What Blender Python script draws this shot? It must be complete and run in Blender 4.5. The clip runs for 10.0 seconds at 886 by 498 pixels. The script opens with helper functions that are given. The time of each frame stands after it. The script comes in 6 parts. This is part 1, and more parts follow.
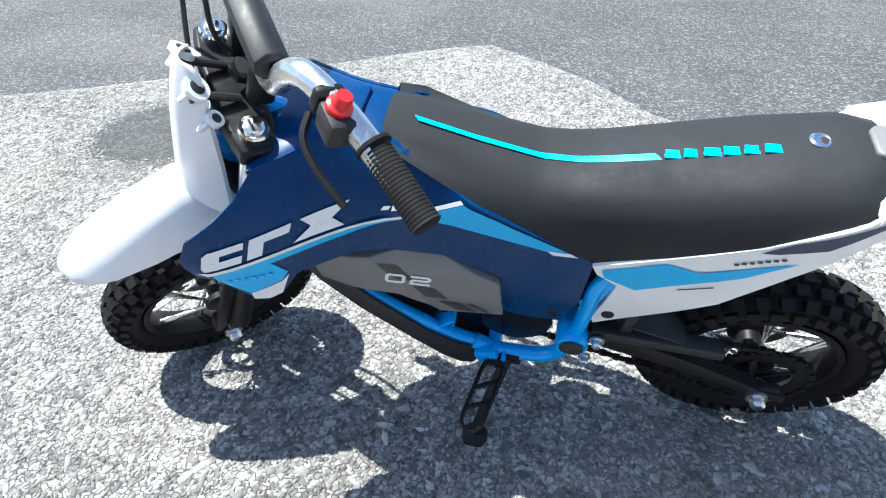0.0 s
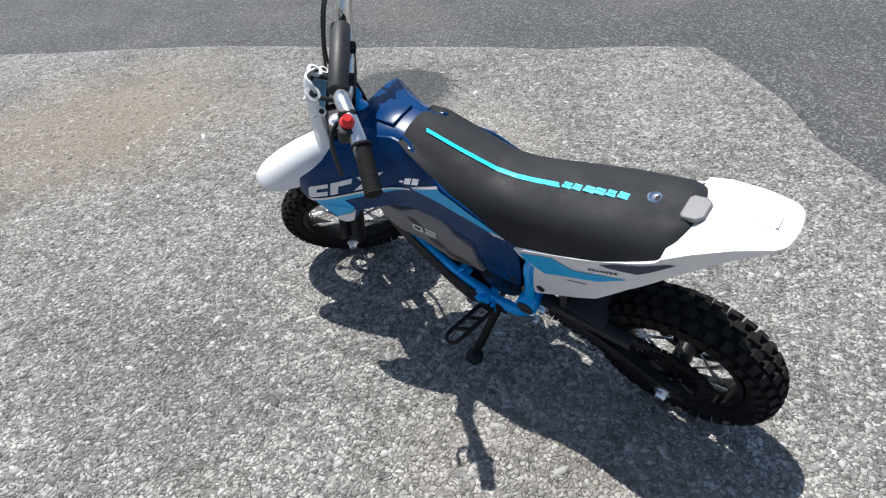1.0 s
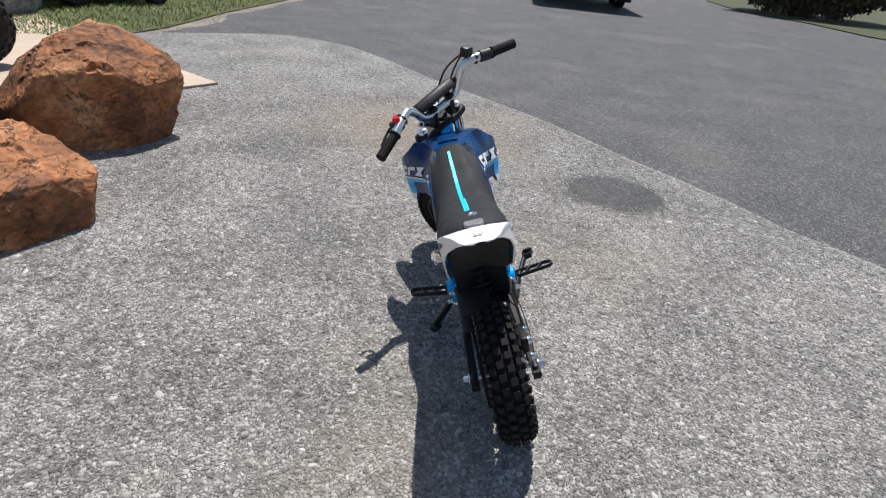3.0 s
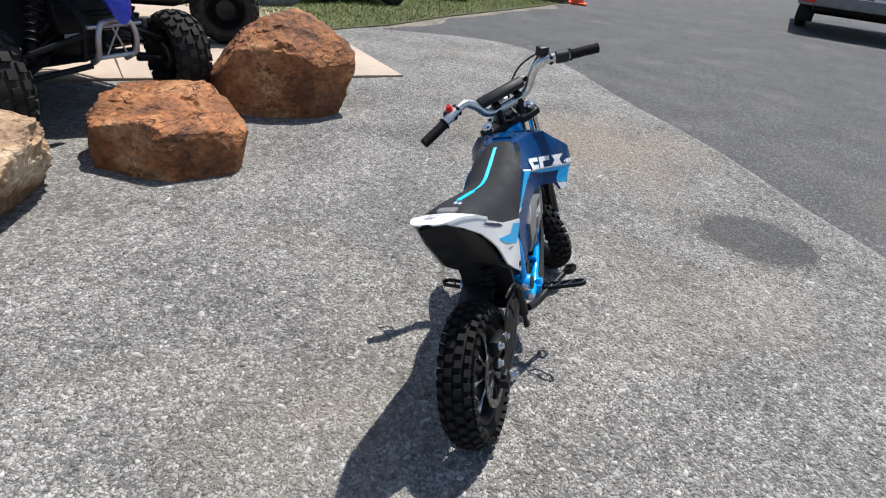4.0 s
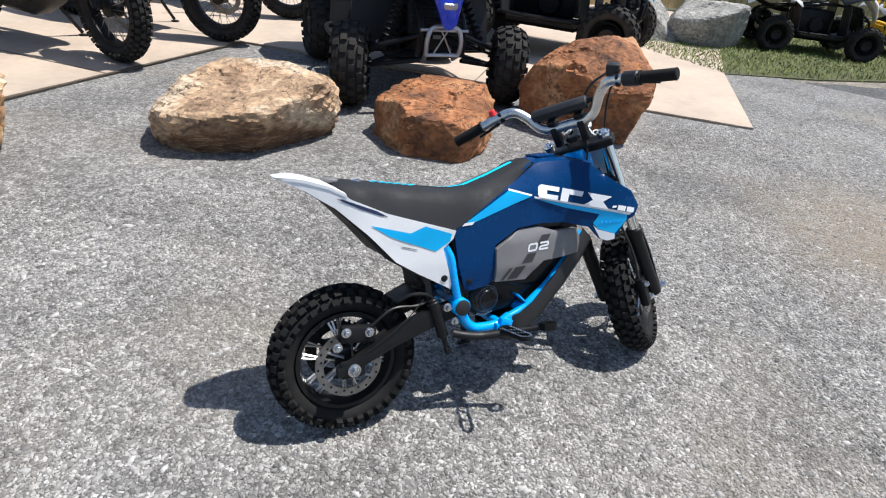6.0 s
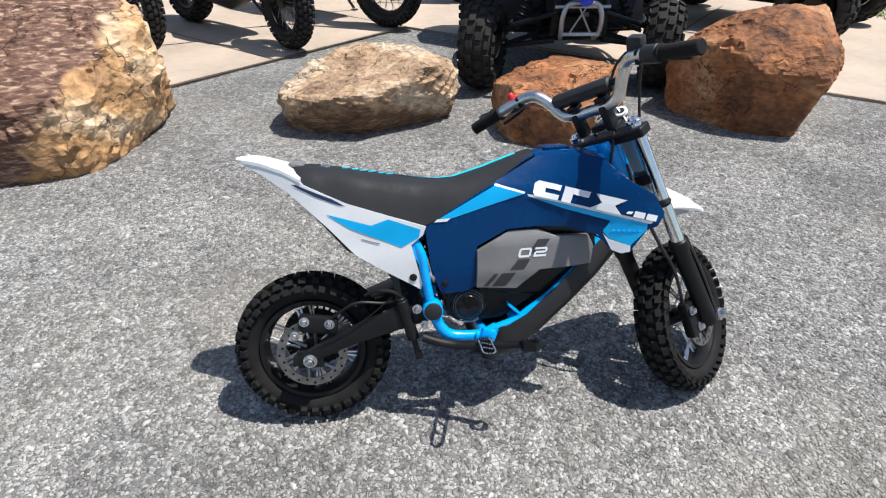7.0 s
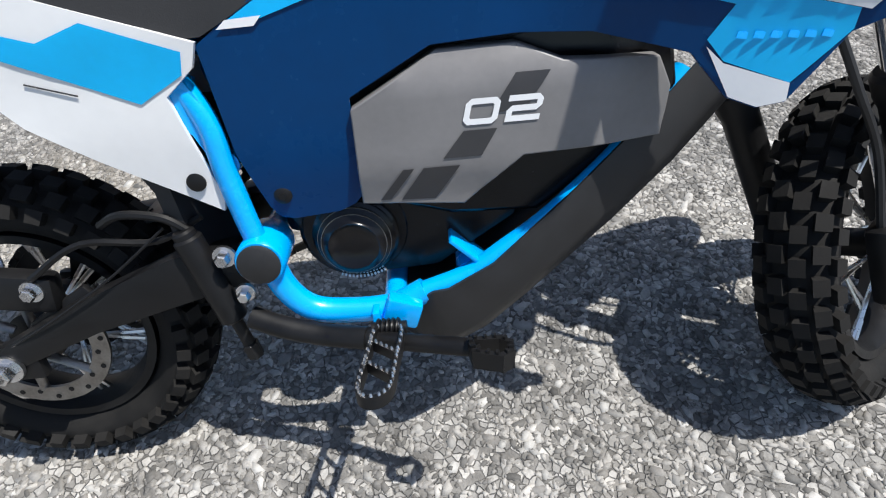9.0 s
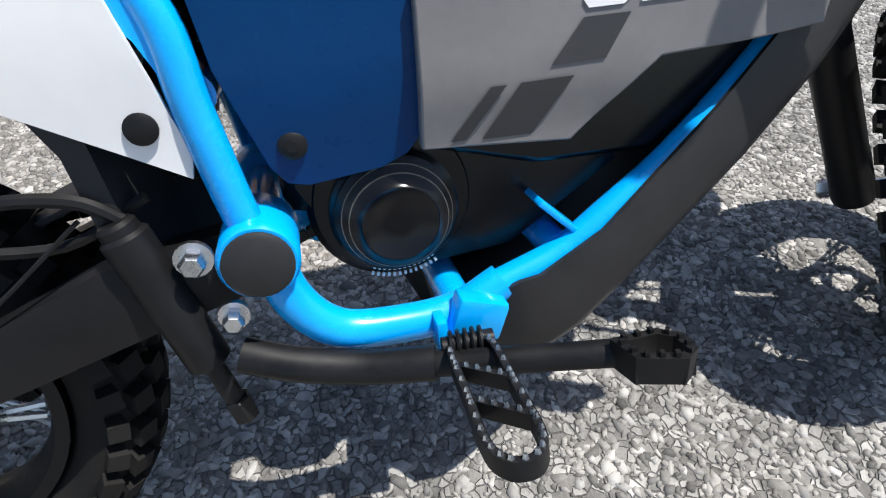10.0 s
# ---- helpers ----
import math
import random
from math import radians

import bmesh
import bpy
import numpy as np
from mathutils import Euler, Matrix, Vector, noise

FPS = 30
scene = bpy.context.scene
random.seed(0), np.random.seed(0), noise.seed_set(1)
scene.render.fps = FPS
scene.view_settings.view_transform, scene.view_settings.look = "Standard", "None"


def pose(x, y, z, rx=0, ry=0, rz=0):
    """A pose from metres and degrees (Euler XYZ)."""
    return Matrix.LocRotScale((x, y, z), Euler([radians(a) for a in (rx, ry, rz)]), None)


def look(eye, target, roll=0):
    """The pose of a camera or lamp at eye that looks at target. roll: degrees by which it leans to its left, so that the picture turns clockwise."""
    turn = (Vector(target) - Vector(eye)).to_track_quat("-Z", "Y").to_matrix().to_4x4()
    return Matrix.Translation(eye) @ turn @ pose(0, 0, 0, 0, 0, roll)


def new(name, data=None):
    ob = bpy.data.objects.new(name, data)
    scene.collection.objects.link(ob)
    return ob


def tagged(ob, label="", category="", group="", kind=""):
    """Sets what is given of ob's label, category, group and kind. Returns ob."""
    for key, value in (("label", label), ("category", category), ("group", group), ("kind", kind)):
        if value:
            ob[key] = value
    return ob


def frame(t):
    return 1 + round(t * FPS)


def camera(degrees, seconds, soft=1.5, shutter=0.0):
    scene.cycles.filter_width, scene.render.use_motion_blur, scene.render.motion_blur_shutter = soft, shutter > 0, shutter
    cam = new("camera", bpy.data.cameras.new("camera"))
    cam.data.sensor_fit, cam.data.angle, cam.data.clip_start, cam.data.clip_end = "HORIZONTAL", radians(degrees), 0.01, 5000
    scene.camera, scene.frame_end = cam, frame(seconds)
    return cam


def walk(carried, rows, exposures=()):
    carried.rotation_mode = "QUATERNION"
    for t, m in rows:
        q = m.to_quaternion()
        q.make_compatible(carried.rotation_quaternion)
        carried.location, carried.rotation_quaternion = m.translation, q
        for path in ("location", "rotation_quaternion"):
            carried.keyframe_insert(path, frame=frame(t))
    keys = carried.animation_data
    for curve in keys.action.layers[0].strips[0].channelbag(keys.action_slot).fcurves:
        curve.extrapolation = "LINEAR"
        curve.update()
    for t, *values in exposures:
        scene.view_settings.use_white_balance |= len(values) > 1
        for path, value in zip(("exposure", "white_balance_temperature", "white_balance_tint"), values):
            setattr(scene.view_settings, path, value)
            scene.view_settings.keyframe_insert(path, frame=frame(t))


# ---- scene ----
cam = camera(74.9, 10.0, soft=1.15)
PATH = [
    (0.0, (-0.314, -0.752, 0.726), (-0.604, 0.843, -0.447), -1.8),
    (0.5, (-0.146, -0.851, 0.844), (-0.789, 0.648, -0.314), -3.1),
    (1.0, (0.112, -0.855, 0.904), (-0.916, 0.344, -0.322), -5.8),
    (1.5, (0.328, -0.808, 0.944), (-1.006, 0.147, -0.199), -4.2),
    (2.0, (0.552, -0.717, 0.974), (-1.008, -0.064, -0.094), -1.3),
    (2.2, (0.638, -0.654, 0.98), (-0.974, -0.113, -0.072), 0.5),
    (3.3, (0.976, -0.387, 0.952), (-0.8, -0.16, 0.061), 7.6),
    (3.5, (0.974, -0.301, 0.953), (-0.804, -0.217, 0.041), 7.5),
    (4.0, (0.941, -0.045, 0.957), (-0.774, -0.401, -0.007), 7.4),
    (4.5, (0.905, 0.211, 0.957), (-0.7, -0.458, -0.031), 8.0),
    (5.0, (0.726, 0.441, 0.968), (-0.674, -0.592, -0.018), 5.8),
    (5.5, (0.556, 0.616, 0.972), (-0.638, -0.671, 0.014), 5.7),
    (6.0, (0.317, 0.745, 0.963), (-0.587, -0.734, -0.036), 6.3),
    (6.2, (0.212, 0.753, 0.956), (-0.55, -0.784, -0.073), 5.6),
    (7.3, (-0.217, 0.794, 0.942), (-0.373, -0.881, -0.139), -2.3),
    (7.5, (-0.258, 0.764, 0.918), (-0.389, -0.883, -0.209), -2.9),
    (8.0, (-0.337, 0.547, 0.829), (-0.448, -0.977, -0.462), -1.5),
    (8.5, (-0.378, 0.358, 0.72), (-0.435, -1.069, -0.68), -4.1),
    (9.0, (-0.376, 0.247, 0.583), (-0.434, -1.13, -0.866), -5.2),
    (9.5, (-0.344, 0.177, 0.497), (-0.551, -1.188, -0.95), -1.4),
    (10.0, (-0.272, 0.136, 0.453), (-0.695, -1.221, -0.954), -0.6),
]
EXPOSURES = [(0.0, 1.31, 6100, 4), (0.5, 0.77, 6400, 7), (1.0, 0.41, 6380, 8), (2.0, 0.20, 6500, 10), (3.5, 0.28, 6500, 10), (4.5, 0.30, 6380, 10), (6.0, 0.43, 6340, 10), (7.5, 0.36, 6400, 9), (8.5, 0.40, 6420, 9), (10.0, 0.58, 6500, 10)]
walk(cam, [(t, look(eye, target, roll)) for t, eye, target, roll in PATH], EXPOSURES)

# ---- world and sun ----
SUN = Vector((-0.395, 0.08, 1.0)).normalized()
world = bpy.data.worlds.new("world")
scene.world = world
world.use_nodes = True
sky = world.node_tree.nodes.new("ShaderNodeTexSky")
sky.sky_type, sky.sun_disc = "NISHITA", False
sky.sun_elevation = math.asin(SUN.z)
sky.sun_rotation = math.atan2(SUN.x, SUN.y)
background = world.node_tree.nodes["Background"]
background.inputs["Strength"].default_value = 0.10
world.node_tree.links.new(sky.outputs[0], background.inputs["Color"])
sun_data = bpy.data.lights.new("sun", "SUN")
sun_data.energy, sun_data.angle, sun_data.color = 4.6, radians(0.53), (1.0, 0.97, 0.925)
sun = new("sun", sun_data)
sun.matrix_world = look(SUN * 20, (0, 0, 0))
scene.view_settings.exposure = 0.0

# ---- materials ----


def material(name, base, rough=0.5, metal=0.0, vary=0.12, scale=30.0, bump=0.0, bump_scale=200.0, second=None, coat=0.0, island=0.0, spread=0.0, spec=0.5, patch=0.0):
    """A node material: base colour broken up by two sizes of noise, uneven gloss and fine relief."""
    m = bpy.data.materials.new(name)
    m.use_nodes = True
    n, k = m.node_tree.nodes, m.node_tree.links
    shader = n["Principled BSDF"]
    place = n.new("ShaderNodeTexCoord")
    big, fine = n.new("ShaderNodeTexNoise"), n.new("ShaderNodeTexNoise")
    big.inputs["Scale"].default_value, fine.inputs["Scale"].default_value = scale, scale * 9
    big.inputs["Detail"].default_value, fine.inputs["Detail"].default_value = 5, 3
    for tex in (big, fine):
        k.new(place.outputs["Object"], tex.inputs["Vector"])
    both = n.new("ShaderNodeMath")
    both.operation = "MULTIPLY_ADD"
    both.inputs[1].default_value = 0.4
    k.new(fine.outputs["Fac"], both.inputs[0])
    k.new(big.outputs["Fac"], both.inputs[2])
    ramp = n.new("ShaderNodeMapRange")
    ramp.inputs["From Min"].default_value, ramp.inputs["From Max"].default_value = 0.45, 0.95
    k.new(both.outputs[0], ramp.inputs["Value"])
    mix = n.new("ShaderNodeMix")
    mix.data_type = "RGBA"
    other = second or [min(1.0, c * (1 + vary * 2.5)) for c in base]
    mix.inputs["A"].default_value = (*[c * (1 - vary) for c in base], 1)
    mix.inputs["B"].default_value = (*other, 1)
    k.new(ramp.outputs["Result"], mix.inputs["Factor"])
    colour = mix.outputs["Result"]
    if spread:
        if island:
            piece = n.new("ShaderNodeNewGeometry").outputs["Random Per Island"]
        else:
            piece = n.new("ShaderNodeObjectInfo").outputs["Random"]
        light = n.new("ShaderNodeMapRange")
        light.inputs["To Min"].default_value, light.inputs["To Max"].default_value = 1 - spread, 1 + spread
        k.new(piece, light.inputs["Value"])
        hue = n.new("ShaderNodeHueSaturation")
        k.new(light.outputs["Result"], hue.inputs["Value"])
        k.new(colour, hue.inputs["Color"])
        colour = hue.outputs["Color"]
    if patch:
        colour = wear(n, k, place.outputs["Object"], colour, patch)
    k.new(colour, shader.inputs["Base Color"])
    shader.inputs["Specular IOR Level"].default_value = spec
    shader.inputs["Metallic"].default_value = metal
    gloss = n.new("ShaderNodeMapRange")
    gloss.inputs["To Min"].default_value, gloss.inputs["To Max"].default_value = max(0.02, rough * 0.8), min(1.0, rough * 1.25)
    k.new(ramp.outputs["Result"], gloss.inputs["Value"])
    k.new(gloss.outputs["Result"], shader.inputs["Roughness"])
    if coat:
        shader.inputs["Coat Weight"].default_value = coat
        shader.inputs["Coat Roughness"].default_value = 0.08
    if bump:
        grain = n.new("ShaderNodeTexNoise")
        grain.inputs["Scale"].default_value, grain.inputs["Detail"].default_value = bump_scale, 4
        k.new(place.outputs["Object"], grain.inputs["Vector"])
        relief = n.new("ShaderNodeBump")
        relief.inputs["Strength"].default_value, relief.inputs["Distance"].default_value = bump, 0.2 / bump_scale
        k.new(grain.outputs["Fac"], relief.inputs["Height"])
        k.new(relief.outputs["Normal"], shader.inputs["Normal"])
    return m


def wear(n, k, place, colour, patch, dusty=0.5):
    """Broad worn, damp and dusty patches of the lot over a colour."""
    broad, dust = n.new("ShaderNodeTexNoise"), n.new("ShaderNodeTexNoise")
    broad.inputs["Scale"].default_value, broad.inputs["Detail"].default_value, broad.inputs["Distortion"].default_value = 2.6, 8, 0.0
    dust.inputs["Scale"].default_value, dust.inputs["Detail"].default_value = 1.1, 6
    for tex in (broad, dust):
        k.new(place, tex.inputs["Vector"])
    worn = n.new("ShaderNodeMapRange")
    worn.inputs["From Min"].default_value, worn.inputs["From Max"].default_value = 0.32, 0.66
    worn.inputs["To Min"].default_value, worn.inputs["To Max"].default_value = 1 - patch, 1 + patch
    k.new(broad.outputs["Fac"], worn.inputs["Value"])
    clump = n.new("ShaderNodeTexNoise")
    clump.inputs["Scale"].default_value, clump.inputs["Detail"].default_value, clump.inputs["Roughness"].default_value = 24, 6, 0.72
    k.new(place, clump.inputs["Vector"])
    gritty = n.new("ShaderNodeMapRange")
    gritty.inputs["From Min"].default_value, gritty.inputs["From Max"].default_value = 0.34, 0.66
    gritty.inputs["To Min"].default_value, gritty.inputs["To Max"].default_value = 1 - patch * 1.7, 1 + patch * 1.9
    k.new(clump.outputs["Fac"], gritty.inputs["Value"])
    both = n.new("ShaderNodeMath")
    both.operation = "MULTIPLY"
    k.new(worn.outputs["Result"], both.inputs[0])
    k.new(gritty.outputs["Result"], both.inputs[1])
    last = n.new("ShaderNodeHueSaturation")
    k.new(both.outputs[0], last.inputs["Value"])
    k.new(colour, last.inputs["Color"])
    amount = n.new("ShaderNodeMapRange")
    amount.inputs["From Min"].default_value, amount.inputs["From Max"].default_value = 0.52, 0.72
    amount.inputs["To Max"].default_value = dusty
    k.new(dust.outputs["Fac"], amount.inputs["Value"])
    tan = n.new("ShaderNodeMix")
    tan.data_type = "RGBA"
    tan.inputs["B"].default_value = (0.30, 0.262, 0.205, 1)
    k.new(amount.outputs["Result"], tan.inputs["Factor"])
    k.new(last.outputs["Color"], tan.inputs["A"])
    colour = tan.outputs["Result"]
    shift = n.new("ShaderNodeVectorMath")
    shift.operation = "MULTIPLY_ADD"
    shift.inputs[1].default_value = (0.9, 0.9, 0.0)
    k.new(broad.outputs["Color"], shift.inputs[0])
    k.new(place, shift.inputs[2])
    for x, y, reach, tint, most in ((-2.35, -0.05, 0.85, (0.33, 0.27, 0.20, 1), 0.6), (-0.92, -0.62, 0.30, (0.07, 0.07, 0.07, 1), 0.3), (-1.43, 0.755, 0.34, (0.06, 0.06, 0.058, 1), 0.65), (-1.95, -0.68, 0.34, (0.07, 0.068, 0.066, 1), 0.35)):
        far = n.new("ShaderNodeVectorMath")
        far.operation = "DISTANCE"
        far.inputs[1].default_value = (x + 0.45, y + 0.45, 0)
        k.new(shift.outputs["Vector"], far.inputs[0])
        near = n.new("ShaderNodeMapRange")
        near.inputs["From Min"].default_value, near.inputs["From Max"].default_value = reach * 0.25, reach
        near.inputs["To Min"].default_value, near.inputs["To Max"].default_value = most * dusty * 2, 0.0
        k.new(far.outputs["Value"], near.inputs["Value"])
        spot = n.new("ShaderNodeMix")
        spot.data_type = "RGBA"
        spot.inputs["B"].default_value = tint
        k.new(near.outputs["Result"], spot.inputs["Factor"])
        k.new(colour, spot.inputs["A"])
        colour = spot.outputs["Result"]
    return colour


def asphalt(name, binder, stone, cell, stone_share, rough=0.85, patch=0.25, dusty=0.5):
    """Worn asphalt: pale chips of two sizes in a darker binder, with broad worn and dirty patches."""
    m = bpy.data.materials.new(name)
    m.use_nodes = True
    n, k = m.node_tree.nodes, m.node_tree.links
    shader = n["Principled BSDF"]
    place = n.new("ShaderNodeTexCoord").outputs["Object"]
    chips = n.new("ShaderNodeTexVoronoi")
    chips.inputs["Scale"].default_value = 1 / cell
    rims = n.new("ShaderNodeTexVoronoi")
    rims.feature = "DISTANCE_TO_EDGE"
    rims.inputs["Scale"].default_value = 1 / cell
    warp = n.new("ShaderNodeTexNoise")
    warp.inputs["Scale"].default_value = 0.6 / cell
    shift = n.new("ShaderNodeMix")
    shift.data_type = "RGBA"
    shift.blend_type = "LINEAR_LIGHT"
    shift.inputs["Factor"].default_value = cell * 0.35
    k.new(place, shift.inputs["A"])
    k.new(place, warp.inputs["Vector"])
    k.new(warp.outputs["Color"], shift.inputs["B"])
    for tex in (chips, rims):
        k.new(shift.outputs["Result"], tex.inputs["Vector"])
    tone = n.new("ShaderNodeSeparateColor")
    k.new(chips.outputs["Color"], tone.inputs["Color"])
    is_stone = n.new("ShaderNodeMath")
    is_stone.operation = "LESS_THAN"
    is_stone.inputs[1].default_value = stone_share
    k.new(tone.outputs["Red"], is_stone.inputs[0])
    edge = n.new("ShaderNodeMapRange")
    edge.inputs["From Min"].default_value, edge.inputs["From Max"].default_value = 0.01, 0.07
    k.new(rims.outputs["Distance"], edge.inputs["Value"])
    fac = n.new("ShaderNodeMath")
    fac.operation = "MULTIPLY"
    k.new(is_stone.outputs[0], fac.inputs[0])
    k.new(edge.outputs["Result"], fac.inputs[1])
    shade = n.new("ShaderNodeMapRange")
    shade.inputs["To Min"].default_value, shade.inputs["To Max"].default_value = 0.48, 1.54
    k.new(tone.outputs["Green"], shade.inputs["Value"])
    pale = n.new("ShaderNodeHueSaturation")
    pale.inputs["Color"].default_value = (*stone, 1)
    k.new(shade.outputs["Result"], pale.inputs["Value"])
    mix = n.new("ShaderNodeMix")
    mix.data_type = "RGBA"
    mix.inputs["A"].default_value = (*binder, 1)
    k.new(fac.outputs[0], mix.inputs["Factor"])
    k.new(pale.outputs["Color"], mix.inputs["B"])
    k.new(wear(n, k, place, mix.outputs["Result"], patch, dusty), shader.inputs["Base Color"])
    shader.inputs["Roughness"].default_value = rough
    grain = n.new("ShaderNodeTexNoise")
    grain.inputs["Scale"].default_value = 3 / cell
    k.new(place, grain.inputs["Vector"])
    height = n.new("ShaderNodeMath")
    height.operation = "MULTIPLY_ADD"
    height.inputs[1].default_value = 0.5
    k.new(grain.outputs["Fac"], height.inputs[0])
    k.new(fac.outputs[0], height.inputs[2])
    relief = n.new("ShaderNodeBump")
    relief.inputs["Strength"].default_value, relief.inputs["Distance"].default_value = 1.0, cell * 0.3
    k.new(height.outputs[0], relief.inputs["Height"])
    k.new(relief.outputs["Normal"], shader.inputs["Normal"])
    return m


def rock_material(name, light, rust, dark, scale=6.0, stain=0.0, crack=0.010, side_tint=None):
    """Weathered quartz rock: pale faces, rust stains, blocky grain and dark cracks; the last argument (direction,
    start, three colours) lays streaked colours over one side.
    """
    m = bpy.data.materials.new(name)
    m.use_nodes = True
    n, k = m.node_tree.nodes, m.node_tree.links
    shader = n["Principled BSDF"]
    place = n.new("ShaderNodeTexCoord").outputs["Object"]
    layers = n.new("ShaderNodeMapping")
    layers.inputs["Rotation"].default_value, layers.inputs["Scale"].default_value = (0.25, 0.15, 0.4), (0.9, 1.0, 1.3)
    k.new(place, layers.inputs["Vector"])
    veins, blot, fine = (n.new("ShaderNodeTexNoise") for _ in range(3))
    for tex, size, detail, twist in ((veins, scale, 9, 0.5), (blot, scale * 0.35, 4, 0.4), (fine, scale * 7, 8, 0.3)):
        tex.inputs["Scale"].default_value, tex.inputs["Detail"].default_value, tex.inputs["Distortion"].default_value = size, detail, twist
        k.new(layers.outputs["Vector"], tex.inputs["Vector"])
    add = n.new("ShaderNodeMath")
    add.operation = "MULTIPLY_ADD"
    add.inputs[1].default_value = 0.55
    k.new(veins.outputs["Fac"], add.inputs[0])
    k.new(blot.outputs["Fac"], add.inputs[2])
    ramp = n.new("ShaderNodeValToRGB")
    stops = ramp.color_ramp.elements
    stops[0].position, stops[0].color = 0.55 - stain, (*light, 1)
    stops[1].position, stops[1].color = 0.98 - stain, (*dark, 1)
    middle = stops.new(0.76 - stain)
    middle.color = (*rust, 1)
    k.new(add.outputs[0], ramp.inputs["Fac"])
    speck = n.new("ShaderNodeMapRange")
    speck.inputs["From Min"].default_value, speck.inputs["From Max"].default_value = 0.3, 0.7
    speck.inputs["To Min"].default_value, speck.inputs["To Max"].default_value = 0.6, 1.35
    k.new(fine.outputs["Fac"], speck.inputs["Value"])
    tone = n.new("ShaderNodeHueSaturation")
    k.new(speck.outputs["Result"], tone.inputs["Value"])
    k.new(ramp.outputs["Color"], tone.inputs["Color"])
    bend = n.new("ShaderNodeMix")
    bend.data_type, bend.blend_type = "RGBA", "LINEAR_LIGHT"
    bend.inputs["Factor"].default_value = 0.3
    k.new(place, bend.inputs["A"])
    k.new(veins.outputs["Color"], bend.inputs["B"])
    cracks = n.new("ShaderNodeTexVoronoi")
    cracks.feature = "DISTANCE_TO_EDGE"
    cracks.inputs["Scale"].default_value = scale * 0.7
    k.new(bend.outputs["Result"], cracks.inputs["Vector"])
    gap = n.new("ShaderNodeMapRange")
    gap.inputs["From Min"].default_value, gap.inputs["From Max"].default_value = 0.0, crack
    k.new(cracks.outputs["Distance"], gap.inputs["Value"])
    split = n.new("ShaderNodeMix")
    split.data_type = "RGBA"
    split.inputs["A"].default_value = (dark[0] * 0.5 + rust[0] * 0.35, dark[1] * 0.5 + rust[1] * 0.35, dark[2] * 0.5 + rust[2] * 0.35, 1)
    k.new(gap.outputs["Result"], split.inputs["Factor"])
    k.new(tone.outputs["Color"], split.inputs["B"])
    blocks = n.new("ShaderNodeTexVoronoi")
    blocks.inputs["Scale"].default_value = scale * 2.6
    k.new(bend.outputs["Result"], blocks.inputs["Vector"])
    cell = n.new("ShaderNodeSeparateColor")
    k.new(blocks.outputs["Color"], cell.inputs["Color"])
    lift = n.new("ShaderNodeMapRange")
    lift.inputs["To Min"].default_value, lift.inputs["To Max"].default_value = 0.82, 1.15
    k.new(cell.outputs["Red"], lift.inputs["Value"])
    chunk = n.new("ShaderNodeHueSaturation")
    k.new(lift.outputs["Result"], chunk.inputs["Value"])
    k.new(split.outputs["Result"], chunk.inputs["Color"])
    colour = chunk.outputs["Color"]
    if side_tint:
        way, start, side_colours = side_tint
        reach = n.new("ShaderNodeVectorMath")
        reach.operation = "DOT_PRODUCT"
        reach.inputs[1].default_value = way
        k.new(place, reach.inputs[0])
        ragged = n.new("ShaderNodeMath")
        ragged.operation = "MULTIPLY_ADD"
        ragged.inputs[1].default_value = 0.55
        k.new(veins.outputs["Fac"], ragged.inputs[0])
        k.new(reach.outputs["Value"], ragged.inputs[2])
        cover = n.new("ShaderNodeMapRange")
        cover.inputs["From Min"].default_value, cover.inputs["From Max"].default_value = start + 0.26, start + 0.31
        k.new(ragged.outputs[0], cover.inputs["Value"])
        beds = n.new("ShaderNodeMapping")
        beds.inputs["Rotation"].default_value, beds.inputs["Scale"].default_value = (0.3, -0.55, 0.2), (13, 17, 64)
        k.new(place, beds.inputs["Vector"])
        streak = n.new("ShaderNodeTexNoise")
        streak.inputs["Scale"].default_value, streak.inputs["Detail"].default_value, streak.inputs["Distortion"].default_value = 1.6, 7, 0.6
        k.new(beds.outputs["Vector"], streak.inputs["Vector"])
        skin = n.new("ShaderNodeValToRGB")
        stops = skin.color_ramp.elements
        stops[0].position, stops[0].color = 0.36, (*side_colours[0], 1)
        stops[1].position, stops[1].color = 0.69, (*side_colours[2], 1)
        stops.new(0.54).color = (*side_colours[1], 1)
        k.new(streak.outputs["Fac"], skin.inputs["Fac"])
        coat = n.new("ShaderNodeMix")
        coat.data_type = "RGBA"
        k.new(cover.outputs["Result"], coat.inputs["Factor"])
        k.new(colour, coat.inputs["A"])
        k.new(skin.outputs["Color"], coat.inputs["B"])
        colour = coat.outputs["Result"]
    k.new(colour, shader.inputs["Base Color"])
    shader.inputs["Roughness"].default_value = 0.8
    relief = n.new("ShaderNodeBump")
    relief.inputs["Strength"].default_value, relief.inputs["Distance"].default_value = 0.7, 0.02
    k.new(fine.outputs["Fac"], relief.inputs["Height"])
    deep = n.new("ShaderNodeBump")
    deep.inputs["Strength"].default_value, deep.inputs["Distance"].default_value = 0.8, 0.022
    k.new(lift.outputs["Result"], deep.inputs["Height"])
    k.new(relief.outputs["Normal"], deep.inputs["Normal"])
    cleft = n.new("ShaderNodeBump")
    cleft.inputs["Strength"].default_value, cleft.inputs["Distance"].default_value = 0.9, 0.012
    k.new(gap.outputs["Result"], cleft.inputs["Height"])
    k.new(deep.outputs["Normal"], cleft.inputs["Normal"])
    k.new(cleft.outputs["Normal"], shader.inputs["Normal"])
    return m


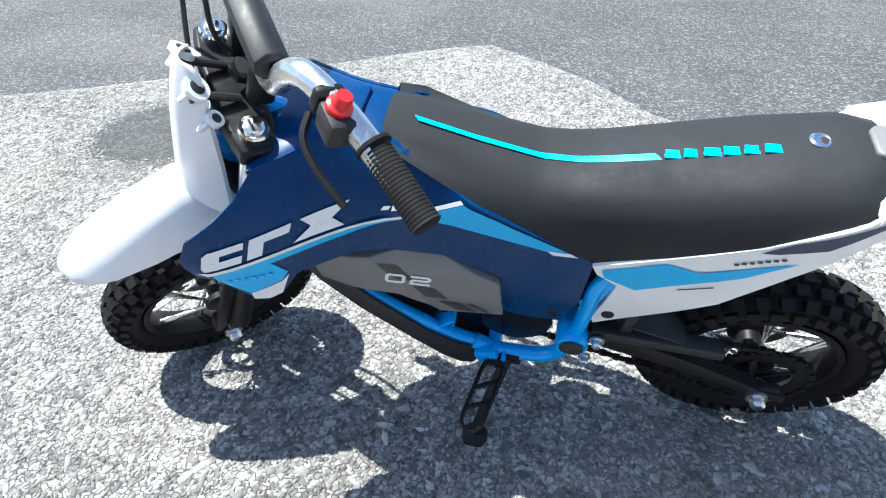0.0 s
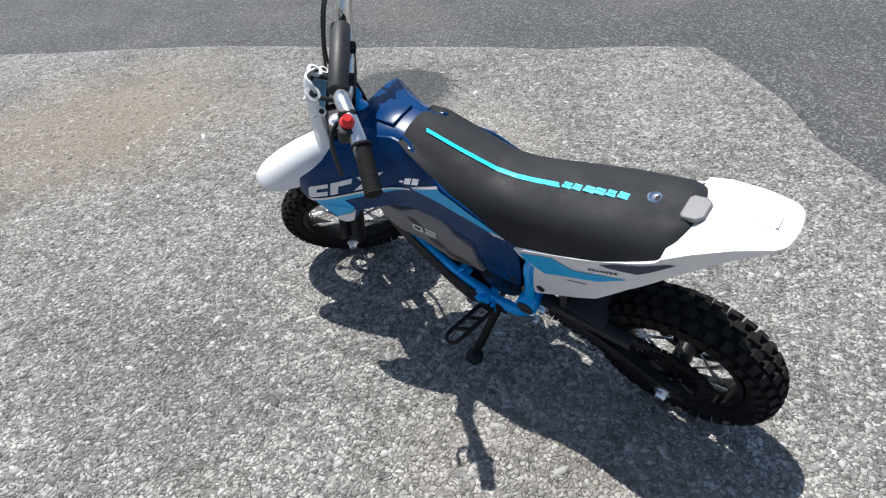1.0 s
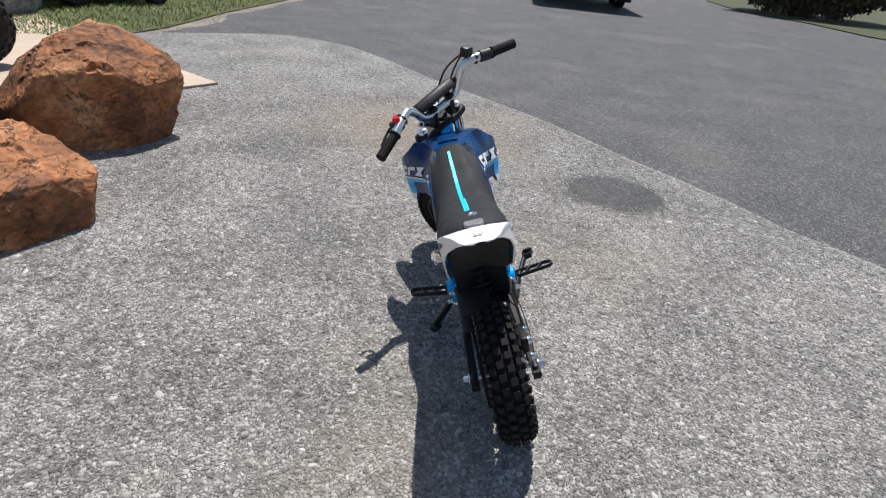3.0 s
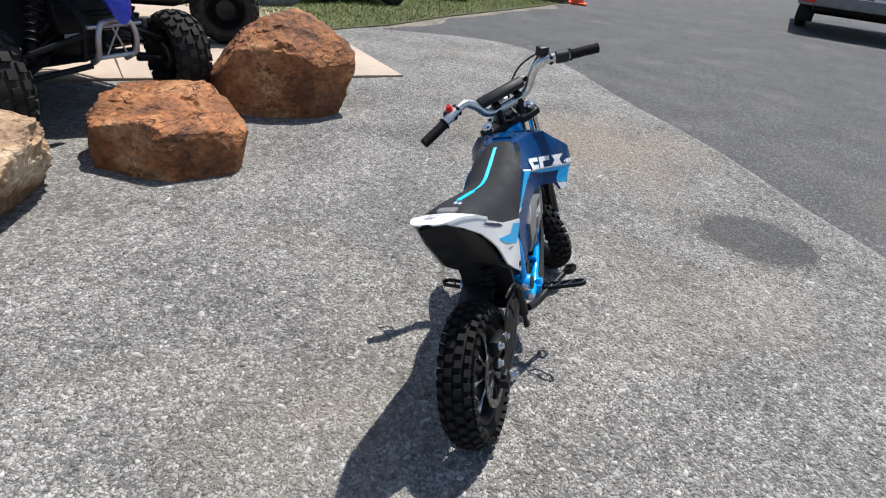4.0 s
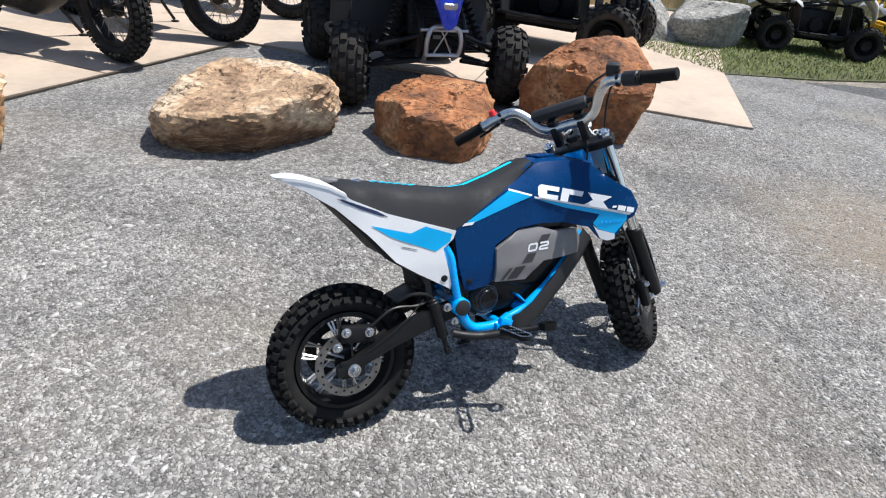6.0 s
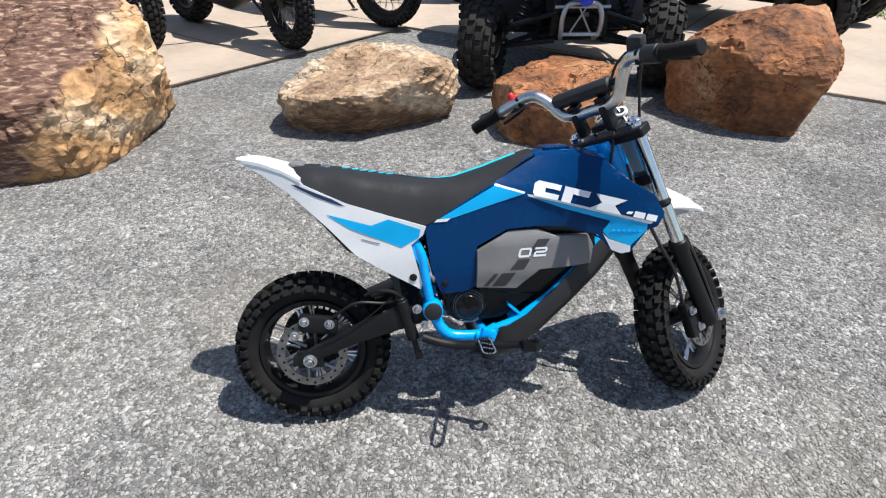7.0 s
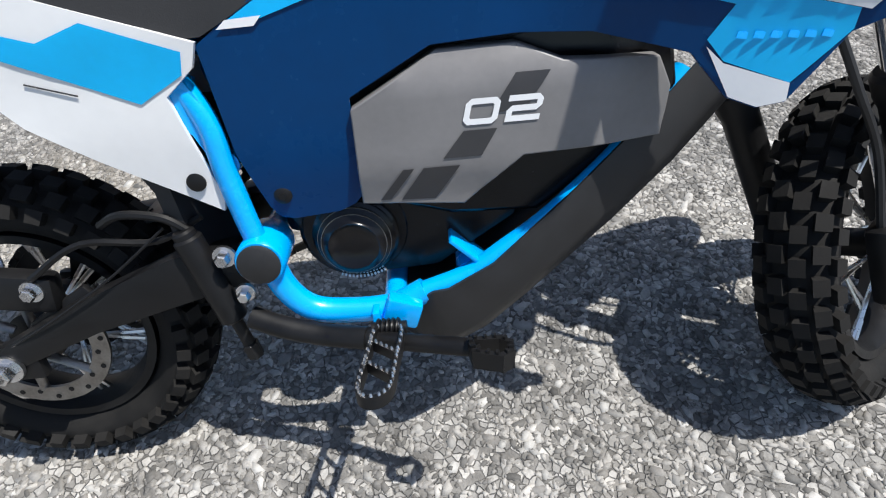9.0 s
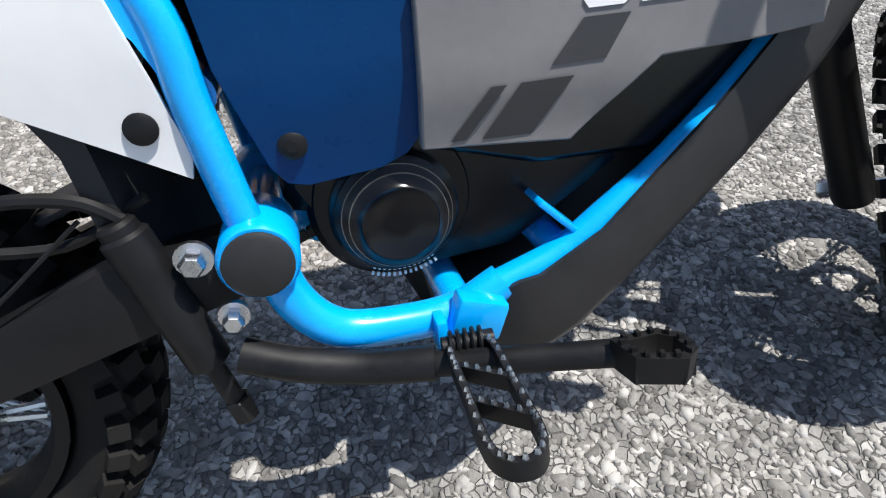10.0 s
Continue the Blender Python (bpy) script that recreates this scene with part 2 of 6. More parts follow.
PALE_ASPHALT = asphalt("pale_worn_asphalt", (0.160, 0.153, 0.142), (0.256, 0.247, 0.231), 0.0095, 0.82, patch=0.22)
DARK_ASPHALT = asphalt("dark_asphalt", (0.056, 0.056, 0.058), (0.155, 0.151, 0.146), 0.007, 0.4, patch=0.15, dusty=0.15)
CHIPS = material("stone_chip", (0.228, 0.217, 0.200), 0.85, vary=0.2, scale=90, second=(0.300, 0.287, 0.267), bump=0.3, bump_scale=700, spread=0.62, island=1, patch=0.22)
CONCRETE = material("concrete", (0.43, 0.345, 0.268), 0.85, vary=0.12, scale=2.2, bump=0.4, bump_scale=260)
GRASS_SOIL = material("grass_soil", (0.060, 0.088, 0.022), 0.95, vary=0.35, scale=2.2, second=(0.11, 0.10, 0.045), bump=0.8, bump_scale=60)
GRASS = material("grass_blade", (0.125, 0.195, 0.032), 0.7, vary=0.3, scale=1.5, second=(0.22, 0.24, 0.065), spread=0.4, island=1)
DEEP_BLUE = material("deep_blue_plastic", (0.0, 0.033, 0.120), 0.26, vary=0.06, scale=12, spec=0.19)
SKY_BLUE = material("sky_blue_decal", (0.0, 0.41, 0.80), 0.35, vary=0.04, scale=15)
FRAME_BLUE = material("frame_blue_paint", (0.0, 0.35, 0.85), 0.25, vary=0.05, scale=20, coat=0.3, spec=0.4)
CYAN = material("cyan_print", (0.0, 0.55, 0.80), 0.5, vary=0.05, scale=40)
WHITE = material("white_plastic", (0.80, 0.80, 0.79), 0.35, vary=0.04, scale=9, second=(0.84, 0.84, 0.83), coat=0.2)
WHITE_PRINT = material("white_print", (0.78, 0.79, 0.80), 0.4, vary=0.03, scale=30, second=(0.82, 0.82, 0.82))
NAVY_PRINT = material("navy_print", (0.02, 0.03, 0.075), 0.4, vary=0.05, scale=30)
GREY_PLASTIC = material("grey_plastic", (0.168, 0.163, 0.163), 0.42, vary=0.06, scale=20, bump=0.12, bump_scale=900)
SLATE = material("slate_print", (0.036, 0.035, 0.037), 0.45, vary=0.05, scale=30)
BLACK_PLASTIC = material("black_plastic", (0.018, 0.018, 0.019), 0.5, vary=0.15, scale=25, bump=0.2, bump_scale=700, spec=0.4)
RUBBER = material("tyre_rubber", (0.009, 0.0088, 0.0086), 0.78, spec=0.22, vary=0.25, scale=18, second=(0.019, 0.018, 0.017), bump=0.3, bump_scale=400)
SEAT_CLOTH = material("seat_vinyl", (0.0195, 0.0205, 0.0225), 0.7, vary=0.05, scale=20, bump=0.35, bump_scale=900, spec=0.27)
DUSTY_RUBBER = material("dusty_tyre_rubber", (0.022, 0.021, 0.0195), 0.85, spec=0.2, vary=0.3, scale=14, second=(0.052, 0.048, 0.043), bump=0.3, bump_scale=400)
DARK_METAL = material("black_painted_metal", (0.007, 0.007, 0.0075), 0.45, vary=0.2, scale=30, spec=0.27)
MOTOR_BLACK = material("gloss_black_casting", (0.004, 0.004, 0.005), 0.22, vary=0.2, scale=30, spec=0.35)
DISC_STEEL = material("worn_disc_steel", (0.25, 0.235, 0.22), 0.42, 1.0, vary=0.2, scale=50)
LOOSE = material("loose_stone", (0.250, 0.241, 0.226), 0.8, vary=0.2, scale=60, second=(0.36, 0.35, 0.33), bump=0.3, bump_scale=500, spread=0.68, island=1)
STEEL = material("zinc_steel", (0.62, 0.62, 0.63), 0.28, 1.0, vary=0.1, scale=60)
CHROME = material("chrome", (0.75, 0.75, 0.76), 0.12, 1.0, vary=0.05, scale=30)
ALLOY = material("brushed_alloy", (0.66, 0.65, 0.63), 0.3, 1.0, vary=0.08, scale=40)
RED = material("red_plastic", (0.62, 0.02, 0.02), 0.35, vary=0.08, scale=50)
QUAD_BLUE = material("royal_blue_plastic", (0.01, 0.04, 0.55), 0.25, vary=0.08, scale=10, coat=0.4)
SILVER = material("silver_paint", (0.45, 0.46, 0.48), 0.35, 0.6, vary=0.1, scale=20)
YELLOW = material("yellow_plastic", (0.75, 0.42, 0.01), 0.4, vary=0.08, scale=20)
ORANGE = material("orange_cone", (0.75, 0.10, 0.03), 0.5, vary=0.08, scale=20)
FENCE_WOOD = material("fence_board", (0.34, 0.27, 0.15), 0.8, vary=0.2, scale=6, bump=0.3, bump_scale=90, spread=0.2)
LEAF = material("leaf", (0.060, 0.070, 0.028), 0.6, vary=0.3, scale=3, second=(0.10, 0.075, 0.045), spread=0.4, island=1)
RUST_ROCK = rock_material("rust_quartz", (0.60, 0.36, 0.18), (0.35, 0.135, 0.047), (0.07, 0.030, 0.016), 5.5, 0.03, 0.012)
# Pale rock turns darker brown towards the ground, reaching higher towards +y.
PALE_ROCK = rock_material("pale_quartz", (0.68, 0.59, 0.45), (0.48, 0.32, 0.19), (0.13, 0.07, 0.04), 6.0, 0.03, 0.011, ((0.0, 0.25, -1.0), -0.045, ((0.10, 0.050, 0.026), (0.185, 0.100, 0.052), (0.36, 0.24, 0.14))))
MIXED_ROCK = rock_material("mixed_quartz", (0.70, 0.57, 0.40), (0.50, 0.28, 0.12), (0.16, 0.085, 0.05), 4.0, 0.02, 0.010, ((1.0, 0.0, 0.75), 0.0, ((0.080, 0.037, 0.024), (0.190, 0.096, 0.060), (0.47, 0.33, 0.23))))
WHITE_ROCK = rock_material("white_quartz", (0.78, 0.76, 0.70), (0.60, 0.55, 0.47), (0.30, 0.26, 0.21), 5.0)
GREY_ROCK = rock_material("grey_limestone", (0.42, 0.41, 0.37), (0.30, 0.29, 0.26), (0.11, 0.11, 0.10), 5.0)

# ---- shaping helpers ----


def smooth(a, b, v):
    u = min(1.0, max(0.0, (v - a) / (b - a)))
    return u * u * (3 - 2 * u)


def lerp_rows(rows, v):
    """Reads a table of (v, values...) at v, evenly between its rows."""
    if v <= rows[0][0]:
        return rows[0][1:]
    for a, b in zip(rows, rows[1:]):
        if v <= b[0]:
            u = (v - a[0]) / (b[0] - a[0])
            return [p + (q - p) * u for p, q in zip(a[1:], b[1:])]
    return rows[-1][1:]


def part(name, bm, mat, parent=None, label="", sharp=40, bevel=0.0, flat=False):
    """One mesh object out of a bmesh, under its thing."""
    bmesh.ops.recalc_face_normals(bm, faces=bm.faces)
    mesh = bpy.data.meshes.new(name)
    bm.to_mesh(mesh)
    bm.free()
    mesh.materials.append(mat)
    if not flat:
        mesh.shade_smooth()
        mesh.set_sharp_from_angle(angle=radians(sharp))
    ob = new(name, mesh)
    if parent:
        ob.parent = parent
    if label:
        ob["label"] = label
    if bevel:
        b = ob.modifiers.new("bevel", "BEVEL")
        b.width, b.segments, b.limit_method, b.angle_limit = bevel, 2, "ANGLE", radians(50)
    return ob


def shared(name, mesh, parent, m):
    """A piece that shares its mesh with others alike."""
    ob = new(name, mesh)
    ob.parent = parent
    ob.matrix_basis = m
    return ob


def curve_points(points, steps=6):
    """A smooth line through the points."""
    pts = [Vector(p) for p in points]
    if len(pts) < 3:
        return pts
    out = []
    ext = [2 * pts[0] - pts[1], *pts, 2 * pts[-1] - pts[-2]]
    for i in range(1, len(ext) - 2):
        a, b, c, d = ext[i - 1 : i + 3]
        for j in range(steps):
            u = j / steps
            out.append(0.5 * (2 * b + (c - a) * u + (2 * a - 5 * b + 4 * c - d) * u * u + (3 * b - a - 3 * c + d) * u ** 3))
    out.append(pts[-1])
    return out


def tube(bm, points, r, seg=10, steps=6, r_end=None, flat=1.0):
    """A round bar along a smooth line; flat squeezes its section."""
    pts = curve_points(points, steps)
    rings = []
    side = None
    for i, p in enumerate(pts):
        along = (pts[min(i + 1, len(pts) - 1)] - pts[max(i - 1, 0)]).normalized()
        if side is None:
            side = along.orthogonal().normalized()
        side = (side - along * side.dot(along)).normalized()
        up = along.cross(side)
        u = i / max(1, len(pts) - 1)
        rr = r if r_end is None else r + (r_end - r) * u
        rings.append([bm.verts.new(p + (side * math.cos(2 * math.pi * j / seg) + up * math.sin(2 * math.pi * j / seg) * flat) * rr) for j in range(seg)])
    for a, b in zip(rings, rings[1:]):
        for j in range(seg):
            bm.faces.new((a[j], a[(j + 1) % seg], b[(j + 1) % seg], b[j]))
    bm.faces.new(rings[0][::-1])
    bm.faces.new(rings[-1])


def lathe(bm, profile, origin=(0, 0, 0), axis=(0, 1, 0), seg=32, closed=False):
    """Turns a profile of (along, radius) about an axis."""
    o, d = Vector(origin), Vector(axis).normalized()
    s = d.orthogonal().normalized()
    t = d.cross(s)
    rings = []
    for h, r in profile:
        rings.append([bm.verts.new(o + d * h + (s * math.cos(2 * math.pi * j / seg) + t * math.sin(2 * math.pi * j / seg)) * r) for j in range(seg)])
    pairs = list(zip(rings, rings[1:]))
    if closed:
        pairs.append((rings[-1], rings[0]))
    for a, b in pairs:
        for j in range(seg):
            bm.faces.new((a[j], a[(j + 1) % seg], b[(j + 1) % seg], b[j]))
    if not closed:
        bm.faces.new(rings[0][::-1])
        bm.faces.new(rings[-1])


def rod(bm, a, b, r, seg=16, rim=0.0):
    """A straight round bar from a to b with softened rims."""
    a, b = Vector(a), Vector(b)
    h = (b - a).length
    rim = min(rim, r * 0.45, h * 0.4)
    prof = [(0, r - rim), (rim, r), (h - rim, r), (h, r - rim)] if rim else [(0, r), (h, r)]
    lathe(bm, prof, a, b - a, seg)


def box(bm, m, size, bevel=0.0):
    """A box at the pose m with rounded edges."""
    made = bmesh.ops.create_cube(bm, size=1.0)["verts"]
    for v in made:
        v.co = Vector((v.co.x * size[0], v.co.y * size[1], v.co.z * size[2]))
    if bevel:
        edges = list({e for v in made for e in v.link_edges})
        got = bmesh.ops.bevel(bm, geom=edges, offset=bevel, segments=2, profile=0.5, affect="EDGES", clamp_overlap=True)
        made = list({v for f in got["faces"] for v in f.verts} | {v for v in made if v.is_valid})
    for v in made:
        v.co = m @ v.co


def sheet(bm, outline, place, cell=0.02):
    """A flat outline (u, v), cut into small cells and laid onto a curved surface by place(u, v)."""
    own = bmesh.new()
    own.faces.new([own.verts.new((u, 0, v)) for u, v in outline])
    us, vs = [p[0] for p in outline], [p[1] for p in outline]
    for values, normal, k in ((us, (1, 0, 0), 0), (vs, (0, 0, 1), 2)):
        c = min(values) + cell
        while c < max(values) - cell * 0.2:
            at = [0, 0, 0]
            at[k] = c
            bmesh.ops.bisect_plane(own, geom=own.verts[:] + own.edges[:] + own.faces[:], plane_co=at, plane_no=normal)
            c += cell
    bmesh.ops.triangulate(own, faces=own.faces[:])
    twin = {v: bm.verts.new(place(v.co.x, v.co.z)) for v in own.verts}
    made = [bm.faces.new([twin[v] for v in f.verts]) for f in own.faces]
    own.free()
    return made


def plate(bm, outline, place, thick, cell=0.02):
    """A curved plate of that thickness: place(u, v, depth) gives its outer (0) and inner face."""
    made = sheet(bm, outline, lambda u, v: place(u, v, 0.0), cell)
    edges = {}
    for f in made:
        for e in f.edges:
            edges[e] = edges.get(e, 0) + 1
    own = sheet(bm, outline, lambda u, v: place(u, v, thick), cell)
    first = list(dict.fromkeys(v for f in made for v in f.verts))
    second = list(dict.fromkeys(v for f in own for v in f.verts))
    facing = dict(zip(first, second))
    for e, count in edges.items():
        if count == 1:
            a, b = e.verts
            bm.faces.new((a, b, facing[b], facing[a]))


def loft(bm, rings, closed=True):
    """Skins rows of points."""
    rows = [[bm.verts.new(p) for p in ring] for ring in rings]
    n = len(rows[0])
    for a, b in zip(rows, rows[1:]):
        for j in range(n if closed else n - 1):
            bm.faces.new((a[j], a[(j + 1) % n], b[(j + 1) % n], b[j]))
    if closed:
        bm.faces.new(rows[0][::-1])
        bm.faces.new(rows[-1])


def bolt(bm, at, axis, r, h):
    """A hexagon bolt head on a washer."""
    a = Vector(at)
    d = Vector(axis).normalized()
    lathe(bm, [(0, r * 1.5), (h * 0.25, r * 1.5)], a, d, 16)
    lathe(bm, [(h * 0.25, r), (h * 0.85, r), (h, r * 0.8)], a, d, 6)

# ---- ground ----
bm = bmesh.new()
bmesh.ops.create_grid(bm, x_segments=8, y_segments=8, size=400)
ground = part("ground", bm, DARK_ASPHALT, flat=True)
tagged(ground, "dark grey asphalt road with fine pale chips", "road", kind="structure")


def slab(name, outline, z, mat, label, category, thick=0.1):
    """A flat piece of ground with an edge of its own."""
    b = bmesh.new()
    top = [b.verts.new((x, y, z)) for x, y in outline]
    low = [b.verts.new((x, y, z - thick)) for x, y in outline]
    b.faces.new(top)
    for i in range(len(top)):
        j = (i + 1) % len(top)
        b.faces.new((top[i], top[j], low[j], low[i]))
    bmesh.ops.triangulate(b, faces=b.faces[:])
    return tagged(part(name, b, mat, flat=True), label, category, kind="structure")


LOT = [(0.22, 0.85), (0.03, 1.02), (-0.13, 1.28), (-0.33, 1.50), (-0.53, 1.69), (-0.72, 1.62), (-0.9, 1.53), (-1.08, 1.42), (-1.35, 1.33), (-1.67, 1.19),
       (-1.94, 1.06), (-2.26, 0.94), (-2.6, 0.80), (-3.07, 0.54), (-3.5, 0.27), (-3.9, 0.07), (-4.3, -0.12), (-4.64, -0.30), (-4.95, -0.50), (-5.16, -0.76), (-5.28, -1.05), (-5.28, -1.35), (-5.12, -1.7), (-4.98, -2.0), (-4.85, -2.3), (-4.3, -2.7),
       (-4.3, -8.0), (9.0, -8.0), (9.0, 3.5), (5.0, 2.4), (2.0, 1.3), (0.9, 0.9), (0.4, 0.8)]
lot = slab("pavement", LOT, 0.0, PALE_ASPHALT, "pale worn asphalt parking lot with exposed stone chips", "asphalt", 0.03)
ground.location.z = -0.006

CONCRETE_EDGE = [(-3.07, -1.33), (-0.57, -3.83), (0.17, -3.17), (0.9, -2.5), (3.5, -0.15), (8.5, 4.0), (8.5, -8.0), (-8.0, -8.0), (-7.0, -4.8), (-4.28, -2.50)]
slab("pavement_concrete", CONCRETE_EDGE, 0.012, CONCRETE, "pale tan concrete slab with dirty joints", "concrete slab", 0.1)
JOINT = material("dirty_joint", (0.07, 0.055, 0.04), 0.95, vary=0.3, scale=20, bump=0.5, bump_scale=120)
for (x0, y0), (x1, y1), w in (((-0.57, -3.83), (3.5, -0.15), 0.03), ((-3.07, -1.33), (-0.57, -3.83), 0.014), ((0.34, -3.01), (1.9, -4.75), 0.014), ((-0.57, -3.83), (0.8, -5.4), 0.014), ((1.5, -1.95), (3.2, -3.9), 0.014), ((-1.82, -2.58), (-3.4, -4.2), 0.012)):
    d = Vector((x1 - x0, y1 - y0, 0)).normalized() * w
    side_step = Vector((-d.y, d.x, 0)) / 2
    b = bmesh.new()
    n = 40
    rows = []
    for i in range(n + 1):
        p = Vector((x0, y0, 0.0145)).lerp(Vector((x1, y1, 0.0145)), i / n)
        k = 0.7 + 0.5 * noise.noise(p * 6)
        rows.append([p - side_step * k, p + side_step * k])
    loft(b, rows, closed=False)
    tagged(part("trim_joint", b, JOINT, flat=True), "dirt-filled joint along the concrete", "joint", kind="structure")

# ---- boulders ----


def boulder(heart, facets, mat, label, seed, grain=0.007, strata=0.0, dip=(0.2, 0.1, 1.0), pitch=0.05, chips=60, chip=0.06, fine=6):
    """A split rock round its heart: facets (compass direction, lean from level, distance), chipped smaller faces between them, strata and grain."""
    heart = Vector(heart)
    rng = np.random.default_rng(seed)
    table = np.radians(np.array([(c, e) for c, e, _ in facets] + [(0, -90)], float))
    reach = np.array([h for _, _, h in facets] + [heart.z + 0.03])
    ways = np.stack([np.cos(table[:, 0]) * np.cos(table[:, 1]), np.sin(table[:, 0]) * np.cos(table[:, 1]), np.sin(table[:, 1])], 1)

    def extent(u, ways, reach, hard):
        return ((np.maximum(u @ ways.T, 0.001) / reach) ** hard).sum(1) ** (-1 / hard)

    small = rng.normal(0, 1, (chips, 3))
    small /= np.linalg.norm(small, axis=1)[:, None]
    b = bmesh.new()
    bmesh.ops.create_icosphere(b, subdivisions=fine, radius=1.0)
    units = np.array([v.co.normalized() for v in b.verts])
    away = Vector((seed * 3.7, seed * 1.3, seed * 0.7))
    wobble = np.array([noise.noise_vector(Vector(u) * 3.1 + away) for u in units])
    bent = units + 0.05 * wobble
    bent /= np.linalg.norm(bent, axis=1)[:, None]
    whole = bent * extent(bent, ways, reach, 130)[:, None]
    depth = (whole @ small.T).max(0) * rng.uniform(1 - chip, 1.0, chips)
    far = extent(bent, np.vstack([ways, small]), np.concatenate([reach, depth]), 130)
    dip = Vector(dip).normalized()
    for v, u, r in zip(b.verts, units, far):
        u = Vector(u)
        p = u * float(r)
        q = p + away
        lift = grain * (0.9 * noise.fractal(q * 11, 0.85, 2.1, 5) - 0.8 * abs(noise.noise(q * 24)) ** 0.6)
        if strata:
            bed = p.dot(dip) / pitch + 1.1 * noise.noise(q * 5) + 0.35 * noise.noise(q * 23)
            tooth = bed - math.floor(bed)
            lift += strata * (tooth ** 3 - 0.3) * smooth(-0.2, 0.2, noise.noise(q * 4 + Vector((9, 0, 0))))
        p += u * lift
        v.co = Vector((p.x, p.y, max(p.z + heart.z, -0.006)))
    ob = part("boulder", b, mat, sharp=18)
    ob.matrix_world = pose(heart.x, heart.y, 0)
    return tagged(ob, label, "boulder", "boulders along the lot")


def field_stone(x, y, size, mat, label, seed):
    """A smaller rough block of that size with facets at random."""
    rnd = random.Random(seed)
    half = Vector((size[0] / 2, size[1] / 2, size[2] * 0.55))
    facets = [(0, 88, half.z), (rnd.uniform(0, 360), 70, half.z * 0.97)]
    for k in range(11):
        c, e = 33 * k + rnd.uniform(-14, 14), rnd.uniform(-25, 45)
        d = Vector((math.cos(radians(c)) * math.cos(radians(e)), math.sin(radians(c)) * math.cos(radians(e)), math.sin(radians(e))))
        facets.append((c, e, Vector((d.x * half.x, d.y * half.y, d.z * half.z)).length * rnd.uniform(0.85, 1.0)))
    return boulder((x, y, size[2] * 0.45), facets, mat, label, seed, 0.006, 0.018, pitch=0.09, chips=40, fine=5)


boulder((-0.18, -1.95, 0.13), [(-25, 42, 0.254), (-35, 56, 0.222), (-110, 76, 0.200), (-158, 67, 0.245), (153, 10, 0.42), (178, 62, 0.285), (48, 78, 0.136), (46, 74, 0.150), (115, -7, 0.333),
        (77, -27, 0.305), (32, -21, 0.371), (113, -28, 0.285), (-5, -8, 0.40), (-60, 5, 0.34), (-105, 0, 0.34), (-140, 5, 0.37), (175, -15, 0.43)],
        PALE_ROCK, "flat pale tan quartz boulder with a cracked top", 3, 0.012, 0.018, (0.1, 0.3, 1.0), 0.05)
boulder((-1.0, -1.63, 0.13), [(-40, 3, 0.285), (-50, 38, 0.250), (-65, 65, 0.205), (-105, 76, 0.190), (-160, 74, 0.205), (152, 51, 0.243), (133, 29, 0.254), (140, 3, 0.267), (127, -12, 0.285),
        (49, 2, 0.247), (2, 0, 0.237), (75, 75, 0.112), (-21, 78, 0.112), (-90, 8, 0.33), (-130, 15, 0.34), (175, 8, 0.33)],
        RUST_ROCK, "small rusty orange layered boulder with a flat end", 8, 0.010, 0.016, (0.25, -0.15, 1.0), 0.06, chip=0.10)
boulder((-1.98, -1.66, 0.22), [(-70, 36, 0.280), (-77, 53, 0.246), (-85, 65, 0.245), (173, 81, 0.280), (130, 57, 0.297), (120, 3, 0.368), (104, -19, 0.368), (134, -17, 0.300), (-39, -12, 0.385), (-51, 34, 0.288),
        (-28, 10, 0.385), (146, 31, 0.321), (25, -3, 0.290), (62, -8, 0.330), (2, 61, 0.256), (60, 47, 0.288), (38, 62, 0.270), (-90, 0, 0.40), (-130, 5, 0.42), (175, 10, 0.40)],
        RUST_ROCK, "large rust-orange quartz boulder with a ridge above a dark undercut", 12, 0.008, 0.010, (0.5, 0.4, 0.8), 0.08)
boulder((1.15, -1.85, 0.28), [(158, 14, 0.429), (-169, 2, 0.490), (-171, -28, 0.535), (173, -15, 0.455), (154, 0, 0.430), (115, -2, 0.500), (88, -4, 0.505), (85, 62, 0.225), (123, 64, 0.257), (20, 55, 0.34), (0, 85, 0.30),
        (-60, 40, 0.40), (0, 8, 0.62), (45, 3, 0.60), (-45, 12, 0.55), (-90, 10, 0.42), (-135, 20, 0.46)],
        MIXED_ROCK, "big split boulder with rust, brown and cream faces", 21, 0.013, 0.022, (0.6, 0.2, 0.7), 0.10, chip=0.08)

# ---- the little dirt bike: x ahead, y to its left, z up, leaning on its stand ----
LEAN, HEAD = radians(17.3), radians(2.6)
bike = new("dirt_bike")
tagged(bike, "small blue and white electric kids dirt bike on its stand", "dirt bike")
ahead = Vector((-math.cos(HEAD), math.sin(HEAD), 0))
left = Vector((0, 0, 1)).cross(ahead)
axis_y = left * math.cos(LEAN) - Vector((0, 0, 1)) * math.sin(LEAN)
axis_z = left * math.sin(LEAN) + Vector((0, 0, 1)) * math.cos(LEAN)
bike.matrix_world = Matrix(((ahead.x, axis_y.x, axis_z.x, 0), (ahead.y, axis_y.y, axis_z.y, -0.0895), (ahead.z, axis_y.z, axis_z.z, 0.0), (0, 0, 0, 1)))

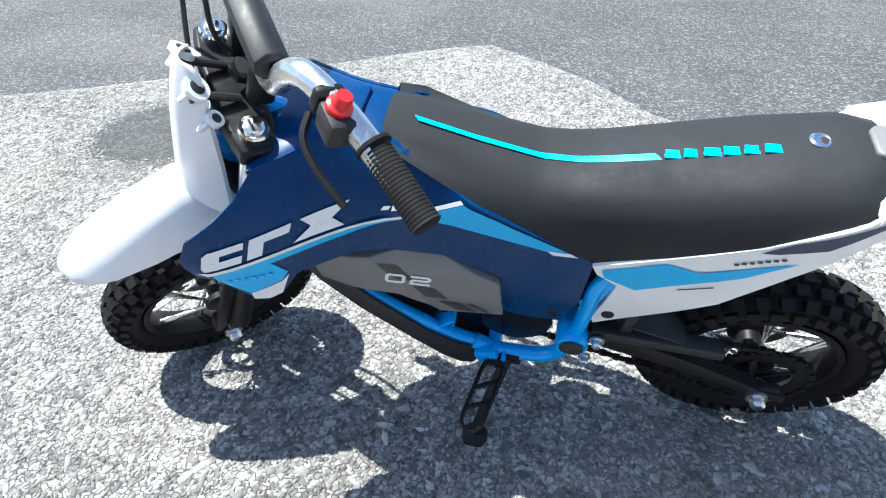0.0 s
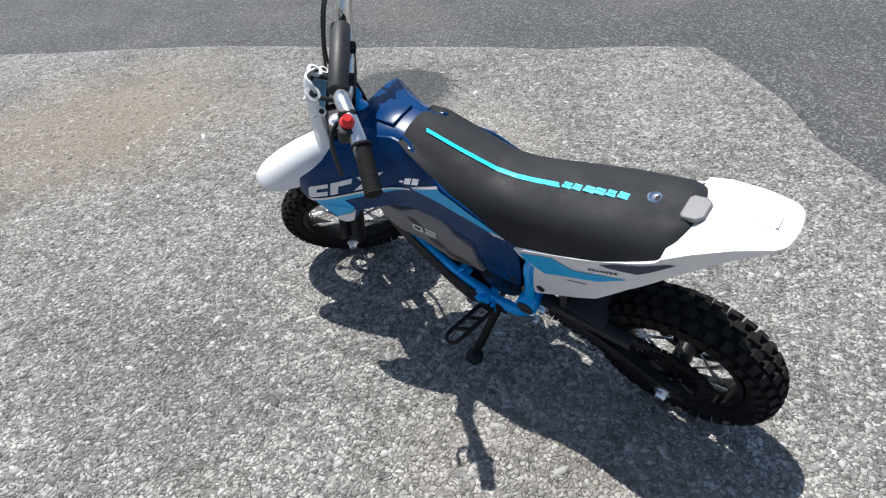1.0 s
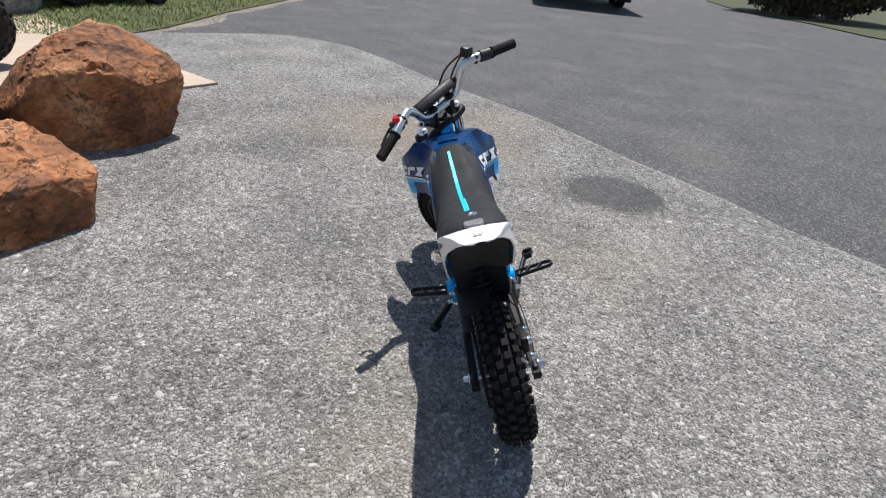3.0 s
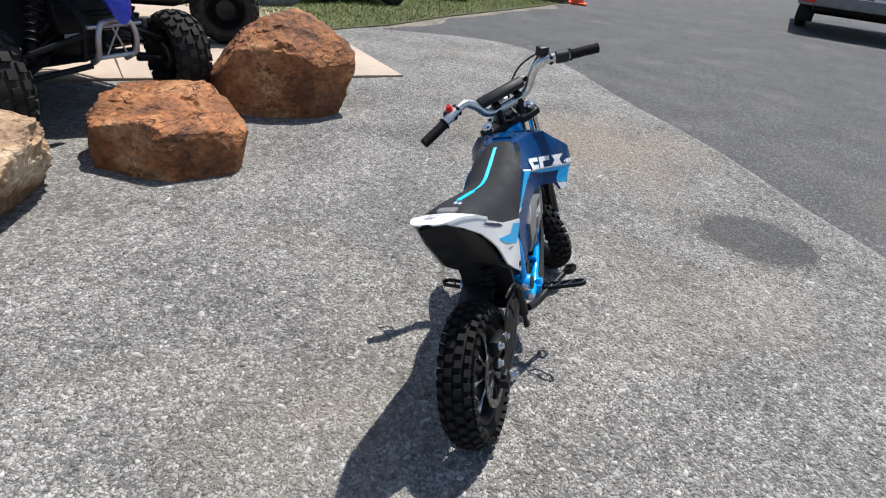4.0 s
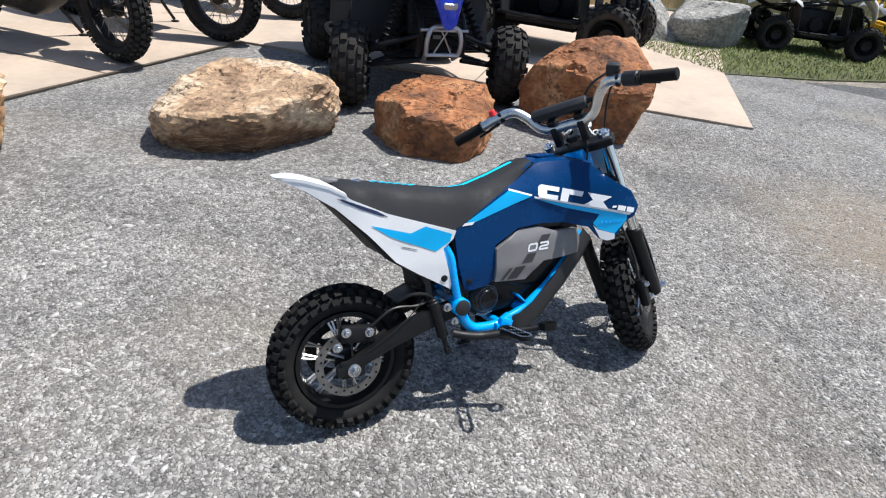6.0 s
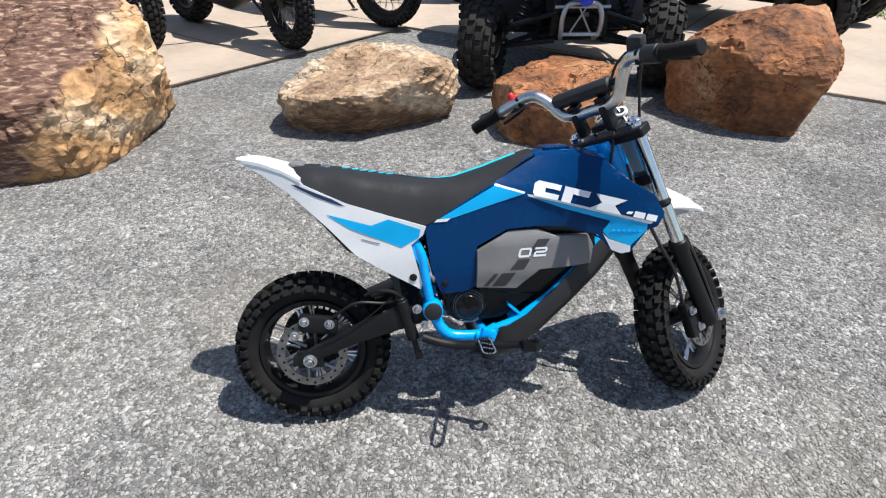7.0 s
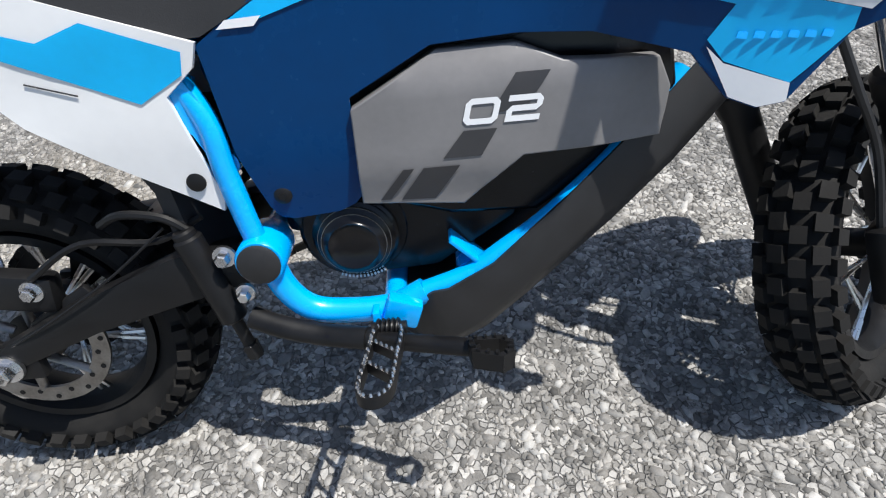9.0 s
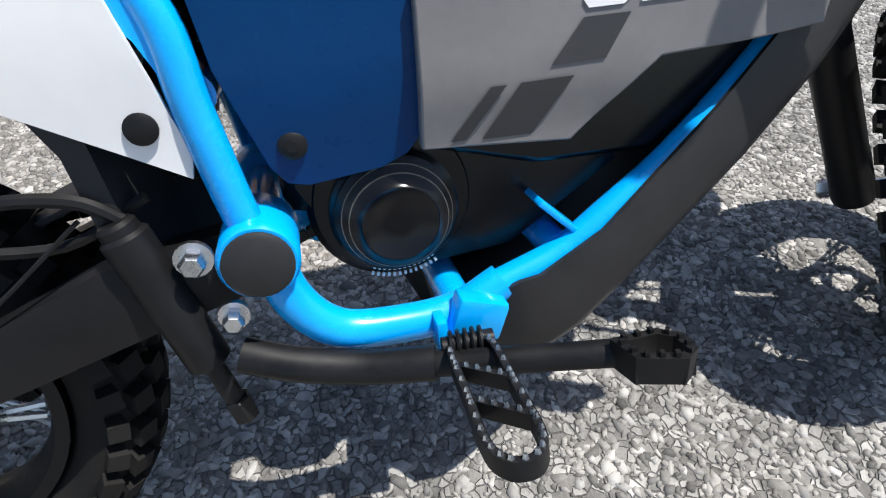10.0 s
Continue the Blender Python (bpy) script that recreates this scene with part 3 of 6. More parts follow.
RAKE, TURN = radians(25), radians(38)
STEM = Vector((0.60, 0, 0.55))
stem_up = Vector((-math.sin(RAKE), 0, math.cos(RAKE)))
stem_ahead = Vector((math.cos(RAKE), 0, math.sin(RAKE)))
bar_ahead = stem_ahead * math.cos(TURN) + Vector((0, 1, 0)) * math.sin(TURN)
bar_left = Vector((0, 1, 0)) * math.cos(TURN) - stem_ahead * math.sin(TURN)
STEER = Matrix(((bar_ahead.x, bar_left.x, stem_up.x, STEM.x), (bar_ahead.y, bar_left.y, stem_up.y, STEM.y), (bar_ahead.z, bar_left.z, stem_up.z, STEM.z), (0, 0, 0, 1)))


def steered(name, b, mat, label="", parent=None, **more):
    b.transform(STEER)
    return part(name, b, mat, parent or bike, label, **more)


def knobbly_tyre(radius, width, rim, knobs, block=0.008):
    """A tyre about the y axis at the origin: one moulded skin, its rubber blocks standing out of the carcass."""
    b = bmesh.new()
    mid, deep, half = (radius - block + rim) / 2, (radius - block - rim) / 2, width / 2 * 0.92
    angles = [-155, -132, -108, -86, -64, -54, -32, -24, -4, 4, 24, 32, 54, 64, 86, 108, 132, 155]
    count = knobs * 5

    def at(i, k, out=0.0, shrink=0.0):
        a = radians(angles[k])
        bulge = 1.0 if abs(angles[k]) > 80 else 1.0 - 0.05 * (1 - abs(angles[k]) / 80)
        r = mid + deep * math.cos(a) * bulge + out * max(0.25, math.cos(a * 0.8))
        y = half * math.sin(a) + out * math.sin(a) * 0.9
        t = 2 * math.pi * i / count + shrink
        return (math.sin(t) * r, y, math.cos(t) * r)

    grid = [[b.verts.new(at(i, k)) for k in range(len(angles))] for i in range(count)]
    raised = set()
    for n in range(knobs):
        for column, shift, long in ((3, 0, 3), (5, 2, 3), (7, 0, 3), (9, 2, 3), (11, 0, 3), (13, 2, 3)):
            i0 = n * 5 + shift
            top = []
            for d in range(long + 1):
                pinch = 0.006 if d == 0 else (-0.006 if d == long else 0.0)
                top.append([b.verts.new(at(i0 + d, k, block * 1.25, pinch)) for k in (column, column + 1)])
            low = [[grid[(i0 + d) % count][k] for k in (column, column + 1)] for d in range(long + 1)]
            for d in range(long):
                raised.add(((i0 + d) % count, column))
                b.faces.new((top[d][0], top[d][1], top[d + 1][1], top[d + 1][0]))
                b.faces.new((low[d][0], low[d + 1][0], top[d + 1][0], top[d][0]))
                b.faces.new((low[d][1], top[d][1], top[d + 1][1], low[d + 1][1]))
            b.faces.new((low[0][0], top[0][0], top[0][1], low[0][1]))
            b.faces.new((low[long][0], low[long][1], top[long][1], top[long][0]))
    last = len(angles) - 1
    for i in range(count):
        j = (i + 1) % count
        for k in range(last):
            if (i, k) not in raised:
                b.faces.new((grid[i][k], grid[i][k + 1], grid[j][k + 1], grid[j][k]))
        b.faces.new((grid[i][last], grid[i][0], grid[j][0], grid[j][last]))
    return b


def wire_wheel(parent, name, m, radius, width, rim, hub_r, hub_half, spokes, disc_side, disc_r, nut_out):
    """Hub, rim, spokes, tyre and brake disc, about the y axis of m."""
    b = bmesh.new()
    lathe(b, [(-hub_half, hub_r * 0.55), (-hub_half * 0.9, hub_r), (-hub_half * 0.6, hub_r), (-hub_half * 0.45, hub_r * 0.6), (hub_half * 0.45, hub_r * 0.6),
              (hub_half * 0.6, hub_r), (hub_half * 0.9, hub_r), (hub_half, hub_r * 0.55)])
    hub = part(name, b, DARK_METAL, parent, "spoked wheel with a black hub")
    hub.matrix_basis = m
    tyre = part("tyre", knobbly_tyre(radius, width, rim, 36), RUBBER, hub, "black knobbly off-road tyre", sharp=35)
    b = bmesh.new()
    w = width * 0.36
    lathe(b, [(-w, rim + 0.004), (-w, rim - 0.004), (-w * 0.6, rim - 0.009), (0, rim - 0.012), (w * 0.6, rim - 0.009), (w, rim - 0.004), (w, rim + 0.004), (0, rim - 0.002)], seg=64, closed=True)
    part("rim", b, DARK_METAL, hub, "black rim")
    b = bmesh.new()
    rod(b, (0, 0, 0), (0, 0, rim - 0.012 - hub_r * 0.85), 0.0019, seg=6)
    rod(b, (0, 0, rim - 0.032 - hub_r * 0.85), (0, 0, rim - 0.012 - hub_r * 0.85), 0.0026, seg=6)
    first = part("spoke", b, STEEL, hub, "bright steel spoke")
    for i in range(spokes):
        side = 1 if i % 2 else -1
        lay = 0.55 if (i // 2) % 2 else -0.55
        m_spoke = Matrix.Rotation(2 * math.pi * i / spokes, 4, "Y") @ Matrix.Translation((hub_r * 0.5 * lay, side * hub_half * 0.7, hub_r * 0.85)) @ Matrix.Rotation(radians(18 * lay), 4, "Y") @ Matrix.Rotation(side * math.atan2(hub_half * 0.7, rim), 4, "X")
        if i == 0:
            first.matrix_basis = m_spoke
        else:
            shared("spoke", first.data, hub, m_spoke)
    b = bmesh.new()
    y = disc_side * (hub_half + 0.006)
    lathe(b, [(y - 0.0016, disc_r * 0.76), (y - 0.0016, disc_r), (y + 0.0016, disc_r), (y + 0.0016, disc_r * 0.76)], seg=48, closed=True)
    disc = part("brake_disc", b, DISC_STEEL, hub, "perforated steel brake disc")
    for k in range(6):
        a = 2 * math.pi * k / 6
        p, q = Vector((math.cos(a) * hub_r * 0.7, y, math.sin(a) * hub_r * 0.7)), Vector((math.cos(a + 0.35) * disc_r * 0.8, y, math.sin(a + 0.35) * disc_r * 0.8))
        b = bmesh.new()
        tube(b, [p, q], 0.0042, 6, flat=0.35)
        part("disc_arm", b, DISC_STEEL, hub)
    b = bmesh.new()
    lathe(b, [(0, 0.0026), (0.0004, 0.0026)], seg=8)
    hole = None
    for k in range(24):
        a = 2 * math.pi * k / 24
        rr = disc_r * (0.84 if k % 2 else 0.92)
        place = Matrix.Translation((math.cos(a) * rr, y + disc_side * 0.0017 - (0.0004 if disc_side < 0 else 0), math.sin(a) * rr))
        if hole is None:
            hole = part("disc_hole", b, DARK_METAL, hub)
            hole.matrix_basis = place
        else:
            shared("disc_hole", hole.data, hub, place)
    b = bmesh.new()
    for s in (-1, 1):
        bolt(b, (0, s * (nut_out - 0.016), 0), (0, s, 0), 0.009, 0.016)
    rod(b, (0, -nut_out, 0), (0, nut_out, 0), 0.005)
    part("axle", b, STEEL, hub, "zinc axle with hexagon nuts")
    return hub


wire_wheel(bike, "rear_wheel", Matrix.Translation((0.006, 0, 0.157)), 0.155, 0.071, 0.100, 0.026, 0.034, 24, -1, 0.069, 0.09)
AXLE = (0.018, 0.0, -0.442)
wire_wheel(bike, "front_wheel", STEER @ Matrix.Rotation(radians(4), 4, "Z") @ Matrix.Translation(AXLE), 0.161, 0.061, 0.109, 0.024, 0.03, 24, -1, 0.066, 0.094)

# swingarm, motor, battery, frame
b = bmesh.new()
for s, slim in ((-1, 0.80), (1, 0.62)):
    loft(b, [[(x + dx, s * (y + dy), z + dz) for dx, dy, dz in ((0, -0.008, -h * slim), (0, 0.008, -h * slim), (0, 0.011, 0), (0, 0.008, h * slim), (0, -0.008, h * slim))] for x, y, z, h in ((0.250, 0.050, 0.236, 0.022), (0.17, 0.056, 0.222, 0.027), (0.09, 0.061, 0.198, 0.021), (0.004, 0.066, 0.163, 0.015), (-0.026, 0.066, 0.155, 0.011))])
    box(b, Matrix.Translation((0.006, s * 0.066, 0.157)), (0.05, 0.012, 0.036), 0.004)
rod(b, (0.19, -0.055, 0.222), (0.19, 0.055, 0.222), 0.014)
part("swingarm", b, DARK_METAL, bike, "black steel swingarm")
b = bmesh.new()
tube(b, [(0.18, 0.0, 0.235), (0.235, 0.0, 0.37)], 0.012)
shock = part("shock_absorber", b, DARK_METAL, bike, "black coil spring shock absorber")
b = bmesh.new()
coil = []
for i in range(85):
    a = i * math.pi / 6
    coil.append(Vector((0.185, 0, 0.247)).lerp(Vector((0.23, 0, 0.355)), i / 84) + Vector((0.926, 0, -0.378)) * 0.022 * math.cos(a) + Vector((0, 1, 0)) * 0.022 * math.sin(a))
tube(b, coil, 0.004, 8, 1)
part("coil_spring", b, DARK_METAL, shock)
b = bmesh.new()
rod(b, (0.318, -0.044, 0.246), (0.318, 0.058, 0.246), 0.047, seg=48, rim=0.004)
lathe(b, [(0, 0.036), (0.004, 0.036), (0.0055, 0.0335), (0.008, 0.0335), (0.0095, 0.030), (0.014, 0.030), (0.0155, 0.0265), (0.0185, 0.0265), (0.020, 0.022), (0.022, 0.0205), (0.019, 0.015), (0.019, 0.004)], (0.318, -0.043, 0.241), (0, -1, 0), 48)
box(b, Matrix.Translation((0.325, 0, 0.272)), (0.13, 0.085, 0.055), 0.010)
box(b, Matrix.Translation((0.325, 0.012, 0.238)), (0.10, 0.06, 0.07), 0.010)
casing = [(0.268, 0.305), (0.268, 0.262), (0.292, 0.214), (0.330, 0.203), (0.385, 0.206), (0.452, 0.248), (0.452, 0.305)]
loft(b, [[(x, y * k, z) for x, z in casing] for y, k in ((-0.043, 1), (-0.04, 1), (0.04, 1), (0.045, 1))])
motor = part("motor", b, MOTOR_BLACK, bike, "black round electric motor with stepped rings")
# Thin bright steel rims on two of the black ring steps.
for h, r in ((0.0125, 0.0302), (0.0175, 0.0267)):
    b = bmesh.new()
    lathe(b, [(-0.0006, r - 0.002), (-0.0006, r + 0.0003), (0.0006, r + 0.0003), (0.0006, r - 0.002)], (0.318, -0.043 - h, 0.241), (0, -1, 0), 48, closed=True)
    part("motor_ring", b, DISC_STEEL, motor, "bright steel ring edge")
b = bmesh.new()
for row, r in enumerate((0.0385, 0.0425)):
    for i in range(13):
        a = radians(-114 + 52 * i / 12)
        m = Matrix.Translation((0.318 + math.cos(a) * r, -0.0445, 0.243 + math.sin(a) * r)) @ Matrix.Rotation(-a, 4, "Y")
        box(b, m, (0.0022, 0.001, 0.0015))
part("serial_marking", b, WHITE_PRINT, motor, "stamped pale marking bars", flat=True)
b = bmesh.new()
box(b, Matrix.Translation((0.416, 0, 0.238)) @ Matrix.Rotation(radians(-42), 4, "Y"), (0.052, 0.060, 0.026), 0.004)
box(b, Matrix.Translation((0.392, 0, 0.222)) @ Matrix.Rotation(radians(-20), 4, "Y"), (0.030, 0.074, 0.006), 0.002)
part("mount_bracket", b, FRAME_BLUE, bike, "blue lower motor mount bracket")
b = bmesh.new()
outline = [(0.335, 0.275), (0.335, 0.375), (0.42, 0.405), (0.565, 0.40), (0.575, 0.345), (0.52, 0.288), (0.47, 0.252), (0.40, 0.255)]
loft(b, [[(x, y, z) for x, z in outline] for y in (-0.050, -0.046, 0.046, 0.050)])
part("battery_box", b, MOTOR_BLACK, bike, "black battery box", bevel=0.004)


def rails(s):
    b = bmesh.new()
    tube(b, [(0.212, s * 0.060, 0.388), (0.230, s * 0.066, 0.352), (0.234, s * 0.068, 0.315), (0.242, s * 0.068, 0.262), (0.248, s * 0.068, 0.240)], 0.0089, 14)
    tube(b, [(0.248, s * 0.068, 0.250), (0.256, s * 0.068, 0.212), (0.276, s * 0.068, 0.188), (0.311, s * 0.067, 0.181), (0.345, s * 0.066, 0.182), (0.372, s * 0.064, 0.193)], 0.0111, 14)
    tube(b, [(0.372, s * 0.063, 0.191), (0.41, s * 0.061, 0.203), (0.438, s * 0.060, 0.221), (0.482, s * 0.058, 0.252), (0.538, s * 0.052, 0.302), (0.585, s * 0.036, 0.352)], 0.0095, 12)
    lathe(b, [(0, 0.0175), (0.004, 0.0197), (0.045, 0.0197), (0.047, 0.0182)], (0.246, s * 0.037, 0.243), (0, s, 0), 28)
    gusset = [(0.190, 0.392), (0.216, 0.396), (0.236, 0.356), (0.240, 0.318), (0.230, 0.318), (0.219, 0.345), (0.198, 0.366)]
    loft(b, [[(x, s * y, z) for x, z in gusset] for y in (0.060, 0.0705)])
    box(b, Matrix.Translation((0.352, s * 0.078, 0.184)) @ Matrix.Rotation(radians(20), 4, "Y"), (0.03, 0.016, 0.024), 0.003)
    box(b, Matrix.Translation((0.330, s * 0.078, 0.178)), (0.006, 0.018, 0.022), 0.001)
    box(b, Matrix.Translation((0.412, s * 0.05, 0.222)) @ Matrix.Rotation(radians(-45), 4, "Y"), (0.004, 0.03, 0.045), 0.001)
    return b


for s in (-1, 1):
    rail = part("frame_rail", rails(s), FRAME_BLUE, bike, "glossy bright blue frame tube")
    b = bmesh.new()
    cap = 0.0170 if s < 0 else 0.0150
    lathe(b, [(0, cap), (0.0015, cap), (0.003, cap - 0.0025)], (0.246, s * 0.0845, 0.243), (0, s, 0), 28)
    part("pivot_cap", b, BLACK_PLASTIC, rail, "black round pivot cap")
    for at, r in (((0.216, s * 0.070, 0.246), 0.0062), ((0.228, s * 0.078, 0.216), 0.0052)):
        b = bmesh.new()
        bolt(b, at, (0, s, 0), r, 0.012)
        part("frame_bolt", b, STEEL, rail, "zinc hexagon bolt")
b = bmesh.new()
for x, z, w in ((0.246, 0.243, 0.07), (0.345, 0.182, 0.066), (0.41, 0.203, 0.058), (0.235, 0.32, 0.066)):
    rod(b, (x, -w, z), (x, w, z), 0.010)
tube(b, [(0.575, 0, 0.372), (0.59, 0, 0.50)], 0.018, 14)
lathe(b, [(-0.10, 0.024), (-0.095, 0.026), (0.0, 0.026), (0.005, 0.024)], STEM - stem_up * 0.012, stem_up, 24)
tube(b, [(0.585, 0, 0.52), (0.48, 0, 0.49), (0.35, 0, 0.43), (0.22, 0, 0.37)], 0.016, 12)
for s in (-1, 1):
    tube(b, [(0.22, s * 0.055, 0.375), (0.12, s * 0.05, 0.43), (0.02, s * 0.045, 0.49)], 0.009, 10)
part("frame_spine", b, FRAME_BLUE, bike, "bright blue spine, head tube and cross tubes")
b = bmesh.new()
rings = []
for x, z, nx, nz, w, e in ((0.345, 0.160, 0.0, -1.0, 0.046, 0.012), (0.374, 0.154, 0.0, -1.0, 0.074, 0.040), (0.390, 0.157, 0.26, -0.965, 0.0765, 0.042), (0.410, 0.168, 0.52, -0.855, 0.0765, 0.036), (0.447, 0.199, 0.66, -0.75, 0.0745, 0.026), (0.515, 0.259, 0.66, -0.75, 0.0695, 0.0255), (0.562, 0.302, 0.68, -0.73, 0.061, 0.025), (0.605, 0.345, 0.68, -0.73, 0.047, 0.022)):
    ring = []
    for y, d in ((-1.0, -e), (-1.02, 0.006), (-0.84, 0.022), (0, 0.026), (0.84, 0.022), (1.02, 0.006), (1.0, -e), (0.96, -e), (0.93, 0.004), (-0.93, 0.004), (-0.96, -e)):
        ring.append((x + nx * d, y * w, z + nz * d))
    rings.append(ring)
loft(b, rings)
part("skid_plate", b, BLACK_PLASTIC, bike, "black plastic skid plate under the frame", sharp=60)

# body panels
PANEL = [(0.238, 0.405), (0.263, 0.421), (0.364, 0.478), (0.430, 0.517), (0.470, 0.526), (0.530, 0.527), (0.568, 0.520), (0.588, 0.496), (0.610, 0.479), (0.646, 0.456),
         (0.667, 0.422), (0.655, 0.398), (0.636, 0.390), (0.609, 0.350), (0.594, 0.346), (0.578, 0.352), (0.556, 0.380), (0.500, 0.394), (0.451, 0.3955), (0.393, 0.3925),
         (0.334, 0.362), (0.333, 0.287), (0.326, 0.279), (0.312, 0.273), (0.276, 0.270), (0.266, 0.273), (0.260, 0.282), (0.246, 0.330)]


def panel_half(x, z):
    w = 0.072 + 0.066 * smooth(0.44, 0.66, x)
    w -= 0.042 * max(0.0, (z - 0.45) / 0.09) ** 1.6 * (1 - 0.3 * smooth(0.5, 0.65, x))
    w -= 0.010 * smooth(0.33, 0.25, z)
    crease = abs((z - 0.43) - (x - 0.56) * -0.22)
    return w + 0.004 * max(0.0, 1 - crease / 0.02)


def on_panel(s, off):
    return lambda x, z, d=0.0: Vector((x, s * (panel_half(x, z) + off - d), z))


def decal(name, outline, place, mat, parent, label="", cell=0.02):
    """A printed film, laid onto its panel."""
    b = bmesh.new()
    sheet(b, outline, place, cell)
    return part(name, b, mat, parent, label)


def block_letters(start, run, rise, widths, height, gap, slant, notch):
    """Slanted plain blocks in a row, each with a slot, in the place of a brand mark."""
    out = []
    x, z = start
    for i, w in enumerate(widths):
        def at(u, v, x=x, z=z, w=w):
            return (x + run * u * w - slant * (1 - v) * height * run, z + rise * u * w + v * height)
        if notch[i] == "a":
            out.append([at(0.10, 0), at(1, 0), at(1, 0.36), at(0, 0.36), at(0, 0.2)])
            out.append([at(0, 0.64), at(1, 0.64), at(1, 1), at(0.14, 1), at(0, 0.8)])
            out.append([at(0, 0.36), at(0.45, 0.36), at(0.45, 0.64), at(0, 0.64)])
        elif notch[i] == "b":
            out.append([at(0, 0), at(0.38, 0), at(0.38, 1), at(0, 1)])
            out.append([at(0.38, 0.60), at(0.98, 0.60), at(1, 1), at(0.38, 1)])
        elif notch[i] == "d":
            out.append([at(0.30, 0.5), at(0.70, 0.5), at(1.0, 1), at(0.04, 1)])
            out.append([at(0.0, 0), at(1.0, 0), at(0.70, 0.5), at(0.30, 0.5)])
        else:
            out.append([at(0, 0), at(1, 0), at(1, 1), at(0, 1)])
        x += run * (w + gap)
        z += rise * (w + gap)
    return out


def wide_figures(place, wide, high, gap, slant, stroke, mat, parent, mirror):
    """The printed figures 0 and 2 in wide square strokes, laid onto a surface by place(u, v)."""
    c = stroke * 0.8
    zero_out = [(c, 0), (wide - c, 0), (wide, c), (wide, high - c), (wide - c, high), (c, high), (0, high - c), (0, c)]
    d = stroke
    zero_in = [(d + c * 0.3, d), (wide - d - c * 0.3, d), (wide - d, d + c * 0.3), (wide - d, high - d - c * 0.3), (wide - d - c * 0.3, high - d), (d + c * 0.3, high - d), (d, high - d - c * 0.3), (d, d + c * 0.3)]
    zero = [[zero_out[i], zero_out[(i + 1) % 8], zero_in[(i + 1) % 8], zero_in[i]] for i in range(8)]
    m0, m1 = high / 2 - stroke / 2, high / 2 + stroke / 2
    two = [[(0, high - d), (wide - d, high - d), (wide - c, high), (0, high)], [(wide - d, m1), (wide, m1), (wide, high - c), (wide - c, high), (wide - d, high - d)], [(d, m0), (wide - c, m0), (wide, m0 + c), (wide, m1), (c, m1)],
           [(0, 0), (d, 0), (d, m0), (c, m1), (0, m1 - c)], [(d, 0), (wide, 0), (wide, d), (d, d)]]
    for name, shapes, shift in (("figure_zero", zero, -wide - gap / 2), ("figure_two", two, gap / 2)):
        b = bmesh.new()
        for outline in shapes:
            sheet(b, outline, lambda u, v: place(mirror * (u + shift + (v - high / 2) * slant), v - high / 2), 0.03)
        bmesh.ops.remove_doubles(b, verts=b.verts, dist=0.00002)
        part(name, b, mat, parent, "wide white printed figure")


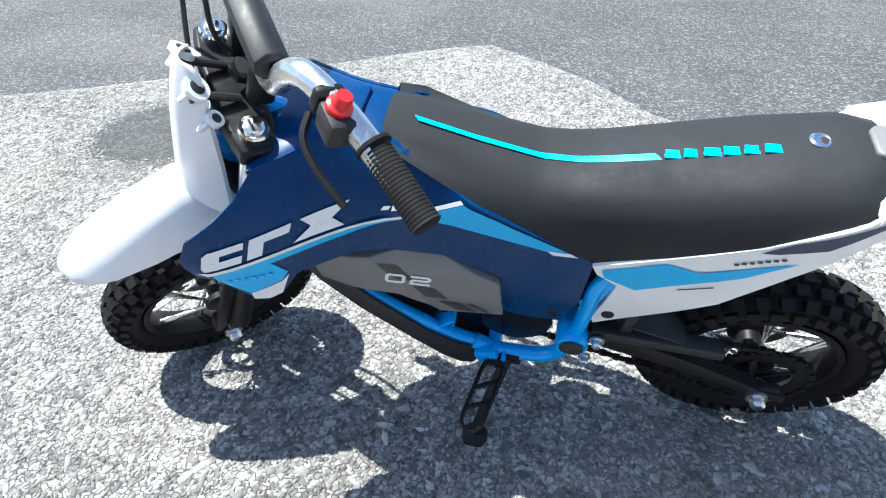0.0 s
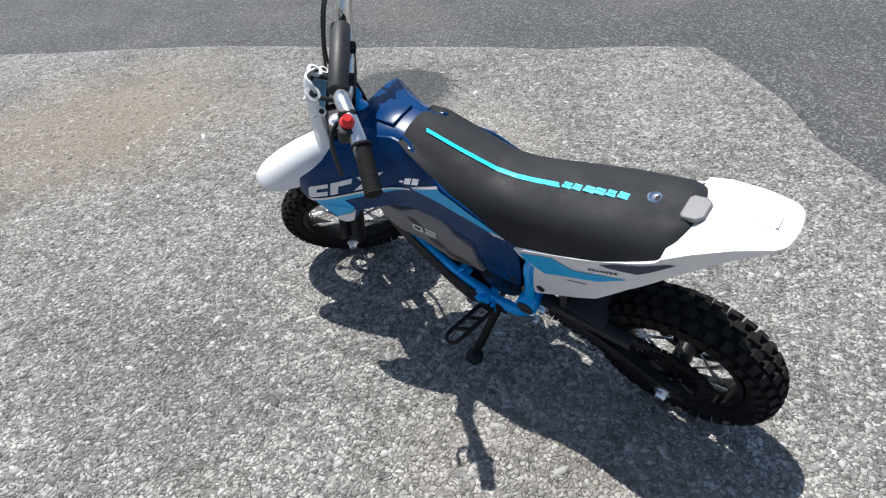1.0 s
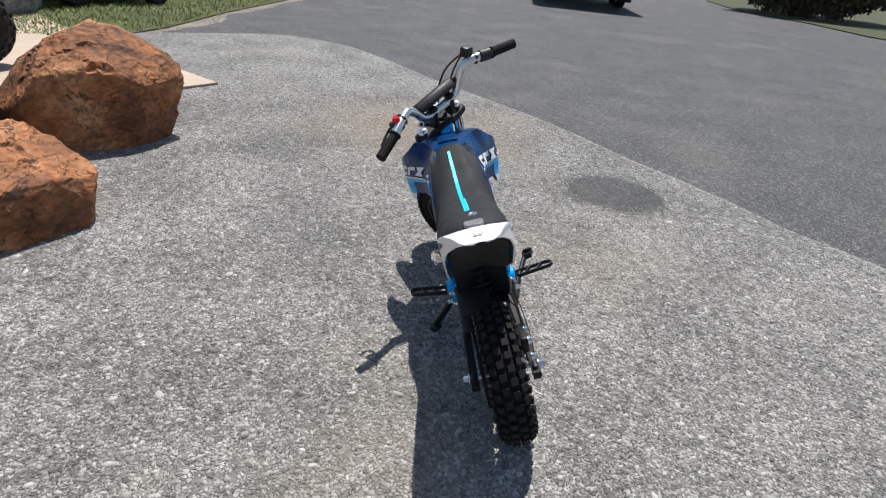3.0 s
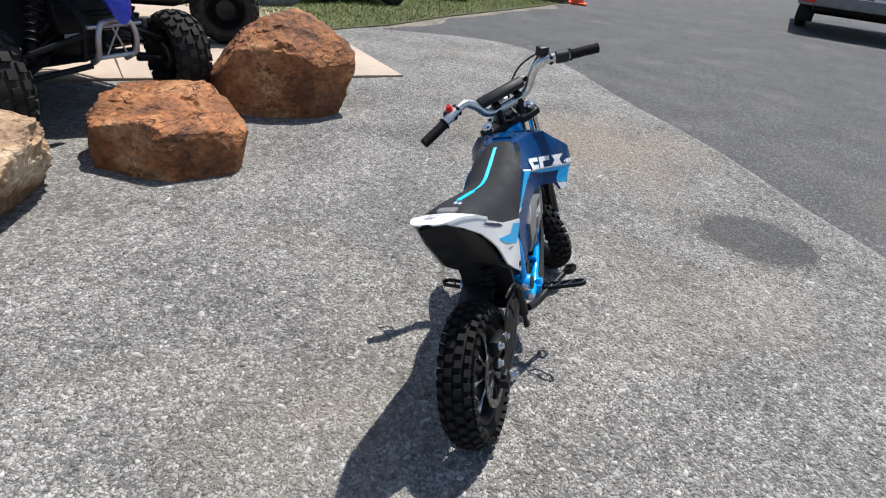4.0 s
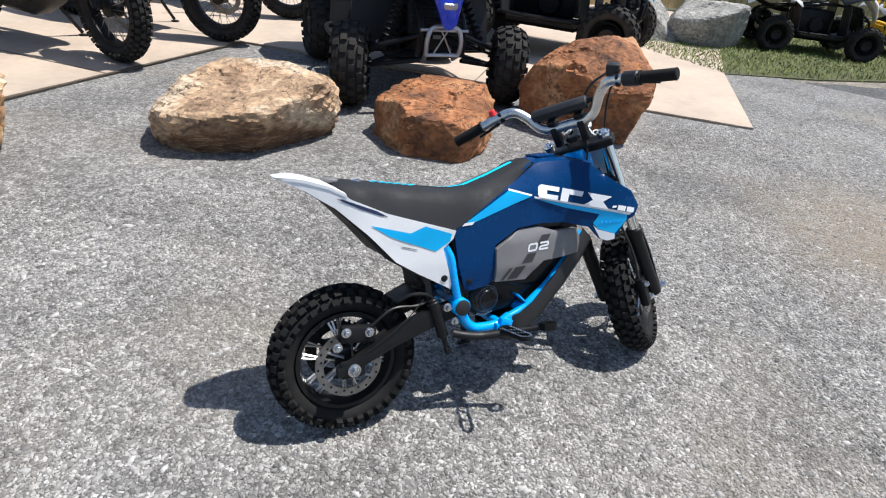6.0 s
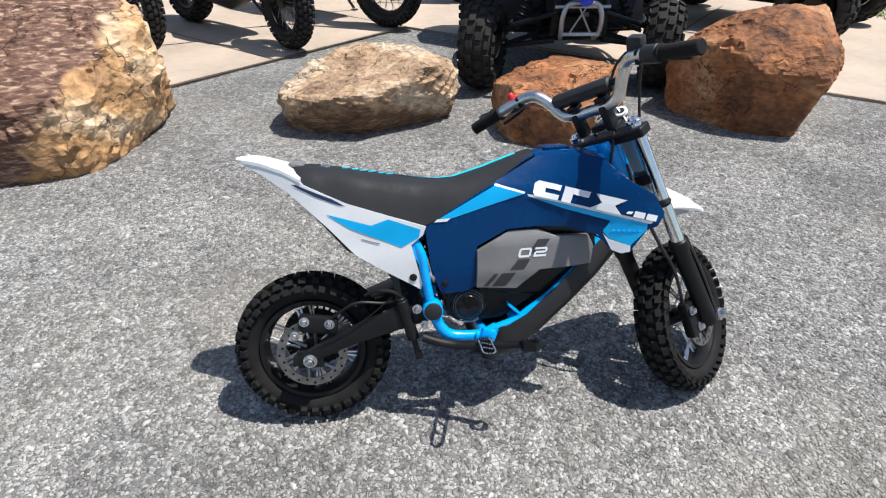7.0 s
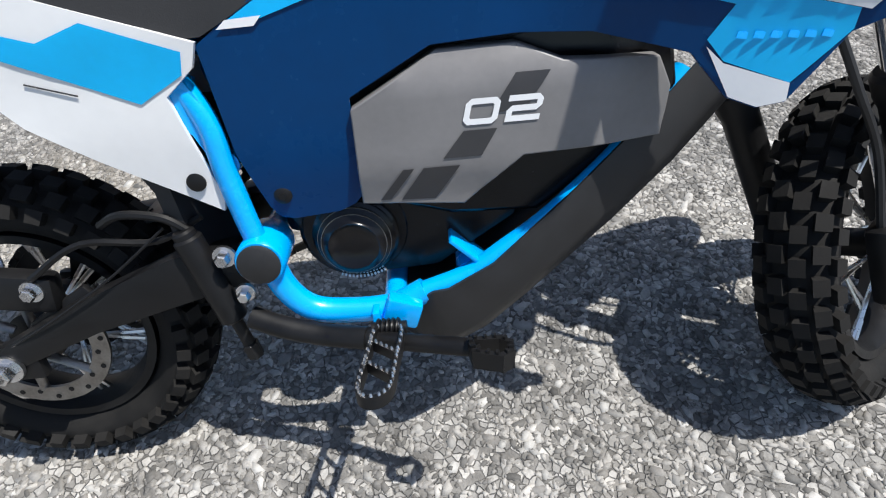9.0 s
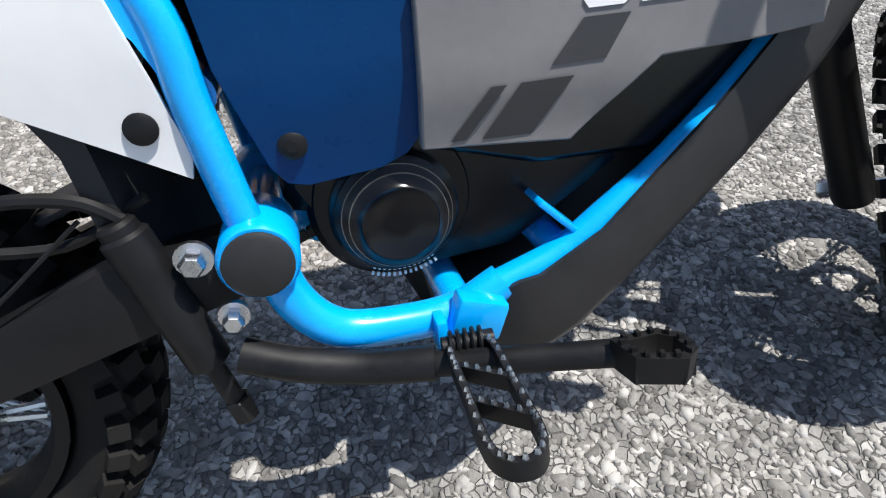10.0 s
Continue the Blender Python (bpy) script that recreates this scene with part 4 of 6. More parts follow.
for s in (-1, 1):
    b = bmesh.new()
    plate(b, PANEL, on_panel(s, 0.0), 0.004, 0.016)
    side = part("side_panel", b, DEEP_BLUE, bike, "glossy deep blue plastic side panel", sharp=50, bevel=0.0015)
    film = on_panel(s, 0.0012)
    decal("decal", [(0.262, 0.4185), (0.284, 0.4185), (0.424, 0.4585), (0.369, 0.476)], film, SKY_BLUE, side, "bright sky-blue wedge decal")
    decal("decal", [(0.255, 0.414), (0.262, 0.4195), (0.286, 0.4205), (0.280, 0.4145)], on_panel(s, 0.0018), WHITE_PRINT, side, "white tip of the decal")
    decal("decal", [(0.369, 0.4765), (0.424, 0.459), (0.427, 0.462), (0.372, 0.480)], film, WHITE_PRINT, side, "thin white line")
    decal("decal", [(0.432, 0.4535), (0.430, 0.4585), (0.636, 0.4095), (0.648, 0.4105), (0.641, 0.4025)], on_panel(s, 0.0016), WHITE_PRINT, side, "long white line")
    decal("decal", [(0.437, 0.4515), (0.636, 0.4035), (0.636, 0.392), (0.609, 0.362), (0.573, 0.375), (0.563, 0.388), (0.575, 0.408), (0.50, 0.428)], film, SKY_BLUE, side, "sky-blue decal under the line")
    decal("decal", [(0.609, 0.351), (0.609, 0.362), (0.573, 0.374), (0.563, 0.384), (0.578, 0.353), (0.594, 0.347)], on_panel(s, 0.0016), WHITE_PRINT, side, "pale tip of the shroud")
    if s < 0:
        marks = block_letters((0.4485, 0.4555), 1.0, -0.24, (0.046, 0.042, 0.052), 0.027, 0.006, 0.35, "abd")
        small = block_letters((0.6015, 0.4195), 1.0, -0.24, (0.009, 0.018, 0.018), 0.0105, 0.003, 0.35, "ooo")
    else:
        marks = block_letters((0.634, 0.4125), -1.0, 0.24, (0.046, 0.042, 0.052), 0.027, 0.006, 0.35, "abd")
        small = block_letters((0.450, 0.460), -1.0, 0.24, (0.008, 0.014, 0.014), 0.0105, 0.003, 0.35, "ooo")
    small[0] = [(x, z * 0.4 + small[0][0][1] * 0.6 + 0.003) for x, z in small[0]]
    for outline in marks + small:
        decal("brand_block", outline, on_panel(s, 0.0022), WHITE_PRINT, side, "slanted white printed block", 0.03)
    for i in range(6):
        b = bmesh.new()
        box(b, Matrix.Translation(on_panel(s, 0.0022)(0.580 + 0.0085 * i, 0.3905)) @ Matrix.Rotation(radians(10), 4, "Y"), (0.0065, 0.0006, 0.004))
        part("brand_block", b, FRAME_BLUE, side, "small blue printed block", flat=True)
    b = bmesh.new()
    lathe(b, [(0, 0.007), (0.002, 0.007), (0.0035, 0.005)], (0.272, s * 0.066, 0.292), (0, s, 0), 18)
    lathe(b, [(0.0032, 0.003), (0.0042, 0.003)], (0.272, s * 0.066, 0.292), (0, s, 0), 6)
    part("panel_screw", b, DARK_METAL, side, "black button-head screw")
    # grey battery cover
    COVER = [(0.334, 0.355), (0.397, 0.389), (0.452, 0.389), (0.484, 0.376), (0.552, 0.372), (0.562, 0.350), (0.558, 0.314), (0.455, 0.311), (0.410, 0.274), (0.332, 0.281)]

    def cover_half(x, z):
        w = 0.078 - 0.010 * smooth(0.50, 0.57, x)
        w -= 0.010 * smooth(0.366, 0.392, z)
        w -= 0.012 * max(0.0, (x - 0.452) - (z - 0.317) * -0.9) if z < 0.33 else 0.0
        return w - 0.006 * smooth(0.31, 0.28, z)

    def on_cover(off, s=s, cover_half=cover_half):
        return lambda x, z, d=0.0: Vector((x, s * (cover_half(x, z) + off - d), z))

    b = bmesh.new()
    plate(b, COVER, on_cover(0.0), 0.014, 0.012)
    cover = part("battery_cover", b, GREY_PLASTIC, bike, "matt grey faceted battery cover", sharp=30, bevel=0.002)
    film = on_cover(0.0008)
    decal("decal", [(0.436, 0.3335), (0.412, 0.3335), (0.396, 0.314), (0.424, 0.314)], film, SLATE, cover)
    decal("decal", [(0.474, 0.371), (0.450, 0.371), (0.432, 0.345), (0.456, 0.345)], film, SLATE, cover)
    decal("decal", [(0.408, 0.308), (0.381, 0.308), (0.362, 0.282), (0.388, 0.281)], film, SLATE, cover)
    decal("decal", [(0.374, 0.308), (0.366, 0.308), (0.346, 0.283), (0.354, 0.283)], film, SLATE, cover)
    wide_figures(lambda u, v, place=on_cover(0.0009): place(0.4405 + u, 0.3465 + v), 0.0245, 0.0185, 0.0055, 0.25, 0.0042, WHITE_PRINT, cover, -s)

# tank top between the panels
b = bmesh.new()
rings = []
for x in (0.425, 0.445, 0.47, 0.50, 0.53, 0.555, 0.574):
    top = lerp_rows([(0.425, 0.515), (0.445, 0.522), (0.47, 0.528), (0.53, 0.530), (0.574, 0.522)], x)[0]
    w = panel_half(x, top) - 0.001
    rings.append([(x, w * u, top + 0.005 * (1 - u * u) - (0.004 if abs(u) > 0.9 else 0)) for u in (-1, -0.8, -0.5, 0, 0.5, 0.8, 1)] + [(x, w * u, top - 0.02) for u in (0.9, -0.9)])
loft(b, rings)
tank = part("tank_cover", b, DEEP_BLUE, bike, "glossy deep blue tank cover", sharp=50)
b = bmesh.new()
box(b, Matrix.Translation((0.500, 0, 0.5350)) @ Matrix.Rotation(radians(-1), 4, "Y"), (0.05, 0.05, 0.006), 0.0025)
part("charge_flap", b, DEEP_BLUE, tank, "blue flap over the charging socket")
# inner dark body under the seat and tank
b = bmesh.new()
outline = [(0.25, 0.30), (0.24, 0.40), (0.36, 0.46), (0.44, 0.51), (0.56, 0.52), (0.60, 0.44), (0.56, 0.40), (0.36, 0.37), (0.335, 0.30)]
loft(b, [[(x, y, z) for x, z in outline] for y in (-0.05, 0.05)])
part("inner_body", b, BLACK_PLASTIC, bike, "black inner body", bevel=0.006)

# seat
SEAT = [(0.000, 0.518, 0.503, 0.044, 0.026), (0.012, 0.523, 0.498, 0.060, 0.039), (0.036, 0.523, 0.489, 0.070, 0.046), (0.10, 0.512, 0.459, 0.076, 0.049), (0.17, 0.499, 0.432, 0.077, 0.048),
        (0.238, 0.4875, 0.408, 0.073, 0.045), (0.265, 0.4845, 0.421, 0.073, 0.044), (0.30, 0.486, 0.440, 0.071, 0.042), (0.36, 0.503, 0.474, 0.066, 0.038), (0.43, 0.527, 0.518, 0.054, 0.033), (0.452, 0.533, 0.526, 0.046, 0.028)]


def seat_at(x):
    return lerp_rows(SEAT, x)


b = bmesh.new()
rings = []
for i in range(40):
    x = 0.452 * i / 39
    top, low, wide, crown = seat_at(x)
    ring = []
    for j in range(17):
        u = -1 + 2 * j / 16
        if abs(u) > 0.62:
            k = (abs(u) - 0.62) / 0.38
            y = (crown + 0.008 + (wide - crown - 0.008) * k ** 0.8) * (1 if u > 0 else -1)
            z = top - 0.012 + (low - top + 0.012) * k ** 1.15
        else:
            k = abs(u) / 0.62
            y = (crown + 0.008) * k * (1 if u > 0 else -1)
            z = top - 0.012 * k ** 3.5
        ring.append((x, y, z))
    ring += [(x, wide * 0.6, low - 0.004), (x, -wide * 0.6, low - 0.004)]
    rings.append(ring)
loft(b, rings)
seat = part("seat", b, SEAT_CLOTH, bike, "long black vinyl seat with a cyan stripe", sharp=60)


def seat_strip(x0, x1, w, y0, mat, label, skew=0.0):
    b = bmesh.new()
    n = max(2, int(abs(x1 - x0) / 0.008))
    rows = []
    for i in range(n + 1):
        x = x0 + (x1 - x0) * i / n
        rows.append([(x + skew * k, y0 + k * w / 2, seat_at(x)[0] + 0.0012 - (0.0003 if k else 0)) for k in (-1, 0, 1)])
    loft(b, rows, closed=False)
    return part("seat_print", b, mat, seat, label)


seat_strip(0.424, 0.192, 0.008, 0.006, CYAN, "cyan printed stripe", skew=-0.003)
for i, (w, gap) in enumerate(((0.014, 0), (0.012, 0), (0.0155, 0), (0.014, 0), (0.013, 0), (0.014, 0))):
    x = 0.187 - 0.0165 * i
    for dy, sx in ((0.0029, w), (-0.0029, w * (0.94 if i % 2 else 0.86))):
        b = bmesh.new()
        cx = x - w / 2
        box(b, Matrix.Translation((cx, 0.004 + dy, seat_at(cx)[0] + 0.0008)), (sx, 0.0050, 0.0012))
        part("brand_block", b, CYAN, seat, "small cyan printed block", flat=True)
b = bmesh.new()
lathe(b, [(0, 0.0095), (0.002, 0.0095), (0.0035, 0.0075), (0.002, 0.006), (0.0015, 0.004)], (0.06, -0.004, 0.5175), (-0.02, 0, 1), 24)
part("seat_stud", b, CHROME, seat, "chrome ring stud")

# tail: top skin, side panels and dark liner
TAIL = [(-0.100, 0.5410, 0.012), (-0.0985, 0.5415, 0.020), (-0.095, 0.5415, 0.028), (-0.087, 0.5410, 0.0352), (-0.07, 0.5390, 0.0418), (-0.05, 0.5350, 0.0485), (-0.01, 0.5210, 0.0625), (0.02, 0.5045, 0.0715)]


def tail_half(x, z):
    return 0.028 + 0.047 * smooth(-0.135, 0.06, x) - 0.006 * smooth(0.36, 0.28, z) + 0.003 * smooth(0.38, 0.42, z) * smooth(0.05, 0.15, x)


b = bmesh.new()
rings = []
for i in range(25):
    x = -0.100 + 0.120 * (i / 24) ** 1.6
    top, w = lerp_rows(TAIL, x)
    rings.append([(x, w * u, top + (0.002 + 0.004 * smooth(-0.103, -0.065, x)) * (1 - u * u)) for u in (-1, -0.85, -0.5, 0, 0.5, 0.85, 1)] + [(x, w * u, top - 0.002 - 0.004 * smooth(-0.101, -0.075, x) + 0.004 * (1 - u * u)) for u in (1, 0.5, 0, -0.5, -1)])
loft(b, rings)
tail = part("tail_fender", b, WHITE, bike, "white plastic tail fender", sharp=50)
b = bmesh.new()
for i in range(4):
    box(b, Matrix.Translation((-0.058 - 0.007 * i, 0.002 * (i % 2), 0.5425 + 0.0011 * i)) @ Matrix.Rotation(radians(9), 4, "Y"), (0.003, 0.020 - 0.004 * (i % 2), 0.0012))
part("warning_print", b, material("pale_grey_print", (0.62, 0.62, 0.62), 0.5), tail, "faint grey warning print bars", flat=True)
b = bmesh.new()
outline = [(-0.014, -0.012), (-0.006, -0.019), (0.010, -0.019), (0.014, -0.014), (0.014, 0.014), (0.010, 0.019), (-0.006, 0.019), (-0.014, 0.012)]
loft(b, [[(x + 0.008, y, 0.521 + h - 0.1 * x) for x, y in outline] for h in (0.0, 0.007)])
part("seat_tab", b, GREY_PLASTIC, tail, "grey rubber seat tab", bevel=0.002)
TAIL_SIDE = [(-0.086, 0.5395), (-0.05, 0.5335), (0.000, 0.5145), (0.019, 0.5030), (0.026, 0.4945), (0.098, 0.459), (0.240, 0.408), (0.234, 0.392), (0.211, 0.374), (0.229, 0.296), (0.226, 0.284), (0.150, 0.332), (0.108, 0.361), (0.058, 0.420), (0.0, 0.478), (-0.05, 0.514), (-0.086, 0.5345)]
for s in (-1, 1):
    def on_tail(off, s=s):
        return lambda x, z, d=0.0: Vector((x, s * (tail_half(x, z) + off - d), z))

    b = bmesh.new()
    plate(b, TAIL_SIDE, on_tail(0.0), 0.004, 0.018)
    side = part("tail_panel", b, WHITE, bike, "white plastic tail panel with blue decals", sharp=50)
    film = on_tail(0.001)
    decal("decal", [(0.060, 0.441), (0.140, 0.416), (0.172, 0.426), (0.230, 0.403), (0.226, 0.388), (0.193, 0.371), (0.10, 0.413)], film, SKY_BLUE, side, "bright sky-blue arrow decal")
    thin = (0.4575, 0.4735) if s < 0 else (0.4535, 0.4625)
    decal("decal", [(0.002, 0.4965), (0.012, 0.4955), (0.075, 0.4675), (0.097, 0.4535), (0.082, thin[0]), (0.045, thin[1])], film, NAVY_PRINT, side, "navy wedge decal")
    for i in range(7 if s > 0 else 0):
        x = 0.075 + 0.0062 * i
        b = bmesh.new()
        box(b, Matrix.Translation(on_tail(0.0012)(x, 0.446 - 0.30 * (x - 0.075))), (0.0042, 0.0006, 0.0028))
        part("printed_bar", b, SLATE, side, "small dark printed bar", flat=True)
    b = bmesh.new()
    box(b, Matrix.Translation(on_tail(0.0012)(0.137, 0.3857)) @ Matrix.Rotation(radians(18), 4, "Y"), (0.034, 0.0006, 0.001))
    part("printed_line", b, SLATE, side, "thin dark printed line", flat=True)
    b = bmesh.new()
    lathe(b, [(0, 0.0072), (0.0015, 0.0072), (0.0028, 0.005)], on_tail(0.0)(0.212, 0.310), (0, s, 0), 20)
    part("panel_screw", b, DARK_METAL, side, "black button-head screw")
b = bmesh.new()
rows = []
for x, z in ((-0.040, 0.492), (-0.015, 0.476), (0.012, 0.448), (0.045, 0.410), (0.086, 0.358), (0.120, 0.334), (0.158, 0.312), (0.168, 0.290), (0.172, 0.25), (0.182, 0.212)):
    w = min(tail_half(x, max(z, 0.3)) - 0.008, 0.060)
    rows.append([(x + 0.005 + (0.006 if abs(u) < 0.9 else 0.0) + 0.02 * (1 - abs(u)), w * u, z + 0.010 + 0.002 * (1 - u * u)) for u in (-1, -0.92, -0.5, 0, 0.5, 0.92, 1)])
back = [[(x + 0.012, y, z + 0.004) for x, y, z in row] for row in rows]
loft(b, [row + [Vector(p) for p in other[::-1]] for row, other in zip(rows, back)])
part("mud_guard", b, BLACK_PLASTIC, bike, "black inner mud guard above the rear wheel", sharp=60)

# fork, clamps, front plate and fender
for s in (-1, 1):
    b = bmesh.new()
    rod(b, (0, s * 0.066, -0.25), (0.011, s * 0.066, 0.010), 0.0135, seg=24, rim=0.002)
    tubes = steered("fork_tube", b, CHROME, "polished chrome fork tube")
    b = bmesh.new()
    lathe(b, [(0, 0.0145), (0.003, 0.0155), (0.006, 0.014), (0.006, 0.010), (0.010, 0.009), (0.011, 0.006)], (0.011, s * 0.066, 0.007), (0.04, 0, 1), 24)
    steered("fork_cap", b, CHROME, "bright fork cap", tubes)
    b = bmesh.new()
    lathe(b, [(0, 0.017), (0.01, 0.018), (0.05, 0.0172), (0.17, 0.017), (0.18, 0.0195), (0.196, 0.0195), (0.20, 0.016)], (0.0, s * 0.064, -0.445), (0, 0, 1), 24)
    box(b, Matrix.Translation((0.014, s * 0.060, -0.43)), (0.05, 0.016, 0.04), 0.005)
    tube(b, [(0.019, s * 0.068, -0.25), (0.023, s * 0.070, -0.33), (0.025, s * 0.066, -0.43)], 0.018, 10, flat=0.45)
    steered("fork_slider", b, DARK_METAL, "black fork slider with guard")
    b = bmesh.new()
    lathe(b, [(0, 0.0155), (0.006, 0.018), (0.012, 0.0155)], (0, s * 0.066, -0.165), (0, 0, 1), 20)
    steered("fork_ring", b, DARK_METAL)
b = bmesh.new()
for h, depth, reach, ear, ahead_by in ((-0.010, 0.05, 0.086, 0.018, 0.009), (-0.104, 0.036, 0.070, 0.010, 0.004)):
    outline = [(-depth / 2, -0.05), (-ear, -reach), (ear, -reach), (depth / 2, -0.045), (depth / 2, 0.045), (ear, reach), (-ear, reach), (-depth / 2, 0.05)]
    loft(b, [[(x + ahead_by, y, h + d) for x, y in outline] for d in (-0.010, 0.010)])
steered("triple_clamp", b, DARK_METAL, "black fork clamps", bevel=0.004)
b = bmesh.new()
lathe(b, [(0, 0.016), (0.008, 0.016), (0.011, 0.012)], (0, 0, 0.014), (0, 0, 1), 6)
for s in (-1, 1):
    box(b, Matrix.Translation((-0.005, s * 0.032, 0.036)), (0.026, 0.018, 0.05), 0.005)
    box(b, Matrix.Translation((-0.005, s * 0.032, 0.072)), (0.030, 0.020, 0.012), 0.004)
steered("bar_clamp", b, DARK_METAL, "black handlebar clamps")
b = bmesh.new()
BAR = [(-0.05, 0.250, 0.110), (-0.034, 0.19, 0.118), (-0.018, 0.145, 0.124), (-0.006, 0.112, 0.122), (-0.002, 0.088, 0.100), (-0.004, 0.064, 0.066), (-0.005, 0.035, 0.056), (-0.005, 0.0, 0.056)]
tube(b, BAR + [(f, -l, u) for f, l, u in BAR[-2::-1]], 0.0115, 14)
handlebar = steered("handlebar", b, ALLOY, "silver handlebar")
b = bmesh.new()
rod(b, (0.002, -0.088, 0.094), (0.002, 0.088, 0.094), 0.006, seg=12)
steered("crossbar", b, DARK_METAL, "", handlebar)
b = bmesh.new()
for l0, l1 in ((-0.058, 0.074),):
    loft(b, [[(0.004 + 0.0165 * k * math.cos(a), l, 0.092 + 0.0155 * k * math.sin(a)) for a in [2 * math.pi * j / 8 + 0.39 for j in range(8)]] for l, k in ((l0, 0.85), (l0 + 0.004, 1), (l1 - 0.004, 1), (l1, 0.85))])
steered("bar_pad", b, BLACK_PLASTIC, "black padded crossbar cover", handlebar, bevel=0.003)
for s in (-1, 1):
    b = bmesh.new()
    inner, outer = Vector((-0.034, s * 0.184, 0.119)), Vector((-0.052, s * 0.257, 0.1085))
    along = (outer - inner)
    prof = [(0, 0.0155), (0.003, 0.0155), (0.004, 0.0122)]
    for i in range(20):
        h = 0.006 + i * 0.0033
        prof += [(h, 0.0122), (h + 0.0006, 0.0126), (h + 0.0024, 0.0126), (h + 0.003, 0.0122)]
    prof += [(along.length - 0.002, 0.0132), (along.length, 0.011)]
    lathe(b, prof, inner, along, 20)
    steered("grip", b, RUBBER, "ribbed black rubber grip", handlebar, sharp=30)
    b = bmesh.new()
    box(b, Matrix.Translation((-0.014, s * 0.138, 0.123)) @ Matrix.Rotation(s * radians(-12), 4, "X"), (0.026, 0.014, 0.026), 0.006)
    tube(b, [(0.000, s * 0.142, 0.114), (0.009, s * 0.158, 0.104), (0.006, s * 0.182, 0.096), (-0.006, s * 0.215, 0.089)], 0.0034, 8)
    steered("brake_lever", b, DARK_METAL, "black brake lever and clamp", handlebar)
b = bmesh.new()
box(b, Matrix.Translation((-0.016, 0.160, 0.119)), (0.028, 0.030, 0.026), 0.005)
steered("switch_box", b, BLACK_PLASTIC, "black switch housing", handlebar)
b = bmesh.new()
lathe(b, [(0, 0.008), (0.003, 0.0105), (0.008, 0.0105), (0.010, 0.008), (0.015, 0.0075), (0.019, 0.006)], (-0.014, 0.156, 0.128), (-0.1, 0.1, 1), 18)
steered("kill_switch", b, RED, "red emergency stop button", handlebar)
b = bmesh.new()
box(b, Matrix.Translation((0.004, -0.130, 0.143)) @ Matrix.Rotation(radians(20), 4, "X"), (0.024, 0.028, 0.026), 0.004)
steered("switch_box", b, BLACK_PLASTIC, "black box beside the throttle", handlebar)
b = bmesh.new()
rod(b, (-0.020, -0.150, 0.123), (-0.032, -0.182, 0.118), 0.016, seg=20, rim=0.003)
steered("throttle_box", b, BLACK_PLASTIC, "black throttle housing", handlebar)
for i, line in enumerate((
    [(0.010, -0.135, 0.138), (0.028, -0.118, 0.112), (0.038, -0.085, 0.058), (0.036, -0.05, -0.04), (0.022, -0.045, -0.13), (0.03, -0.052, -0.28), (0.02, -0.05, -0.40)],
    [(-0.005, -0.145, 0.138), (0.016, -0.112, 0.136), (0.028, -0.06, 0.112), (0.026, -0.02, 0.05), (-0.01, -0.03, 0.0), (-0.04, -0.01, -0.06)],
)):
    b = bmesh.new()
    tube(b, line, 0.0027, 8, 8)
    steered("control_cable", b, BLACK_PLASTIC, "thin black control cable")
b = bmesh.new()
rings = []
for h, w, f in ((0.040, 0.012, 0.065), (0.035, 0.021, 0.066), (0.014, 0.031, 0.069), (-0.02, 0.041, 0.071), (-0.06, 0.050, 0.070), (-0.11, 0.058, 0.068), (-0.145, 0.058, 0.065)):
    rings.append([(f - 0.7 * w * u * u, w * u, h) for u in (-1, -0.7, -0.35, 0, 0.35, 0.7, 1)] + [(f - 0.004 - 0.7 * w * u * u, w * u * 0.97, h) for u in (1, 0.7, 0.35, 0, -0.35, -0.7, -1)])
loft(b, rings)
nameplate = steered("front_plate", b, WHITE, "white plastic front number plate")
b = bmesh.new()
for l, u, r in ((0.022, 0.012, 0.009), (-0.022, 0.012, 0.009)):
    lathe(b, [(0, r), (0.003, r), (0.003, r * 0.6)], (0.058, l, u + 0.004), (-1, 0, 0), 18)
    tube(b, [(0.058, l, u + 0.004), (0.01, l, u - 0.008)], 0.004, 8)
steered("plate_mount", b, BLACK_PLASTIC, "black rubber plate mounts", nameplate)
for s in (-1, 1):
    for f, l, h, r in ((0.052, 0.024, 0.024, 0.0125), (0.040, 0.043, 0.002, 0.0085)):
        b = bmesh.new()
        lathe(b, [(-0.003, r * 0.58), (-0.003, r), (0.003, r), (0.003, r * 0.58)], (f, s * l, h), (-0.45, s * 0.25, 0.86), 24, closed=True)
        tube(b, [(f + 0.004, s * (l + 0.001), h - 0.003), (f + 0.012, s * (l - 0.002), h - 0.014)], 0.007, 8, flat=0.5)
        tab = steered("plate_tab", b, WHITE, "white mounting tab", nameplate)
        b = bmesh.new()
        lathe(b, [(-0.004, r * 0.56), (0.0035, r * 0.56), (0.0042, r * 0.4)], (f, s * l, h), (-0.45, s * 0.25, 0.86), 20)
        steered("grommet", b, BLACK_PLASTIC, "black rubber grommet", nameplate)
b = bmesh.new()
rings = []
FENDER = [(0.005, -0.138, 0.042, 0.048), (0.035, -0.130, 0.050, 0.058), (0.072, -0.139, 0.054, 0.060), (0.117, -0.178, 0.055, 0.050), (0.158, -0.219, 0.051, 0.036), (0.184, -0.248, 0.042, 0.024), (0.198, -0.265, 0.028, 0.014), (0.206, -0.276, 0.010, 0.006)]
